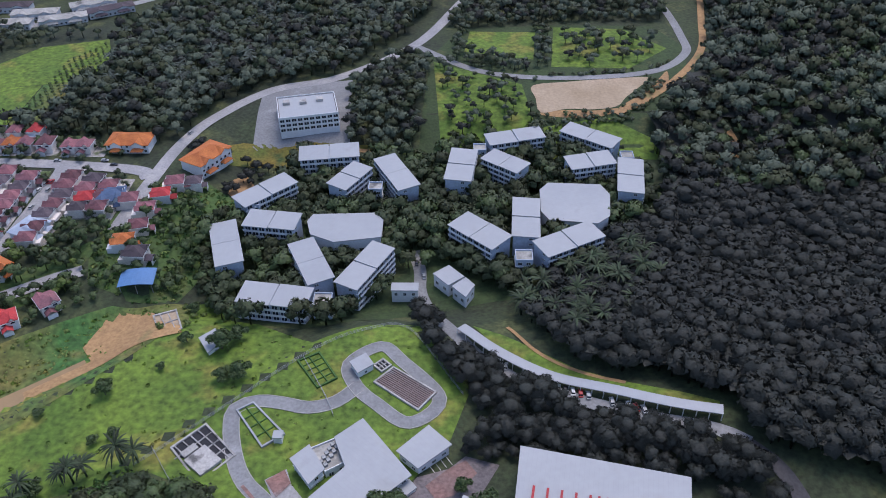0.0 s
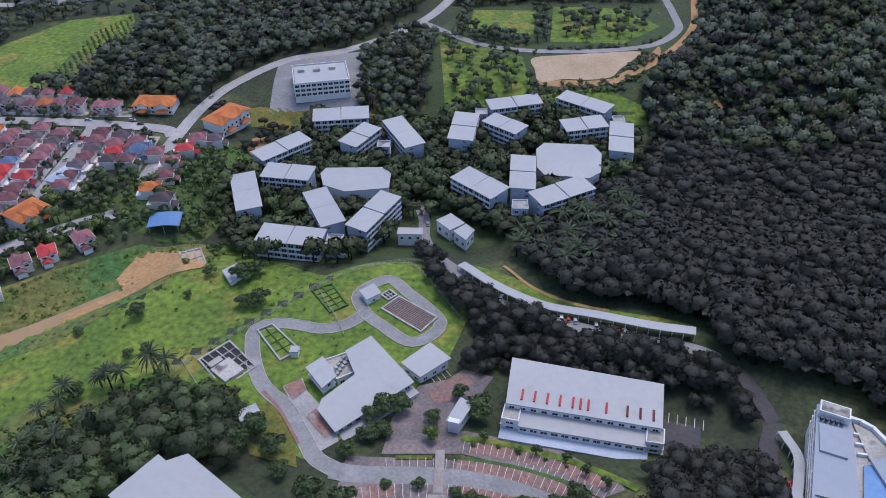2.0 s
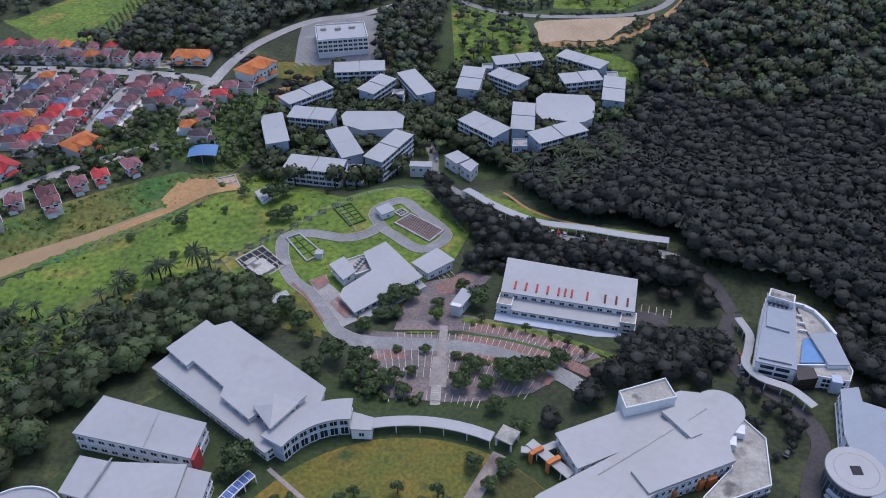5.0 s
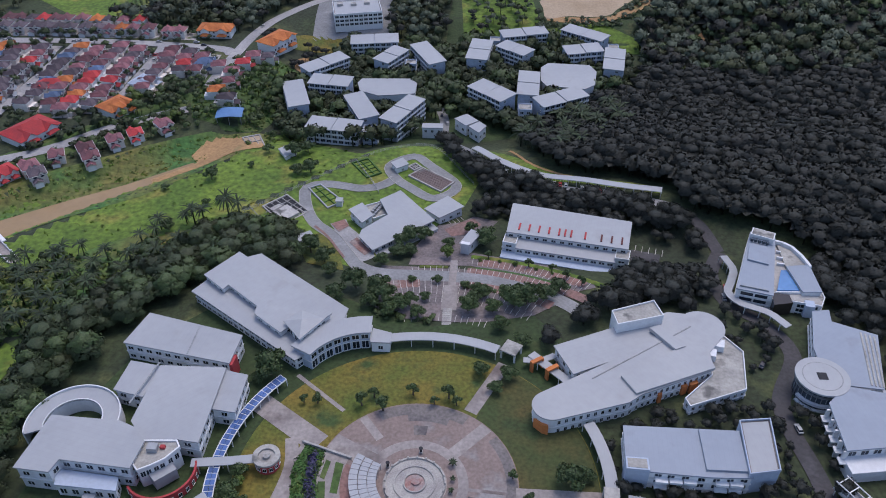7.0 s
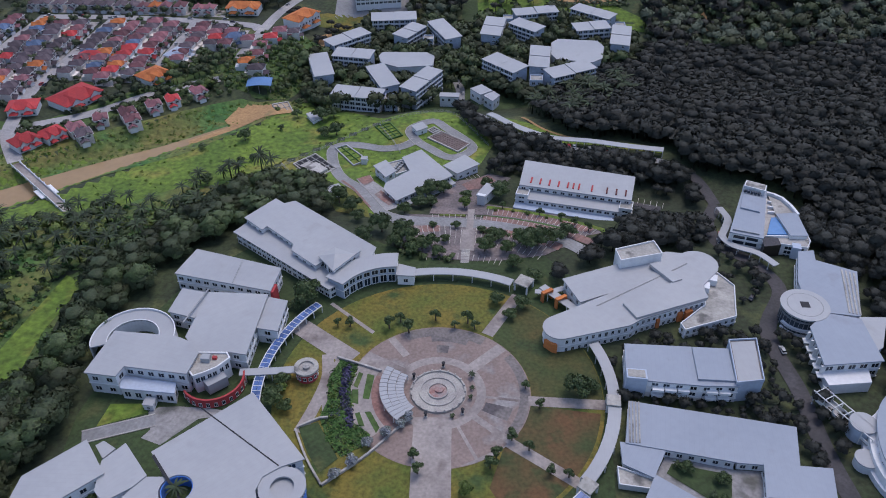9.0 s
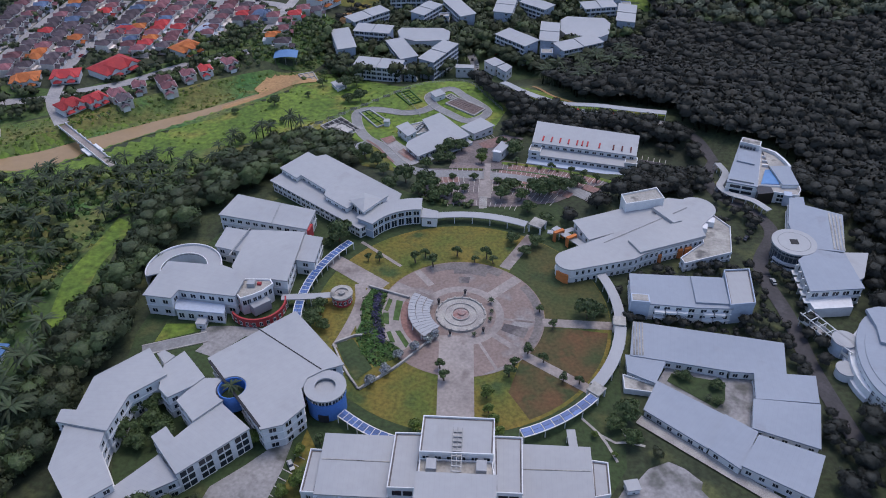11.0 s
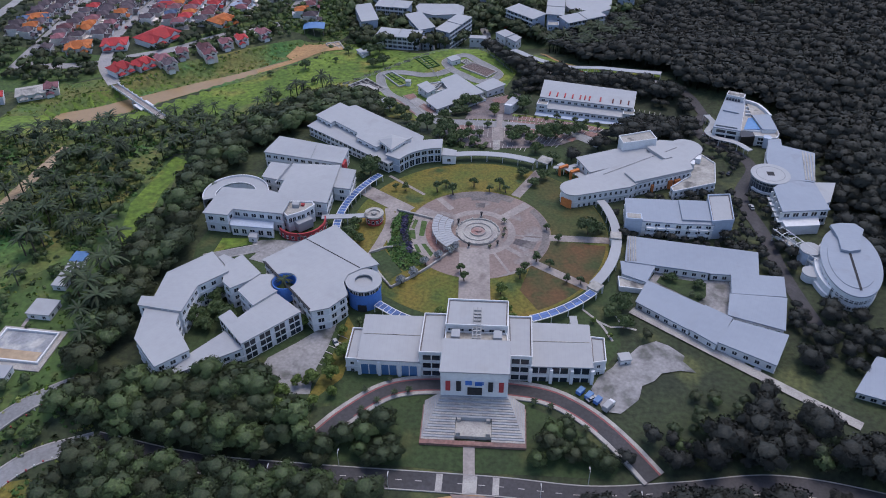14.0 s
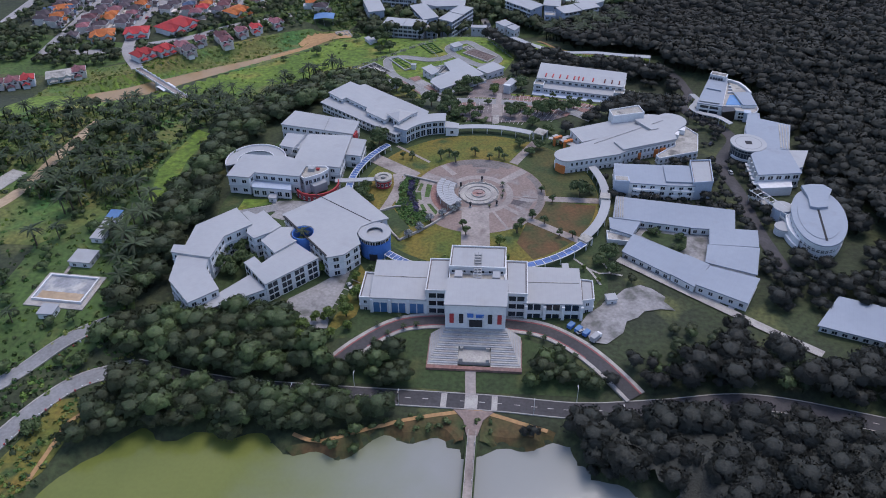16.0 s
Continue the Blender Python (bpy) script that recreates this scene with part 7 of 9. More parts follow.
big_house("hipped_house", "house with a broad orange hipped roof beside the estate", -297, 214, 20, 17, 14, 5.0, TILES[2])
big_house("hipped_house", "house with an orange and maroon hipped roof", -352, 262, 25, 16, 13, 5.0, TILES[2])
for x, y, t in ((-330, 556, 4), (-292, 566, 20), (-262, 584, 30), (-318, 576, 8), (-280, 596, 28), (-345, 590, 6)):
    big_house("terrace_row", "long pale terrace row with a grey roof", x, y, t, 34, 11, 5.0, TILES[3] if t % 4 else M_ROOF_OLD, None, 2.0)
bc = thing("blue_canopy", -137, 264, land(-137, 264), 8, "blue curved metal canopy on posts", "canopy")
keep_clear(disc(-137, 264, 9, 8))
v = [(x, y, 4.0 + 1.0 * math.cos(x / 8 * 1.4) + dz) for dz in (0, 0.2) for y in (-6, 6) for x in np.linspace(-8, 8, 9)]
f = [(i, i + 1, i + 10, i + 9) for i in range(8)] + [(18 + i, 27 + i, 28 + i, 19 + i) for i in range(8)] + [(i, 18 + i, 19 + i, i + 1) for i in range(8)] + [(9 + i, 10 + i, 28 + i, 27 + i) for i in range(8)]
part("roof", mesh_of("roof", v, f), M_BLUEROOF, bc)
for x in (-7, 0, 7):
    for y in (-5.5, 5.5):
        part("post", Solid().box(x - 0.15, y - 0.15, -1, x + 0.15, y + 0.15, 4.1).mesh("post", M_STEEL), None, bc)

# ---------------------------------------------------------------- vehicles
def car(label, paint):
    ob = thing("car", 0, 0, 0, 0, label, "car", "parked cars")
    s = Solid()
    prof = [(-2.1, 0.35), (2.15, 0.35), (2.2, 0.7), (1.2, 0.92), (-1.95, 0.95), (-2.15, 0.7)]
    n = len(prof)
    vs = [(x, y, z) for y in (-0.85, 0.85) for x, z in prof]
    fs = [tuple(range(n)), tuple(range(2 * n - 1, n - 1, -1))] + [(i, n + i, n + (i + 1) % n, (i + 1) % n) for i in range(n)]
    part("body", mesh_of("body", vs, fs), paint, ob)
    cab = [(-1.75, 0.9), (1.15, 0.88), (0.45, 1.42), (-1.35, 1.45)]
    vs = [(x, y * (0.8 if z < 1 else 0.66), z) for y in (-1, 1) for x, z in cab]
    fs = [(0, 1, 2, 3), (7, 6, 5, 4)] + [(i, 4 + i, 4 + (i + 1) % 4, (i + 1) % 4) for i in range(4)]
    part("cabin", mesh_of("cabin", vs, fs), M_GLASS, ob, "dark glazed cabin")
    part("roof_panel", Solid().box(-1.3, -0.64, 1.43, 0.45, 0.64, 1.49).mesh("roof_panel", paint), None, ob)
    wm = bmesh.new()
    bmesh.ops.create_cone(wm, cap_ends=True, segments=10, radius1=0.33, radius2=0.33, depth=0.22, matrix=pose(0, 0, 0, 90))
    me = bpy.data.meshes.new("wheel")
    wm.to_mesh(me)
    wm.free()
    for x in (-1.35, 1.35):
        for y in (-0.8, 0.8):
            part("wheel", me, M_DARK, ob).location = (x, y, 0.33)
    return ob


PAINT = [("white", (0.6, 0.6, 0.6)), ("silver", (0.35, 0.36, 0.37)), ("dark", (0.04, 0.04, 0.05)), ("red", (0.35, 0.03, 0.03))]
CARS = [car(f"{n} parked car with dark windows", mat(f"{n}_car_paint", c, c, 1, 2, vary=0.03, rough=0.3)) for n, c in PAINT]
cr = random.Random(5)
lots = []
drive = curve_pts([(13, 228), (22, 219), (36, 208), (50, 198.6), (66, 190), (80, 184)], 3.0)
for i, (x, y) in enumerate(drive):
    if cr.random() < 0.62:
        lots.append((x, y, 70 + 28 * i / len(drive)))
lots += [(-213 + cr.uniform(-2.6, 2.6), cr.uniform(266, 350), 90) for _ in range(8)] + [(-278 + cr.uniform(-2.5, 2.5), cr.uniform(250, 350), 90) for _ in range(8)]
lots += [(cr.uniform(-330, -180), 367 + cr.uniform(-2.5, 2.5), 0) for _ in range(9)] + [(126, 60, 60), (131, 30, 95), (120.5, 100, 90), (123, 108, 80), (47, -99, 40), (-18, 84, 0), (-52, -78, -60), (5.5, 300, 0), (-6, 280, 95), (-10, 290, 90), (-150, 400, 70)]
for i, (x, y, a) in enumerate(lots):
    m = pose(x, y, land(x, y) + 0.32, 0, 0, a + cr.uniform(-4, 4))
    if i < 4:
        CARS[i].matrix_world = m
    else:
        copy_thing(CARS[cr.choice((0, 0, 1, 1, 2, 3))], m)
for i, (x, y) in enumerate(((43, -96), (46, -98), (49, -100))):
    o = thing("waste_container", x, y, land(x, y) + 0.4, -38, "blue waste container in the service yard", "container", "containers")
    part("body", Solid().box(-1, -1.6, 0, 1, 1.6, 1.5).mesh("body", M_BLUE), None, o)
    part("lid", Solid().box(-1.05, -1.65, 1.5, 1.05, 1.65, 1.65).mesh("lid", M_BLUEROOF), None, o)
tk = thing("truck", 52.5, -103, land(52.5, -103) + 0.4, 52, "white box truck parked in the service yard", "truck")
part("box", Solid().box(-2.6, -1.1, 0.8, 1.4, 1.1, 3.1).mesh("box", M_ROOF), None, tk)
part("cab", Solid().box(1.5, -1.05, 0.5, 3.0, 1.05, 2.3).mesh("cab", M_WALL), None, tk)
for x in (-1.6, 2.2):
    for y in (-1.0, 1.0):
        part("wheel", bpy.data.meshes["wheel"], M_DARK, tk).matrix_basis = pose(x, y, 0.45) @ Matrix.Diagonal((1.3, 1.3, 1.3, 1))


# ---------------------------------------------------------------- road paint and roadside posts
def lane_marks(pts, length=2.2, gap=6.0, width=0.22, rise=0.42):
    """Broken centre line along a road."""
    s, line = Solid(), curve_pts(pts, gap)
    for (ax, ay), (bx, by) in zip(line, line[1:]):
        u = Vector((bx - ax, by - ay)).normalized()
        n, q = Vector((-u.y, u.x)) * width / 2, Vector((ax, ay)) + u * length
        z = max(land(ax, ay), land(q.x, q.y)) + rise
        s.prism([(ax - n.x, ay - n.y), (q.x - n.x, q.y - n.y), (q.x + n.x, q.y + n.y), (ax + n.x, ay + n.y)], z - 0.1, z)
    part("lane_marks", s.mesh("lane_marks", M_LINE), None, None, "", "structure")


lane_marks([(-50, -138), (-26, -138), (14, -138), (45, -139), (75, -135), (109, -130), (150, -136), (200, -148)])
lane_marks([(-128, -131), (-100, -135.6), (-60, -138)])
for x0, x1 in ((-6.6, -4.4), (12.4, 14.6), (2.4, 7.2)):
    part("road_band", Solid().box(x0, -141.4, land(4, -138) + 0.2, x1, -134.6, land(4, -138) + 0.45).mesh("road_band", M_KERB), None, None, "", "structure")
for pts in ([(-168, -200), (-159, -172), (-151, -153), (-141.5, -141), (-128, -134.6)], [(-160, -128), (-153, -118), (-146, -110)]):
    line = curve_pts(pts, 2.8)
    row = thing("bollard_row", line[0][0], line[0][1], 0, 0, "row of red and white roadside bollards", "bollards", "bollard rows")
    for k, (x, y) in enumerate(line):
        part("bollard", Solid().box(-0.22, -0.22, -0.2, 0.22, 0.22, 1.0).mesh("bollard", M_FRAME if k % 2 else M_RED), None, row).location = (x - line[0][0], y - line[0][1], land(x, y))
for x, y in ((-22, -141.8), (28, -142.4), (-62, -142), (60, -142.6), (-40, -134.2), (44, -134.6)):
    lamp = thing("street_lamp", x, y, land(x, y), 0, "slim white street lamp on the lake road", "lamp", "street lamps")
    part("pole", Solid().tube([(0, 0, 0), (0, 0, 3), (0, 0, 7)], 0.12, 0.07, 7).mesh("pole", M_FRAME), None, lamp)
    part("arm", Solid().box(-0.06, -0.06, 6.9, 0.06, 1.7, 7.04).mesh("arm", M_FRAME), None, lamp)
    part("head", Solid().box(-0.2, 1.2, 6.82, 0.2, 2.1, 7.0).mesh("head", M_STEEL), None, lamp)

# ---------------------------------------------------------------- trees
rng = np.random.default_rng(7)


def ico(sub):
    bm = bmesh.new()
    bmesh.ops.create_icosphere(bm, subdivisions=sub, radius=1.0)
    v = np.array([q.co for q in bm.verts])
    f = np.array([[w.index for w in q.verts] for q in bm.faces])
    bm.free()
    return v, f


ICO1, ICO2 = ico(1), ico(2)


def leaf_cloud(r, n, centre, rad, size):
    """n small bent leaf sprays on the surface of a lump: vertices and triangles."""
    d = r.normal(size=(n, 3))
    d /= np.linalg.norm(d, axis=1)[:, None]
    d[:, 2] = np.where(d[:, 2] < -0.3, -d[:, 2], d[:, 2])
    p = centre + d * rad * r.uniform(0.74, 1.16, (n, 1))
    a = r.normal(size=(n, 3))
    w = d + r.normal(size=(n, 3)) * 0.45
    t = np.cross(w, a)
    t /= np.linalg.norm(t, axis=1)[:, None]
    b = np.cross(w, t)
    b /= np.linalg.norm(b, axis=1)[:, None]
    s = size * r.uniform(0.6, 1.35, (n, 1))
    v = np.stack([p - t * s, p + b * s * 0.8 - d * s * 0.25, p + t * s, p - b * s * 0.8 - d * s * 0.25], 1).reshape(-1, 3)
    k = np.arange(n)[:, None] * 4
    return v, np.concatenate([k + [0, 2, 1], k + [0, 3, 2]])


def sprigs(r, n, centre, rad, size):
    """n small tilted leaf tufts over the upper side of a lump, one triangle each."""
    d = r.normal(size=(n, 3))
    d /= np.linalg.norm(d, axis=1)[:, None]
    d[:, 2] = np.where(d[:, 2] < -0.25, -d[:, 2], d[:, 2])
    p = centre + d * rad * r.uniform(0.82, 1.14, (n, 1))
    w = d + r.normal(size=(n, 3)) * 0.5
    t = np.cross(w, r.normal(size=(n, 3)))
    t /= np.linalg.norm(t, axis=1)[:, None]
    b = np.cross(w, t)
    b /= np.linalg.norm(b, axis=1)[:, None]
    s = size * r.uniform(0.55, 1.4, (n, 1))
    v = np.stack([p - t * s - b * s * 0.5, p + t * s - b * s * 0.5, p + b * s * 0.9 - d * s * 0.3], 1).reshape(-1, 3)
    return v, np.arange(n * 3).reshape(-1, 3)


DOME = (ICO1[0], ICO1[1][ICO1[0][ICO1[1]].mean(1)[:, 2] > -0.5])


def crown(seed, rad, high, lumps, sprays, size, core=0.86, spread=0.5, flat=0.72, least=0.36):
    """A crown of lumps, each a rough core under leaf tufts, sitting at z = 0."""
    r = np.random.default_rng(seed)
    V, F, n = [], [], 0
    for i in range(lumps):
        ang, q = 2.4 * i + r.uniform(0, 0.8), rad * (0.0 if i == 0 else r.uniform(0.36, 0.74))
        c = np.array([q * math.cos(ang), q * math.sin(ang), high * (0.6 if i == 0 else r.uniform(0.28, 0.55))])
        rr = np.array([1, 1, flat]) * rad * (0.6 if i == 0 else r.uniform(least, spread))
        v = DOME[0] * r.uniform(0.78, 1.06, (len(DOME[0]), 1)) * rr * core + c
        V.append(v)
        F.append(DOME[1] + n)
        n += len(v)
        v, f = sprigs(r, sprays, c, rr, size)
        V.append(v)
        F.append(f + n)
        n += len(v)
    return np.concatenate(V), np.concatenate(F)


def trunk(seed, h, r0):
    r = np.random.default_rng(seed)
    s = Solid()
    lean = r.uniform(-0.3, 0.3, 2)
    s.tube([(lean[0] * t, lean[1] * t, h * t) for t in (-0.1, 0.3, 0.6, 1.0)], r0, r0 * 0.6, 7)
    for k in range(4):
        a, l = k * 1.6 + r.uniform(0, 0.6), h * r.uniform(0.5, 0.8)
        s.tube([(lean[0] + l * u * math.cos(a), lean[1] + l * u * math.sin(a), h * (0.75 + 0.5 * u)) for u in (0, 0.5, 1)], r0 * 0.45, r0 * 0.15, 5)
    return s


def raw_mesh(name, v, f, m, pick=None, soft=None):
    """A triangle mesh; pick gives each face its material, soft each vertex its direction of shading."""
    me = bpy.data.meshes.new(name)
    me.vertices.add(len(v))
    me.vertices.foreach_set("co", np.asarray(v, np.float32).ravel())
    me.loops.add(f.size)
    me.loops.foreach_set("vertex_index", np.asarray(f, np.int32).ravel())
    me.polygons.add(len(f))
    me.polygons.foreach_set("loop_start", np.arange(len(f), dtype=np.int32) * 3)
    for q in m if isinstance(m, tuple) else (m,):
        me.materials.append(q)
    if pick is not None:
        me.polygons.foreach_set("material_index", np.asarray(pick, np.int32))
    me.update(calc_edges=True)
    if soft is not None:
        me.polygons.foreach_set("use_smooth", np.ones(len(f), bool))
        me.normals_split_custom_set_from_vertices(soft.tolist())
    return me


def palm(seed, h, fronds=21, reach=4.6):
    """A palm crown at z = h: drooping fronds folded along their rib."""
    r = np.random.default_rng(seed)
    V, F = [], []
    for k in range(fronds):
        a, up, L = k * 2.4 + r.uniform(0, 0.3), r.uniform(0.25, 1.15), reach * r.uniform(0.8, 1.15)
        ca, sa, n = math.cos(a), math.sin(a), len(V)
        for i in range(4):
            t = i / 3
            q, z = L * t * math.cos(up * (1 - t)), h + L * (math.sin(up) * t - 0.75 * t * t * (1.2 - 0.4 * up))
            w = 0.36 * math.sin(math.pi * (0.12 + 0.85 * t))
            V += [(q * ca - w * sa, q * sa + w * ca, z - 0.35 * w), (q * ca, q * sa, z), (q * ca + w * sa, q * sa - w * ca, z - 0.35 * w)]
        for i in range(3):
            for j in range(2):
                o = n + 3 * i + j
                F += [(o, o + 1, o + 4), (o, o + 4, o + 3)]
    return np.array(V), np.array(F)


def spots(poly, gap, seed, jitter=0.42, drop=0.0):
    """Places over an area at an even, shaken spacing, where nothing else stands."""
    r = np.random.default_rng(seed)
    xs, ys = [p[0] for p in poly], [p[1] for p in poly]
    out = []
    row = 0
    y = min(ys)
    while y < max(ys):
        x = min(xs) + (gap / 2 if row % 2 else 0)
        while x < max(xs):
            a, b = x + r.uniform(-jitter, jitter) * gap, y + r.uniform(-jitter, jitter) * gap
            if r.uniform() >= drop and inside(a, b, poly) and is_free(a, b) and (b > -146 or land(a, b) > -4.4):
                out.append((a, b))
            x += gap
        y += gap * 0.87
        row += 1
    return out


def wood(name, label, places, forms, material, seed, lo, hi, sink=0.0, zof=land, category="trees", tall=(0.8, 1.3)):
    """Many trees as one mass; each takes one of the leaf materials."""
    r = np.random.default_rng(seed)
    V, F, P, D, n = [], [], [], [], 0
    leafy = forms is not TUFT and forms is not PALMS
    kinds = len(material) if isinstance(material, tuple) else 1
    for x, y in places:
        v, f = forms[r.integers(len(forms))]
        s, a = lo + (hi - lo) * r.uniform() ** 1.3, r.uniform(0, 6.28)
        c, q = math.cos(a) * s, math.sin(a) * s
        w = np.stack([v[:, 0] * c - v[:, 1] * q + x, v[:, 0] * q + v[:, 1] * c + y, v[:, 2] * s * r.uniform(*tall) + zof(x, y) - sink], 1)
        if leafy:
            e = (w - [x, y, w[:, 2].mean() - 1.5 * s]) * [1, 1, 1.5]
            D.append(e / (np.linalg.norm(e, axis=1)[:, None] + 1e-9))
        V.append(w)
        F.append(f + n)
        P.append(np.full(len(f), r.integers(kinds)))
        n += len(w)
    if not V:
        return
    ob = new(name, raw_mesh(name, np.concatenate(V), np.concatenate(F), material, np.concatenate(P), np.concatenate(D) if D else None))
    return tagged(ob, label, category, kind="stuff")


def gap_sheet(name, label, poly, h, step, material, seed):
    """One uneven leaf-coloured sheet, added under the crowns of a dense wood to even out the shade in their gaps."""
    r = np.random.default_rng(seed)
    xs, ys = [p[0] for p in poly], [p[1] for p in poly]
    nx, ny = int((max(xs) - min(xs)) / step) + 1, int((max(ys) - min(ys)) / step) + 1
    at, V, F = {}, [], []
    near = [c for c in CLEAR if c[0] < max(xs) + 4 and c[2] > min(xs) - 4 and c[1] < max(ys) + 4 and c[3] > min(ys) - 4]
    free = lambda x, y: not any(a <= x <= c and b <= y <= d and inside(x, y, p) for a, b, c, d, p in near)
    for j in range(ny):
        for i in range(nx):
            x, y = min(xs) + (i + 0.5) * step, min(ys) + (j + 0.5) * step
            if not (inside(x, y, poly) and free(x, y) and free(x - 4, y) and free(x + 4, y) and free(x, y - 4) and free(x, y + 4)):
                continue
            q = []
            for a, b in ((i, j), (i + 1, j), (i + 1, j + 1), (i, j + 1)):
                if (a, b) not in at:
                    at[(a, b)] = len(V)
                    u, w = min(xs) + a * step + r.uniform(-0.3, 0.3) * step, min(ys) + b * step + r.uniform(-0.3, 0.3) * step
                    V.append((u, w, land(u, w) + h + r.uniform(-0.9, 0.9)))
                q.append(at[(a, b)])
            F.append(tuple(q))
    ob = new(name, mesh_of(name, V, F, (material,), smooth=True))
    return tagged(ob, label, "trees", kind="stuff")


def with_stem(c, h, r0):
    """A crown lifted onto a plain tapered stem."""
    v, f = c
    k = 5
    ring = [(r0 * w * math.cos(6.283 * i / k), r0 * w * math.sin(6.283 * i / k), z) for z, w in ((-1.0, 1.2), (h + 1.5, 0.6)) for i in range(k)]
    tri = [t for i in range(k) for t in ((i, (i + 1) % k, k + (i + 1) % k), (i, k + (i + 1) % k, k + i))]
    return np.concatenate([v + [0, 0, h], np.array(ring)]), np.concatenate([f, np.array(tri) + len(v)])


FOREST = [with_stem(crown(20 + k, 5.8, 2.6, 3, 44, 0.64, 0.94, 0.62, 0.44), 5.5, 0.3) for k in range(8)]
COPSE = [with_stem(crown(30 + k, 5.0, 5.0, 4, 40, 0.66, 0.84), 4.0, 0.3) for k in range(8)]
GROVE = [with_stem(crown(40 + k, 5.4, 4.0, 6, 56, 0.46, 0.88, 0.56, 0.6), 4.4, 0.3) for k in range(8)]
RAIN = [with_stem(crown(50 + k, 7.6, 3.8, 15, 66, 0.44, 0.84, 0.44, 0.62, 0.2), 5.0, 0.4) for k in range(6)]
BUSH = [crown(60 + k, 2.2, 2.6, 3, 34, 0.36) for k in range(4)]
PALMS = [(np.concatenate([p[0], np.array([(0.3 * math.cos(1.257 * i), 0.3 * math.sin(1.257 * i), z) for z in (-1.0, 6.2) for i in range(5)])]),
          np.concatenate([p[1], np.array([t for i in range(5) for t in ((i, (i + 1) % 5, 5 + (i + 1) % 5), (i, 5 + (i + 1) % 5, 5 + i))]) + len(p[0])])) for p in (palm(80 + k, 6.0) for k in range(4))]

TUFT = [leaf_cloud(np.random.default_rng(70 + k), 12, np.array([0, 0, 0.1]), np.array([1.2, 1.2, 0.42]), 0.62) for k in range(6)]
# Leaf mix with the shade of the eastern side already in its colour.
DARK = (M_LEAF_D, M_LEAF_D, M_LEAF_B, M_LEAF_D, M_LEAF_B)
# Mix for distant woods, mostly the haze-toned leaves.
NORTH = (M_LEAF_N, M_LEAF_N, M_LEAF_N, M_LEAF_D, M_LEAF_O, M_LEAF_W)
DEEP = (M_LEAF_W, M_LEAF_W, M_LEAF_O, M_LEAF_W, M_LEAF)
EAST = [(112, 325), (122, 332), (126, 420), (150, 445), (180, 500), (205, 640), (460, 660), (330, 330), (270, 120), (250, -100), (245, -200), (185, -140), (196, -60), (186, 40), (184, 120), (165, 150), (120, 168), (112, 190), (60, 215), (40, 240), (60, 285)]
EAST = [p for p in EAST if p[1] < 331]
wood("east_forest", "dense rainforest covering the eastern slope, its shade put into dark leaf colours", spots([(112, 325), (122, 345), (150, 352), (200, 338), (330, 345)] + EAST[1:][EAST[1:].index((330, 330)):], 5.5, 1, 0.5), FOREST, DARK, 2, 0.95, 1.35, tall=(0.92, 1.1))
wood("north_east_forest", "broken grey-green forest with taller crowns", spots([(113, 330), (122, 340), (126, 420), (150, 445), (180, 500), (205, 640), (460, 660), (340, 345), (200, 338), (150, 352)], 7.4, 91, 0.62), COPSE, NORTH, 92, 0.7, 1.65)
SLOPE = [(112, 325), (122, 345), (150, 352), (200, 338), (330, 345)] + EAST[1:][EAST[1:].index((330, 330)):]
# Made-up sheets under the crowns; their colour stands in for gap shade.
gap_sheet("forest_understory", "added dark sheet filling the shaded gaps of the eastern forest", SLOPE, 7.4, 4.2, M_LEAF_D, 3)
gap_sheet("forest_understory", "added dark sheet filling the shaded gaps of the northern forest", [(113, 330), (122, 340), (126, 420), (150, 445), (180, 500), (205, 640), (460, 660), (340, 345), (200, 338), (150, 352)], 5.6, 6.0, M_LEAF_D, 4)
wood("forest_palms", "dark oil palms along the edge of the forest", spots([(38, 262), (66, 282), (98, 300), (106, 268), (84, 236), (63, 224), (51, 232), (37, 250)], 7.5, 171, 0.5, 0.25), PALMS, M_PALM, 172, 1.25, 1.7)
wood("forest_thicket", "bright green thicket at a forest clearing", spots([(166, 378), (190, 375), (201, 342), (190, 333), (170, 347)], 4.4, 93), BUSH, M_LEAF_L, 94, 1.0, 1.7)
BELT = [(-10, 262), (8, 232), (48, 196), (100, 176), (122, 160), (118, 140), (100, 150), (92, 160), (60, 168), (30, 172), (16, 182), (14, 196), (-4, 228)]
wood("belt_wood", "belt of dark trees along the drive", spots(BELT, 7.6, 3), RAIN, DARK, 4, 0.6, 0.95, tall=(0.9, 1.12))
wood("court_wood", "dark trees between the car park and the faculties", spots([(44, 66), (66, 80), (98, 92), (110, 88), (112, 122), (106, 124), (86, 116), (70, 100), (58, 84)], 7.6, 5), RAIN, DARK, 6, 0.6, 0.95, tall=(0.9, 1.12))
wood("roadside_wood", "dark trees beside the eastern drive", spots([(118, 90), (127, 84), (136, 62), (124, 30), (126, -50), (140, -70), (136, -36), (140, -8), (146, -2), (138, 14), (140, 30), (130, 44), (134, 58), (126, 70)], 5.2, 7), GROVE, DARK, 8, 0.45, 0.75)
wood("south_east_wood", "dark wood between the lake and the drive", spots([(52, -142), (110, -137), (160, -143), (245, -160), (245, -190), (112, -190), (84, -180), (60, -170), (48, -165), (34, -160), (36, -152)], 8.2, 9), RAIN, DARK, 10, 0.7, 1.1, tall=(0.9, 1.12))
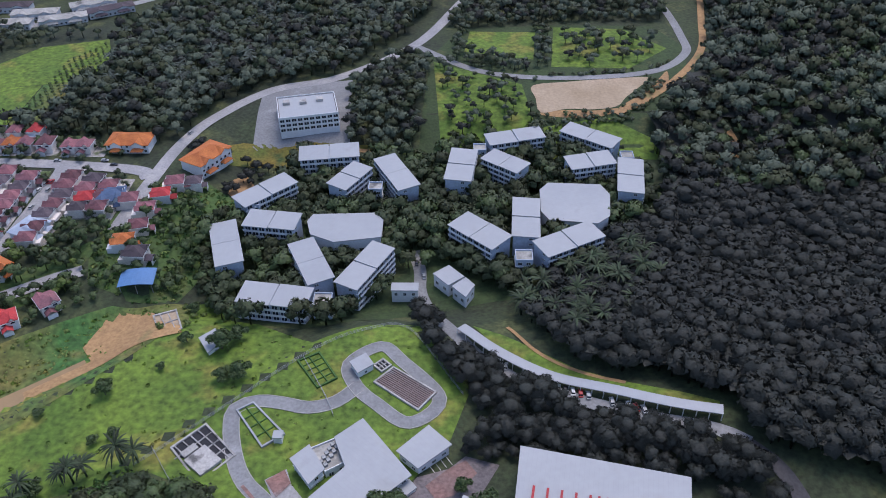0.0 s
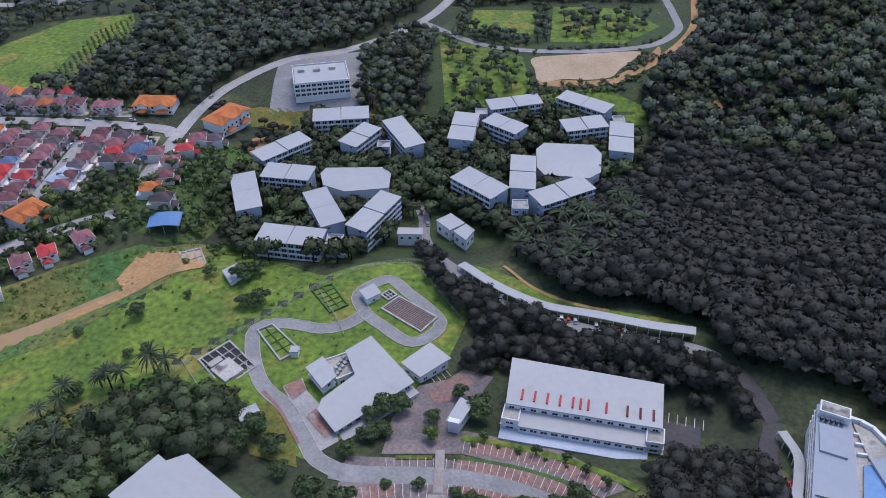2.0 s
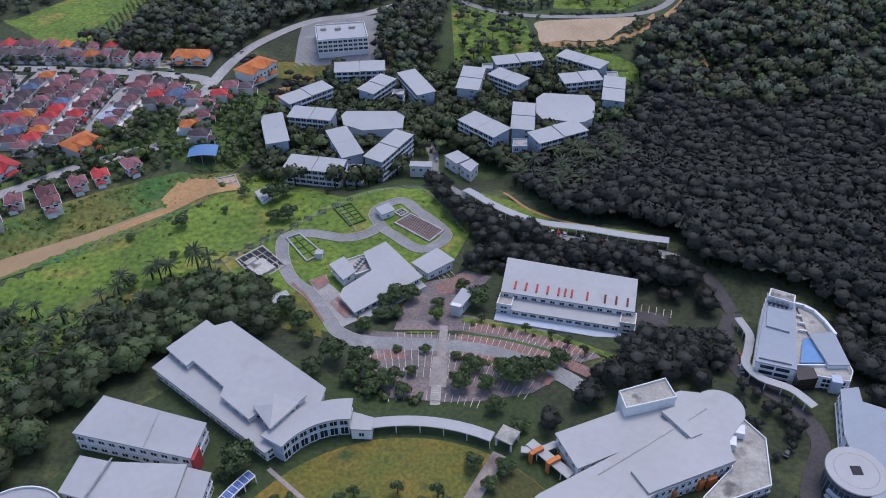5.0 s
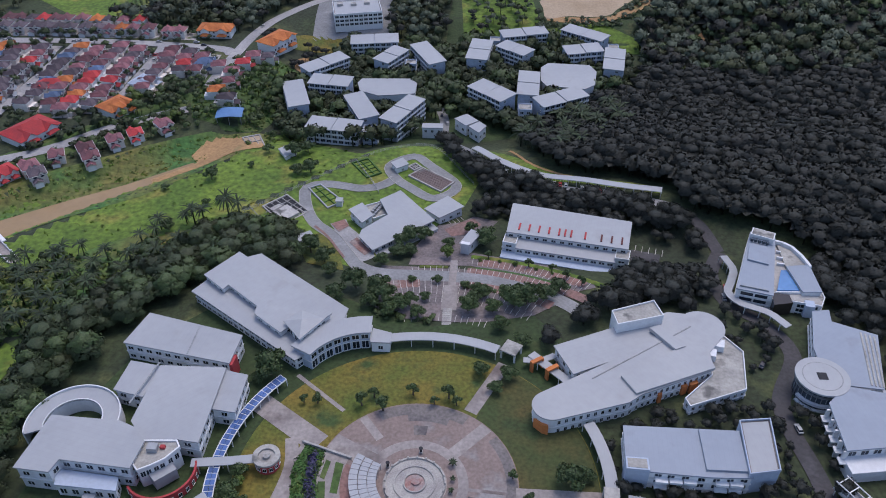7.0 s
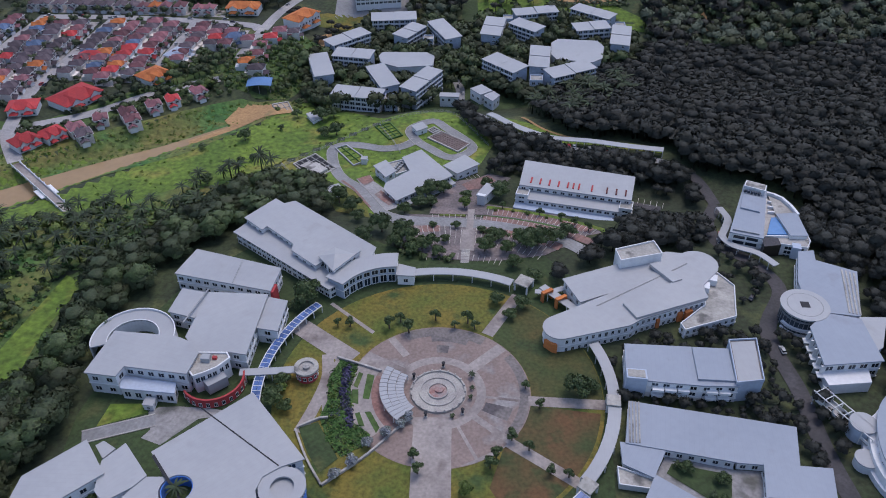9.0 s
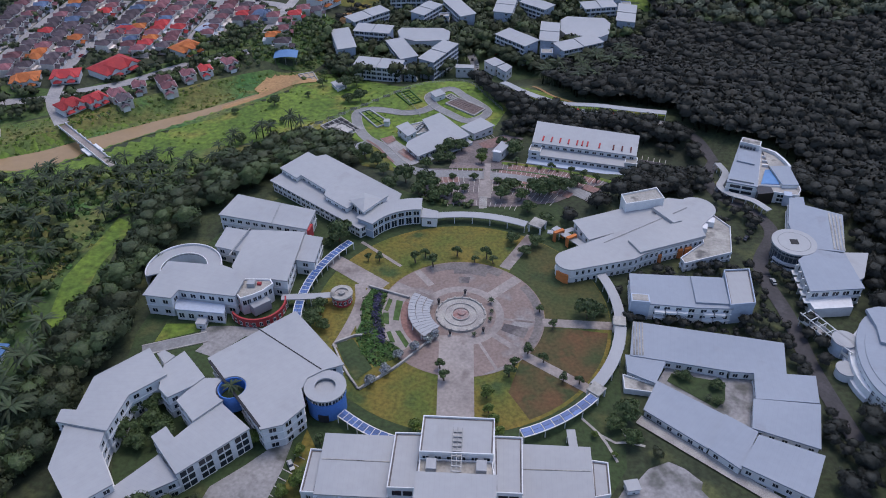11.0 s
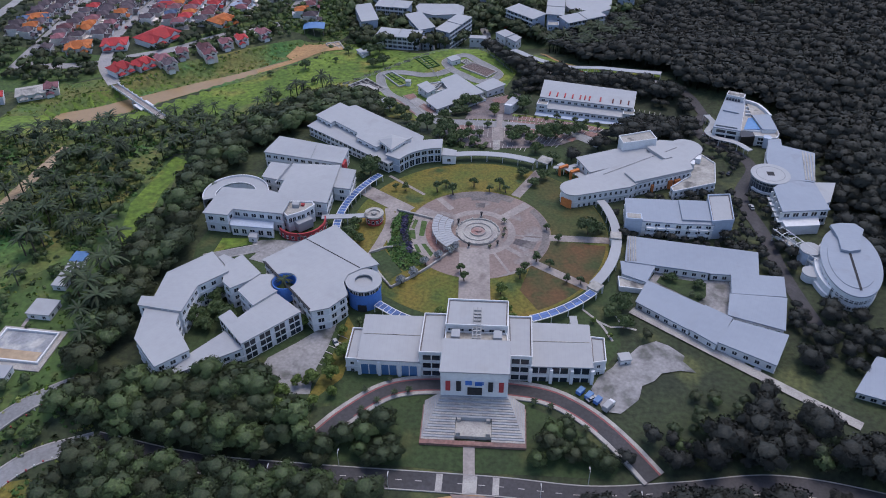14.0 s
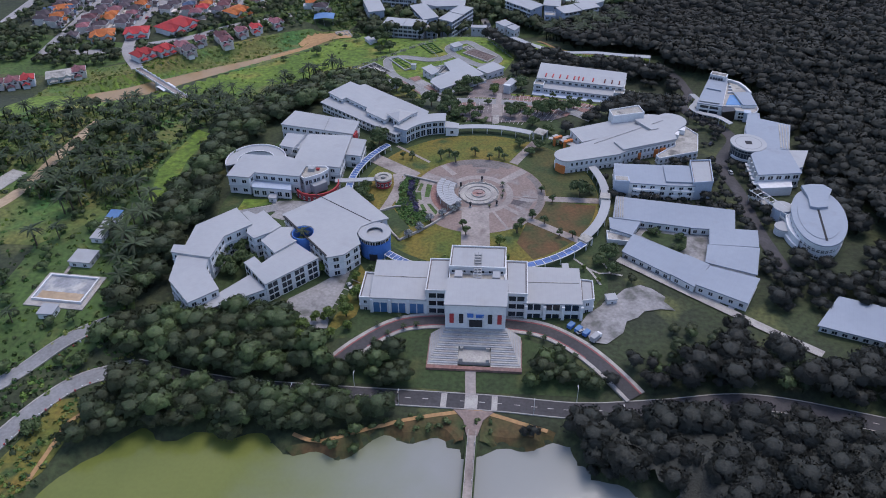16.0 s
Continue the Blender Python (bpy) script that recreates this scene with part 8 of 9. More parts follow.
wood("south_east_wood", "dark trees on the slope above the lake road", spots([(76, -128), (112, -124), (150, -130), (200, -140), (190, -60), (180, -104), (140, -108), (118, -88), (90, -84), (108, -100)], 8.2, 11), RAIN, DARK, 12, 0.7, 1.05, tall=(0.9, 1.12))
gap_sheet("forest_understory", "added dark sheet filling the shaded gaps of the lakeside wood", [(52, -144), (110, -139), (160, -145), (245, -162), (245, -188), (112, -188), (84, -178), (60, -166), (44, -158)], 6.0, 4.0, M_LEAF_D, 5)
wood("stair_wood", "dark trees on the lawn beside the stair", spots([(29, -108), (36, -109), (46, -118), (60, -133), (40, -134), (22, -131), (26, -122)], 6.6, 13), RAIN, DEEP, 14, 0.45, 0.7, tall=(0.9, 1.12))
wood("stair_wood", "dark trees between the ramp and the lake road", spots([(-19, -134), (-21, -124), (-27, -113), (-34, -112), (-46, -126), (-52, -134)], 6.6, 15), RAIN, DEEP, 16, 0.5, 0.75, tall=(0.9, 1.12))
SW = [(-140, -104), (-118, -106), (-100, -102), (-84, -97), (-76, -102), (-58, -114), (-50, -128), (-70, -133), (-124, -127), (-146, -120)]
wood("south_west_wood", "deep green wood below the west faculty", spots(SW, 7.4, 17), RAIN, DEEP, 18, 0.7, 1.05, tall=(0.9, 1.12))
wood("lakeside_wood", "dark lakeside trees overhanging the water", spots([(-126, -136), (-52, -143), (-22, -142), (-34, -151), (-44, -155), (-58, -156), (-62, -166), (-76, -164), (-98, -158), (-114, -161), (-132, -168), (-137, -178), (-139, -170), (-134, -150)], 6.4, 19), RAIN, DEEP, 20, 0.65, 1.0, tall=(0.9, 1.12))
WBELT = [(-66, 108), (-82, 112), (-100, 98), (-118, 72), (-130, 45), (-140, 10), (-132, -25), (-132, -62), (-142, -104), (-152, -96), (-154, -30), (-150, 20), (-150, 62), (-134, 108), (-110, 146), (-92, 148), (-70, 140)]
wood("west_wood", "dense green wood west of the faculties", spots(WBELT, 8.0, 21), RAIN, DEEP, 22, 0.75, 1.15, tall=(0.9, 1.12))
wood("oil_palms", "plantation of dark oil palms by the meadow", spots([(-156, 60), (-150, 100), (-112, 150), (-96, 152), (-104, 166), (-150, 146), (-190, 116), (-240, 92), (-290, 60), (-300, 0), (-240, -20), (-178, -30), (-176, 10), (-168, 58)], 9.0, 23, 0.45, 0.35), PALMS, M_PALM, 24, 0.95, 1.4)
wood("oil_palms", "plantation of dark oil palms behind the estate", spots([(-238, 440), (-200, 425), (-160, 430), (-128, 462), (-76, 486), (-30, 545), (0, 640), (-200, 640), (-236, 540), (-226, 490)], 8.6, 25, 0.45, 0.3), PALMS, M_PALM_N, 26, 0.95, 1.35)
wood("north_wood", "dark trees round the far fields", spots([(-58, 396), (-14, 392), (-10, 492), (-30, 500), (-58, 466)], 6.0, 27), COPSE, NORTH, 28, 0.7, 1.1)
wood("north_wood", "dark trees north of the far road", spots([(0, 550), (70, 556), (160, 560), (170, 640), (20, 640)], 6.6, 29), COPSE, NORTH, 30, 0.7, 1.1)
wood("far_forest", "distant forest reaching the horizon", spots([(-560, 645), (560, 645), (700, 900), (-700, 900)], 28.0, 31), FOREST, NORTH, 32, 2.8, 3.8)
wood("hostel_trees", "deep green trees filling the hostel courts", spots([(-120, 312), (-104, 330), (-84, 358), (-84, 384), (-40, 386), (0, 384), (24, 398), (66, 404), (108, 388), (118, 350), (112, 325), (90, 298), (60, 272), (34, 268), (24, 275), (0, 290), (-20, 282), (-28, 250), (-46, 238), (-92, 240), (-112, 270)], 6.0, 33), COPSE, DEEP, 34, 0.85, 1.4)
wood("orchard", "scattered orchard trees on rough grass", spots([(-6, 490), (50, 456), (56, 412), (4, 398)], 7.6, 35, drop=0.3), COPSE, NORTH, 36, 0.5, 0.95)
wood("orchard", "rows of small trees in a far field", spots([(74, 484), (80, 546), (126, 541), (150, 510), (122, 480)], 8.4, 37, drop=0.4), COPSE, NORTH, 38, 0.6, 1.1)
wood("estate_trees", "mixed trees along the edge of the estate", spots([(-168, 268), (-196, 300), (-190, 310), (-166, 318), (-150, 345), (-128, 340), (-112, 300), (-118, 262), (-150, 256)], 7.0, 39, drop=0.25), COPSE, M_LEAF, 40, 0.5, 0.85)
wood("estate_trees", "garden trees among the houses", spots([(-385, 230), (-385, 405), (-190, 405), (-166, 350), (-168, 300), (-215, 250), (-300, 205)], 7.6, 43, drop=0.3), COPSE, (M_LEAF_W, M_LEAF, M_LEAF_W), 44, 0.45, 0.9, sink=1.5)
wood("estate_trees", "trees along the riverside lane", spots([(-260, 178), (-232, 206), (-206, 232), (-170, 254), (-150, 252), (-205, 212), (-255, 172)], 7.0, 41, drop=0.35), COPSE, M_LEAF, 42, 0.5, 0.85, sink=1.5)

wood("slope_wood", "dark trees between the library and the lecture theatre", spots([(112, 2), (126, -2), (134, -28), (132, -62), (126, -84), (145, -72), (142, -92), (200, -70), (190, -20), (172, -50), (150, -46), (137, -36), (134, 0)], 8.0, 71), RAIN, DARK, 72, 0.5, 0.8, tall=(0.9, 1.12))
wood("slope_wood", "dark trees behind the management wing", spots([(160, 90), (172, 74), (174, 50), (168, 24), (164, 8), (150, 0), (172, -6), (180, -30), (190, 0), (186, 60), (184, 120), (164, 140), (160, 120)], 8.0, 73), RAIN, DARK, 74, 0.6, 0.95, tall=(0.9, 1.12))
wood("yard_wood", "dark trees below the library apron", spots([(70, -56), (92, -74), (112, -88), (130, -102), (150, -128), (90, -124), (78, -112), (86, -96), (78, -80), (66, -66)], 5.4, 75, drop=0.72), GROVE, DEEP, 76, 0.45, 0.75)
wood("bank_wood", "dark trees along the ramp to the lake road", spots([(56, -126), (74, -128), (108, -124), (84, -116), (66, -116)], 5.4, 77, drop=0.4), GROVE, DARK, 78, 0.5, 0.8)
wood("clearing_trees", "green trees in the forest clearing", spots([(130, 380), (190, 420), (240, 470), (330, 520), (330, 440), (240, 380), (150, 340)], 12.0, 79, drop=0.3), COPSE, M_LEAF, 80, 0.9, 1.3)

wood("garden_thicket", "lush mixed trees between the estate and the river lane", spots([(-214, 246), (-222, 272), (-200, 292), (-168, 280), (-160, 254), (-190, 240)], 6.4, 173, drop=0.15), COPSE, (M_LEAF, M_LEAF_L, M_LEAF_W), 174, 0.5, 0.95)
wood("facade_trees", "broad green trees standing close to the west faculty", spots([(-122, -108), (-104, -106), (-92, -99.5), (-82, -95), (-74, -100), (-84, -108), (-120, -114)], 5.6, 175), RAIN, (M_LEAF_W, M_LEAF), 176, 0.5, 0.72)
wood("shore_trees", "small trees leaning over the lake edge", spots([(-52, -162), (-40, -158), (-28, -155), (-24, -162), (-34, -170), (-48, -170)], 4.6, 95, drop=0.15), GROVE, M_LEAF, 96, 0.32, 0.6)
wood("shore_trees", "dark trees leaning over the silty water", spots([(20, -148), (34, -151), (56, -168), (48, -166), (36, -162), (30, -156)], 4.4, 97), GROVE, DARK, 98, 0.4, 0.75)
wood("ramp_trees", "rough trees and shrubs below the service yard", spots([(60, -100), (70, -98), (80, -90), (92, -100), (110, -112), (112, -122), (76, -124), (64, -116), (56, -106)], 5.4, 99, drop=0.7), GROVE, DEEP, 100, 0.35, 0.75)
wood("lawn_trees", "green trees scattered over the rough west lawn", spots([(-205, -150), (-205, -20), (-180, 40), (-162, 40), (-158, -60), (-150, -100), (-150, -130)], 10.0, 101, drop=0.5), GROVE, M_LEAF, 102, 0.35, 0.75)
wood("lawn_shrubs", "low scrub on the rough west lawn", spots([(-205, -150), (-205, -20), (-180, 40), (-162, 40), (-158, -60), (-150, -100), (-150, -130)], 5.0, 103, drop=0.8), BUSH, M_LEAF, 104, 0.3, 0.8)
wood("crop_rows", "rows of small bushes on a sloping field", spots([(-268, 412), (-238, 420), (-242, 468), (-230, 493), (-246, 528), (-262, 500), (-262, 455)], 4.6, 105, 0.06), BUSH, M_LEAF, 106, 0.5, 0.7)
wood("lane_trees", "trees along the road to the hostels", spots([(-150, 378), (-142, 392), (-120, 386), (-108, 372), (-122, 352), (-128, 345), (-116, 345), (-104, 352), (-96, 372)], 6.0, 107, drop=0.25), GROVE, DARK, 108, 0.4, 0.8)
wood("light_trees", "lighter green trees standing out of the wood", spots(SW, 9.0, 111, drop=0.35), GROVE, M_LEAF, 112, 0.85, 1.2)
wood("light_trees", "lighter green trees along the western wood", spots(WBELT, 11.0, 113, drop=0.35), GROVE, M_LEAF, 114, 0.95, 1.3)
wood("light_trees", "olive trees near the lake road", spots([(-126, -136), (-60, -143), (-50, -158), (-70, -160), (-134, -152)], 8.0, 115, drop=0.4), GROVE, M_LEAF, 116, 0.8, 1.1)
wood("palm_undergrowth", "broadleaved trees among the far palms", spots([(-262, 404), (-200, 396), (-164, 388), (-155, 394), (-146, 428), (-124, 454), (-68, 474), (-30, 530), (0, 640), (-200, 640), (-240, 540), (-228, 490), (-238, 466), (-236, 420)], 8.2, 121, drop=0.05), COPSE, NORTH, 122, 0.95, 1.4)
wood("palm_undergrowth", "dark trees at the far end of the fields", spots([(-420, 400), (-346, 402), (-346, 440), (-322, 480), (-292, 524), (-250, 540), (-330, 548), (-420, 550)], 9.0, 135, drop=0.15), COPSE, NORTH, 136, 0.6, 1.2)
wood("lane_trees", "dense trees between the estate and the river", spots([(-385, 160), (-385, 230), (-330, 212), (-300, 200), (-262, 206), (-226, 246), (-190, 268), (-165, 268), (-168, 258), (-205, 228), (-235, 204), (-262, 176), (-300, 160), (-330, 170)], 6.6, 137, drop=0.25), COPSE, (M_LEAF_W, M_LEAF, M_LEAF_W, M_LEAF_O), 138, 0.6, 1.15, sink=2.5)
wood("palm_undergrowth", "broadleaved trees among the meadow palms", spots([(-156, 60), (-150, 100), (-104, 160), (-150, 140), (-240, 92), (-290, 60), (-300, 0), (-240, -20), (-178, -30), (-168, 58)], 9.6, 123, drop=0.3), COPSE, (M_LEAF, M_LEAF_W, M_LEAF_L, M_LEAF), 124, 0.55, 1.0, sink=1.5)
wood("field_hedge", "dark trees in a row between two fields", spots([(61, 478), (70, 480), (76, 552), (64, 552)], 6.0, 125), COPSE, NORTH, 126, 0.5, 0.9)
wood("field_hedge", "dark trees along the edge of a field", spots([(4, 500), (14, 482), (60, 478), (60, 490), (16, 506), (18, 548), (8, 540)], 6.0, 127), COPSE, NORTH, 128, 0.5, 0.85)
wood("road_brush", "green brush below the clay lot", spots([(54, 408), (110, 412), (134, 440), (140, 458), (132, 462), (108, 426), (56, 422)], 4.0, 129), BUSH, (M_LEAF_W, M_LEAF, M_LEAF_N), 130, 0.7, 1.4)
wood("road_brush", "dark brush beside the far road", spots([(60, 460), (134, 468), (160, 490), (158, 496), (132, 477), (78, 471), (56, 470)], 4.2, 131), BUSH, NORTH, 132, 0.6, 1.2)
wood("court_trees", "low dark trees between the eastern faculties", spots([(62, -4), (64, 22), (48, 20), (60, 30), (100, 42), (120, 44), (128, 30), (124, 4), (128, -10), (112, -6), (66, 0)], 4.6, 141, drop=0.15), GROVE, DARK, 142, 0.28, 0.6)
wood("court_trees", "dark trees beside the curved drive", spots([(118, 50), (134, 60), (130, 86), (118, 92), (112, 84), (120, 66)], 4.8, 143, drop=0.7), GROVE, DARK, 144, 0.35, 0.7)
wood("gym_trees", "dark trees round the gymnasium", spots([(10, 164), (34, 164), (92, 152), (104, 140), (112, 150), (96, 168), (60, 176), (22, 178)], 5.0, 145), GROVE, DARK, 146, 0.5, 0.9)
wood("gym_trees", "dark trees below the gymnasium car park", spots([(70, 104), (84, 118), (104, 122), (118, 118), (116, 100), (92, 94)], 4.8, 147), GROVE, DARK, 148, 0.5, 0.9)
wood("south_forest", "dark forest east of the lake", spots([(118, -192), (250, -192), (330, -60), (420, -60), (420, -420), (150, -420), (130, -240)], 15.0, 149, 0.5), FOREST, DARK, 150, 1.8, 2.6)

# ---------------------------------------------------------------- single trees
def tree(name, label, seed, rad, high, stem, lumps, sprays, size, leaf, group):
    ob = thing(name, 0, 0, 0, 0, label, "tree", group)
    part("trunk", trunk(seed, stem, 0.22 + rad * 0.03).mesh("trunk", M_BARK), None, ob)
    v, f = crown(seed, rad, high, lumps, sprays, size)
    part("crown", raw_mesh("crown", v + [0, 0, stem * 0.75], f, leaf), None, ob)
    return ob


def palm_tree(label, seed, h, reach, group):
    ob = thing("palm", 0, 0, 0, 0, label, "palm", group)
    part("trunk", Solid().tube([(0, 0, -0.5), (0.05, 0.02, h * 0.5), (0.1, 0.0, h + 0.1)], 0.26, 0.17, 8).mesh("trunk", M_BARK), None, ob)
    v, f = palm(seed, h, 20, reach)
    part("crown", raw_mesh("crown", v, f, M_PALM), None, ob)
    return ob


BIG = [tree("tree", "broad dark green shade tree", 101, 5.0, 6.2, 3.6, 6, 150, 0.45, M_LEAF, "court trees"), tree("tree", "rounded green garden tree", 102, 4.0, 5.0, 3.0, 6, 140, 0.4, M_LEAF, "court trees")]
LIGHT = [tree("tree", "bright yellow-green young tree", 103, 3.4, 5.2, 2.6, 6, 130, 0.36, M_LEAF_L, "young trees"), tree("tree", "fresh green street tree", 104, 3.0, 5.6, 2.4, 6, 120, 0.34, M_LEAF_L, "young trees")]
THIN = [tree("small_tree", "thin sparse young tree on the lawn", 105, 1.9, 3.0, 2.6, 4, 70, 0.28, M_LEAF, "lawn trees")]
PT = [palm_tree("small feather palm on the paving", 106, 3.4, 2.4, "court palms"), palm_tree("tall oil palm with drooping fronds", 107, 6.5, 3.9, "meadow palms")]
used = set()
tr = random.Random(3)


def plant(ob, x, y, s, z=None):
    m = pose(x, y, (land(x, y) if z is None else z) + 0.05, 0, 0, tr.uniform(0, 360)) @ Matrix.Diagonal((s, s, s * tr.uniform(0.9, 1.12), 1))
    if ob.name in used:
        copy_thing(ob, m)
    else:
        used.add(ob.name)
        ob.matrix_world = m


for x, y, s in ((-20, 88, 1.1), (-14, 84, 1.0), (-24, 94, 1.0), (14, 84, 0.8), (24, 84, 0.9), (38, 90, 1.1), (46, 94, 1.1), (30, 92, 0.8), (20, 94, 0.7), (-4, 90, 0.6), (52, 100, 1.0), (-6, 80, 0.8), (-15, 142, 0.95), (-8.5, 142, 0.85), (-19, 137.5, 0.9), (3.3, 137, 0.8), (-83, 204, 1.0), (-76, 205, 0.9), (13, 150.5, 0.6), (85, -28.5, 0.5), (96, -32, 0.5), (95, -39.5, 0.45), (20, 50, 0.8), (26, 42, 0.75), (31, 48, 0.85), (51, 2, 1.0), (56, 5, 0.8), (62, -49, 1.15), (57, -53, 0.9), (-58, 45, 1.15), (-62, 41, 0.7), (-59, -9, 0.8), (-54, -12, 0.7), (-58, 0, 0.75), (-26, 85, 1.0), (-34, 97, 1.05), (-18, 80, 0.95), (-41, 88, 0.9),
                (-47, 108, 0.9), (-10, 86, 0.7), (16, 91, 0.8), (33, 88, 1.0), (27, 74, 0.9), (36, 66, 0.9), (20, 141, 1.1), (17, 98, 0.7), (12, 101, 0.55), (34, 97, 0.7), (-11, 104, 0.5), (0, 104, 0.45), (-20, 128, 1.0), (-14, 130, 0.9), (-26, 120, 0.9), (-60, 128, 1.0), (-66, 122, 1.0), (-52, 120, 0.9), (-72, 134, 0.9), (-88, 222, 1.0), (-82, 228, 0.8), (-104, 226, 0.6), (-128, 196, 0.8),
                (-124, 172, 0.6), (-118, 176, 0.6), (-150, 185, 0.6), (-110, 210, 0.5), (-136, 150, 0.7), (-108, 250, 0.8), (-100, 256, 0.9), (-104, 268, 0.8), (-118, 282, 0.8), (-205, -88, 0.8), (-196, -120, 0.8), (-170, -158, 0.8), (-150, -132, 0.7), (-152, -165, 0.9), (-170, -190, 0.8), (62, -60, 0.7), (-112, -58, 1.0), (-104, -64, 1.1), (-106, -74, 1.0), (-98, -70, 0.9), (-112, -70, 0.9), (-119, 14, 0.7), (-106, -56, 0.9)):
    plant(BIG[tr.randrange(2)], x, y, s)
for x, y, s in ((-50, -73.3, 0.8), (-52.5, -89, 0.9), (-58.8, -100, 0.8), (-48, -104.6, 0.9), (-64.9, -114, 1.1), (-74, -107, 1.2), (-81.8, -112.8, 1.2), (-87, -116, 1.1), (-75.5, -120, 1.1), (-61, -112.4, 1.0), (-70, -111, 1.1), (-92, -109, 1.1), (-99, -106, 1.0), (3, 128, 0.95), (13, -50, 0.85), (15, -55, 0.95), (12, -43, 0.8), (17, -60, 0.9), (-12, -60, 0.8), (-62, -66, 0.8), (-67, -69, 0.85), (-58, -62, 0.7), (-52, -90, 1.0), (-47, -86, 1.0), (-50, -97, 1.0), (-57, -99, 0.9), (-44, -82, 0.7), (-62, -101, 1.0), (-70, -104, 1.0), (-78, -103, 0.9), (-85, -100, 0.8), (-48, -105, 0.9), (-54, -110, 1.0), (-66, -108, 1.0),
                (50, -58, 0.6), (56, -66, 0.5), (34, 122, 0.45), (27, 124, 0.45), (43, 118, 0.4), (50, 115, 0.4), (18, 125, 0.5), (-120, 262, 0.8), (-126, 275, 0.8), (-116, 300, 0.8), (-75, 130, 0.6), (-100, 60, 0.7), (-52, 6, 0.5), (-57, -4, 0.6)):
    plant(LIGHT[tr.randrange(2)], x, y, s)
for x, y, s in ((-4, 38, 1.25), (-22, 32, 1.1), (-38, 32, 0.9), (-43, 32, 0.7), (9, 37, 1.1), (4, 34, 0.8), (12, 34, 0.9), (27, -20, 1.0), (22, -28, 1.0), (33, -24, 0.9), (40, -33, 0.8), (46, -34, 0.8), (32, 4, 0.8), (37, -5, 0.8), (20, -32, 1.1), (-14, 30, 1.2), (-18, 36, 0.9), (-6, -30, 0.9), (-4, -36, 1.0), (-40, -76, 1.0), (-44, -68, 0.9), (56, 112, 0.9), (62, 106, 0.9), (40, 121, 0.9), (22, 128, 0.9), (50, 118, 0.8)):
    plant(THIN[0], x, y, s)
for x, y, s in ((12, 8, 0.7), (12.3, 2, 0.7), (12, -2.5, 0.7), (6, -11.5, 0.7), (-36, -112, 1.0), (-31, -107, 1.0), (-25, -103, 1.0), (-20, -101, 1.0), (-42, -119, 1.0), (26, -103, 1.0), (32, -105, 1.0), (38, -109, 1.0), (44, -114, 1.0), (50, -121, 0.9), (-28, -96, 0.9), (-36, -102, 0.9), (82, -27, 0.9), (95, -33, 1.0), (92, -38, 0.9)):
    plant(PT[0], x, y, s)
for x, y, s in ((-152, -79, 1.4), (-155, -47, 1.4), (-158, -62, 1.4), (-166, -59, 1.3), (-172, -16, 1.3), (-160, -27, 1.3), (-200, -31, 1.4), (-204, -9, 1.3), (-150, -70, 1.3), (-222, -22, 1.1), (-214, -16, 1.1), (-203, -34, 1.1), (-208, -11, 1.0), (-197, -28, 1.1), (-204, -60, 1.2), (-196, -54, 0.9), (-156, -76, 1.1), (-153, -70, 1.1), (-171, -48, 1.0), (-163, -43, 1.1), (-160, -35, 1.0), (-166, -52, 1.0), (-158, -60, 1.0), (-77, -55, 0.75), (-210, -125, 1.0), (-188, -112, 0.8), (-150, -88, 1.0), (-148, -80, 1.0)):
    plant(PT[1], x, y, s, 6.5 if (x, y) == (-77, -55) else None)
M_SCRUB = mat("tall_river_grass", (0.13, 0.21, 0.045), (0.19, 0.2, 0.06), 0.04, 0.5, vary=0.35, island=0.3)
KEPT = list(CLEAR)
CLEAR.clear()
wood("shrub_bed", "clipped green shrubs filling the court garden", spots([(-38.6, 13.5), (-31.6, 11), (-32.5, 0.2), (-30.4, -9.1), (-29.9, -15.5), (-22, -21.2), (-22.9, -24.9), (-30.6, -31.4), (-36.3, -24.7), (-41.2, -15), (-39.8, -7.1), (-41.2, 3.8)], 1.25, 55, 0.3), TUFT, (M_HEDGE, M_HEDGE, M_LEAF_W, M_LEAF_L), 56, 0.7, 1.0, category="shrubs")
wood("flower_bed", "band of purple flowering shrubs in the court garden", spots([(-35.8, 11.5), (-34, 11.5), (-34, -1.3), (-30.7, -11.8), (-28.7, -18), (-30.4, -18), (-32.4, -11.8), (-35.8, -1.3)], 1.1, 51, 0.3), TUFT, M_FLOWER, 52, 1.0, 1.4, category="shrubs")
wood("flower_bed", "patch of purple flowering shrubs", spots(disc(-36, -12, 2.6, 10), 1.1, 53, 0.3), TUFT, M_FLOWER, 54, 0.55, 0.85, category="shrubs")
M_BLOSSOM = mat("grey_blossom", (0.34, 0.35, 0.38), (0.2, 0.23, 0.2), 0.3, 1.2, vary=0.4, island=0.5)
WHITE = tree("blossom_tree", "small tree covered in grey-white blossom", 140, 2.2, 3.0, 1.4, 5, 110, 0.26, M_BLOSSOM, "blossom trees")
for x, y, k in ((-16.2, -21.2, 1.1), (-22, -26.4, 1.0), (-26.5, -33.8, 1.0), (-30.9, -39.7, 1.0), (-9.5, -13.5, 0.9), (-12, -17, 0.9)):
    plant(WHITE, x, y, k)
CLEAR.extend(KEPT)
RIVER_AREA = [(-120, 254), (-145, 248), (-205, 206), (-262, 170), (-300, 150), (-300, 112), (-262, 128), (-228, 152), (-196, 177), (-168, 196), (-145, 216), (-128, 236)]
wood("river_shrubs", "low bright scrub along the muddy river", spots(RIVER_AREA, 2.4, 59, drop=0.55), TUFT, (M_SCRUB, M_SCRUB, M_SCRUB, M_MEADOW), 60, 0.5, 1.2, category="scrub")
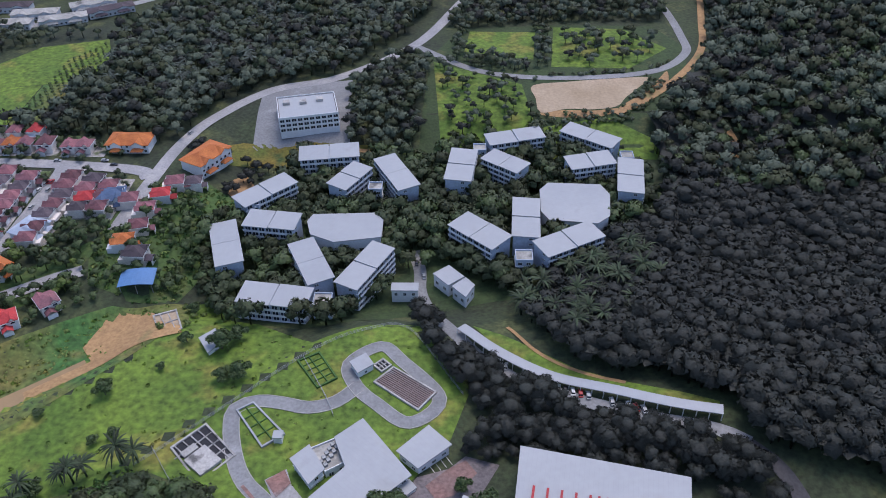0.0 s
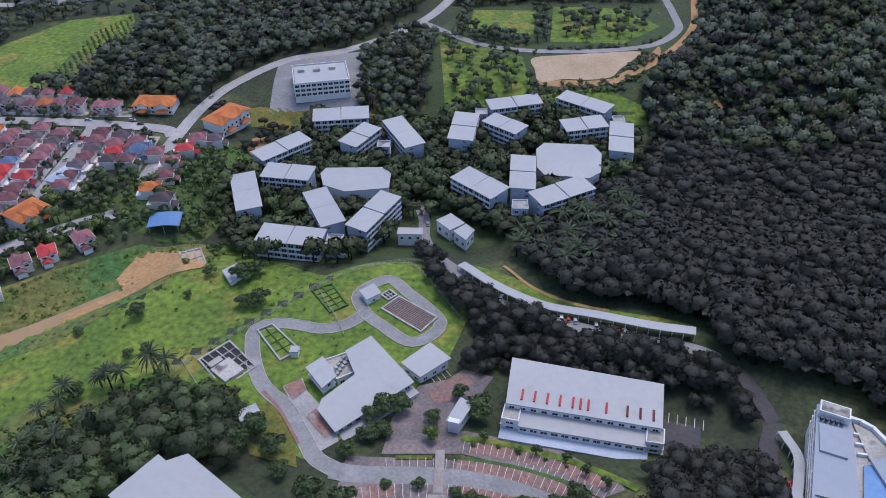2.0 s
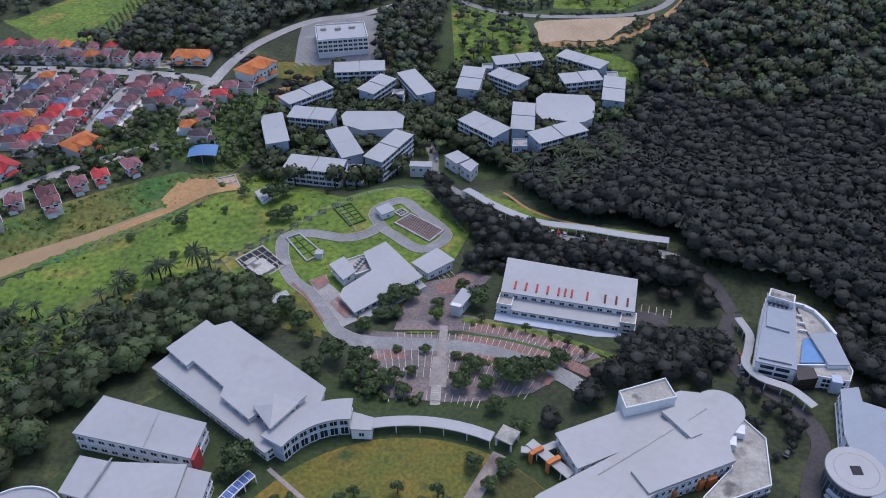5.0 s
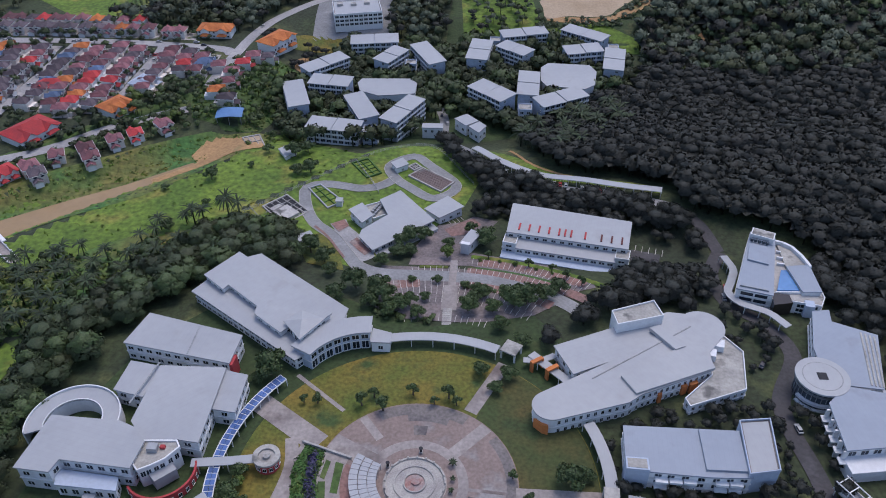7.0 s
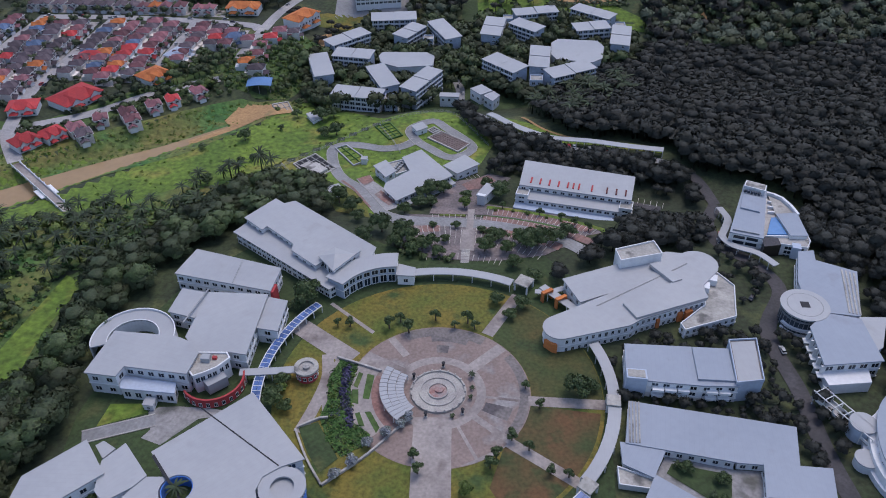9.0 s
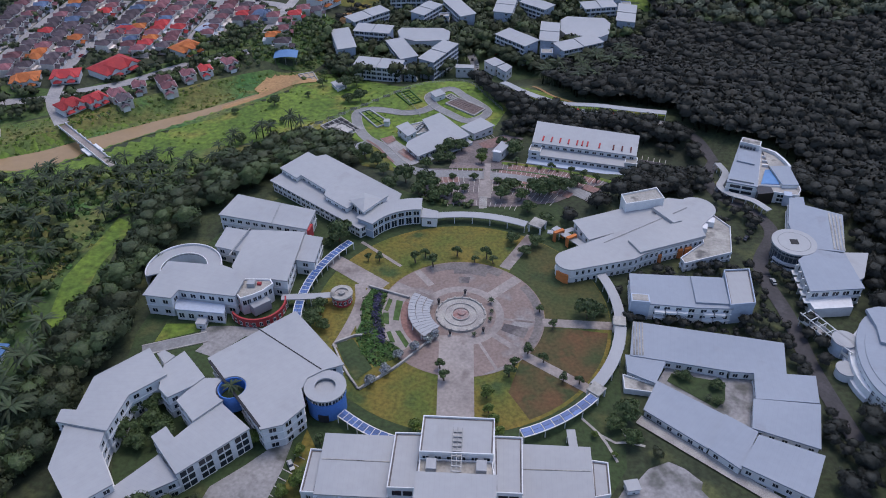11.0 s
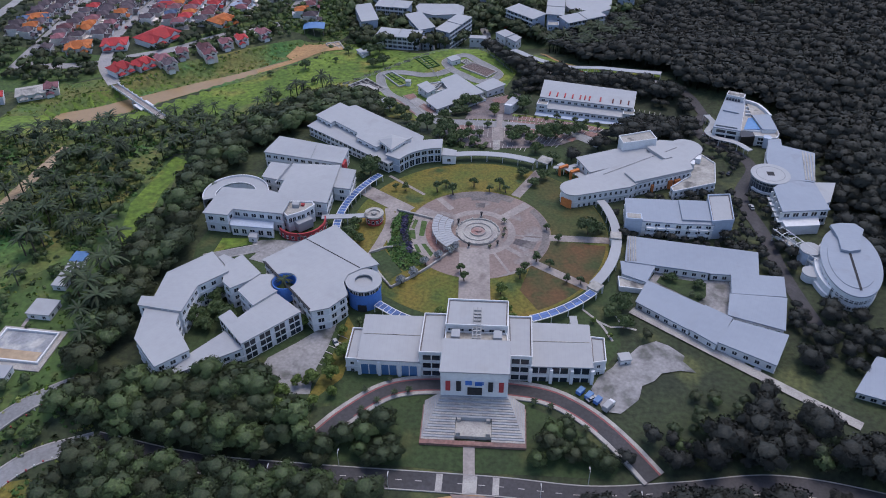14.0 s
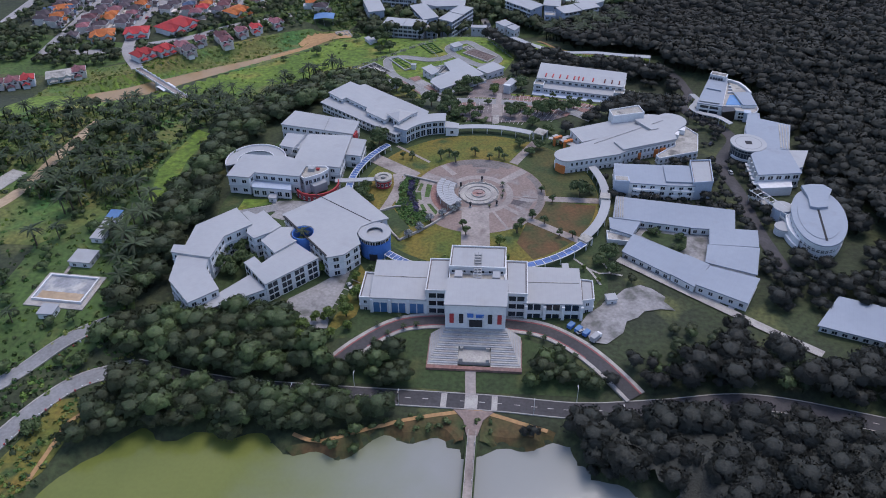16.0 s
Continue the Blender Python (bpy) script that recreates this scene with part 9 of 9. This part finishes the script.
wood("meadow_tufts", "rough grass tufts on the meadow slope", spots([(-100, 258), (-126, 222), (-160, 178), (-200, 150), (-262, 110), (-240, 95), (-180, 122), (-140, 146), (-100, 162), (-76, 190), (-50, 222), (-70, 238)], 3.0, 151, 0.6, drop=0.86), TUFT, (M_MEADOW, M_MEADOW, M_SCRUB), 152, 0.35, 0.95, category="grass")
wood("meadow_tufts", "rough grass tufts round the water works", spots([(-66, 128), (-40, 118), (-10, 150), (12, 190), (-8, 230), (-50, 212), (-78, 182), (-64, 150)], 4.0, 153, 0.6, drop=0.7), TUFT, (M_MEADOW, M_SCRUB), 154, 0.3, 0.7, category="grass")
wood("lawn_tufts", "uneven tufts on the rough west lawn", spots([(-205, -150), (-260, -40), (-205, -20), (-180, 40), (-160, 60), (-155, 0), (-158, -60), (-140, -100), (-150, -130)], 3.4, 155, 0.6, drop=0.6), TUFT, (M_MEADOW, M_DEEPLAWN, M_DEEPLAWN, M_HEDGE), 156, 0.4, 1.1, category="grass")
wood("undergrowth", "green undergrowth among the palms", spots([(-156, 60), (-150, 100), (-104, 160), (-150, 140), (-240, 92), (-290, 60), (-300, 0), (-240, -20), (-178, -30), (-168, 58)], 3.4, 157, drop=0.2), TUFT, (M_HEDGE, M_LEAF_W, M_SCRUB, M_LEAF), 158, 0.7, 1.8, category="scrub")
wood("verge_tufts", "grass tufts between the lake roads", spots([(-176, -200), (-200, -160), (-160, -112), (-140, -106), (-128, -128), (-140, -150), (-140, -190), (-160, -205)], 2.8, 159, drop=0.25), TUFT, (M_HEDGE, M_LEAF_W, M_SCRUB), 160, 0.5, 1.4, category="grass")
wood("estate_tufts", "shrubs and grass at the edge of the estate", spots([(-160, 262), (-170, 290), (-166, 320), (-150, 350), (-128, 352), (-110, 340), (-122, 312), (-112, 276), (-118, 256), (-140, 254)], 3.0, 161, drop=0.3), TUFT, (M_HEDGE, M_LEAF_L, M_SCRUB), 162, 0.6, 1.5, category="scrub")
CLEAR.clear()
wood("meadow_shrubs", "bushes scattered on the meadow slope", spots([(-108, 262), (-128, 240), (-118, 225), (-100, 240)], 4.6, 61, drop=0.4), BUSH, M_LEAF_L, 62, 0.5, 1.0)
wood("lane_hedge", "dense hedge row beside the hostels", spots(bar((-128, 262), (-108, 336), 4.0), 3.0, 63), BUSH, M_LEAF, 64, 0.7, 1.1)
wood("verge_bushes", "bushes on the lake shore", spots([(-20, -146), (20, -147), (32, -154), (2, -153), (-20, -156), (-52, -162), (-48, -156)], 4.0, 65, drop=0.5), BUSH, M_LEAF, 66, 0.5, 1.0)
wood("shrub_bed", "green shrubs round the car park pavilion", spots([(-26, 80), (-14, 76), (2, 76), (2, 79), (-12, 81), (-22, 88)], 3.2, 67), BUSH, M_LEAF, 68, 0.6, 1.1)
wood("shrub_bed", "green shrubs between the car park rows", spots([(10, 99), (18, 98), (30, 95), (38, 91), (38, 94), (26, 99), (12, 102)], 2.6, 69), BUSH, M_LEAF, 70, 0.5, 0.9)
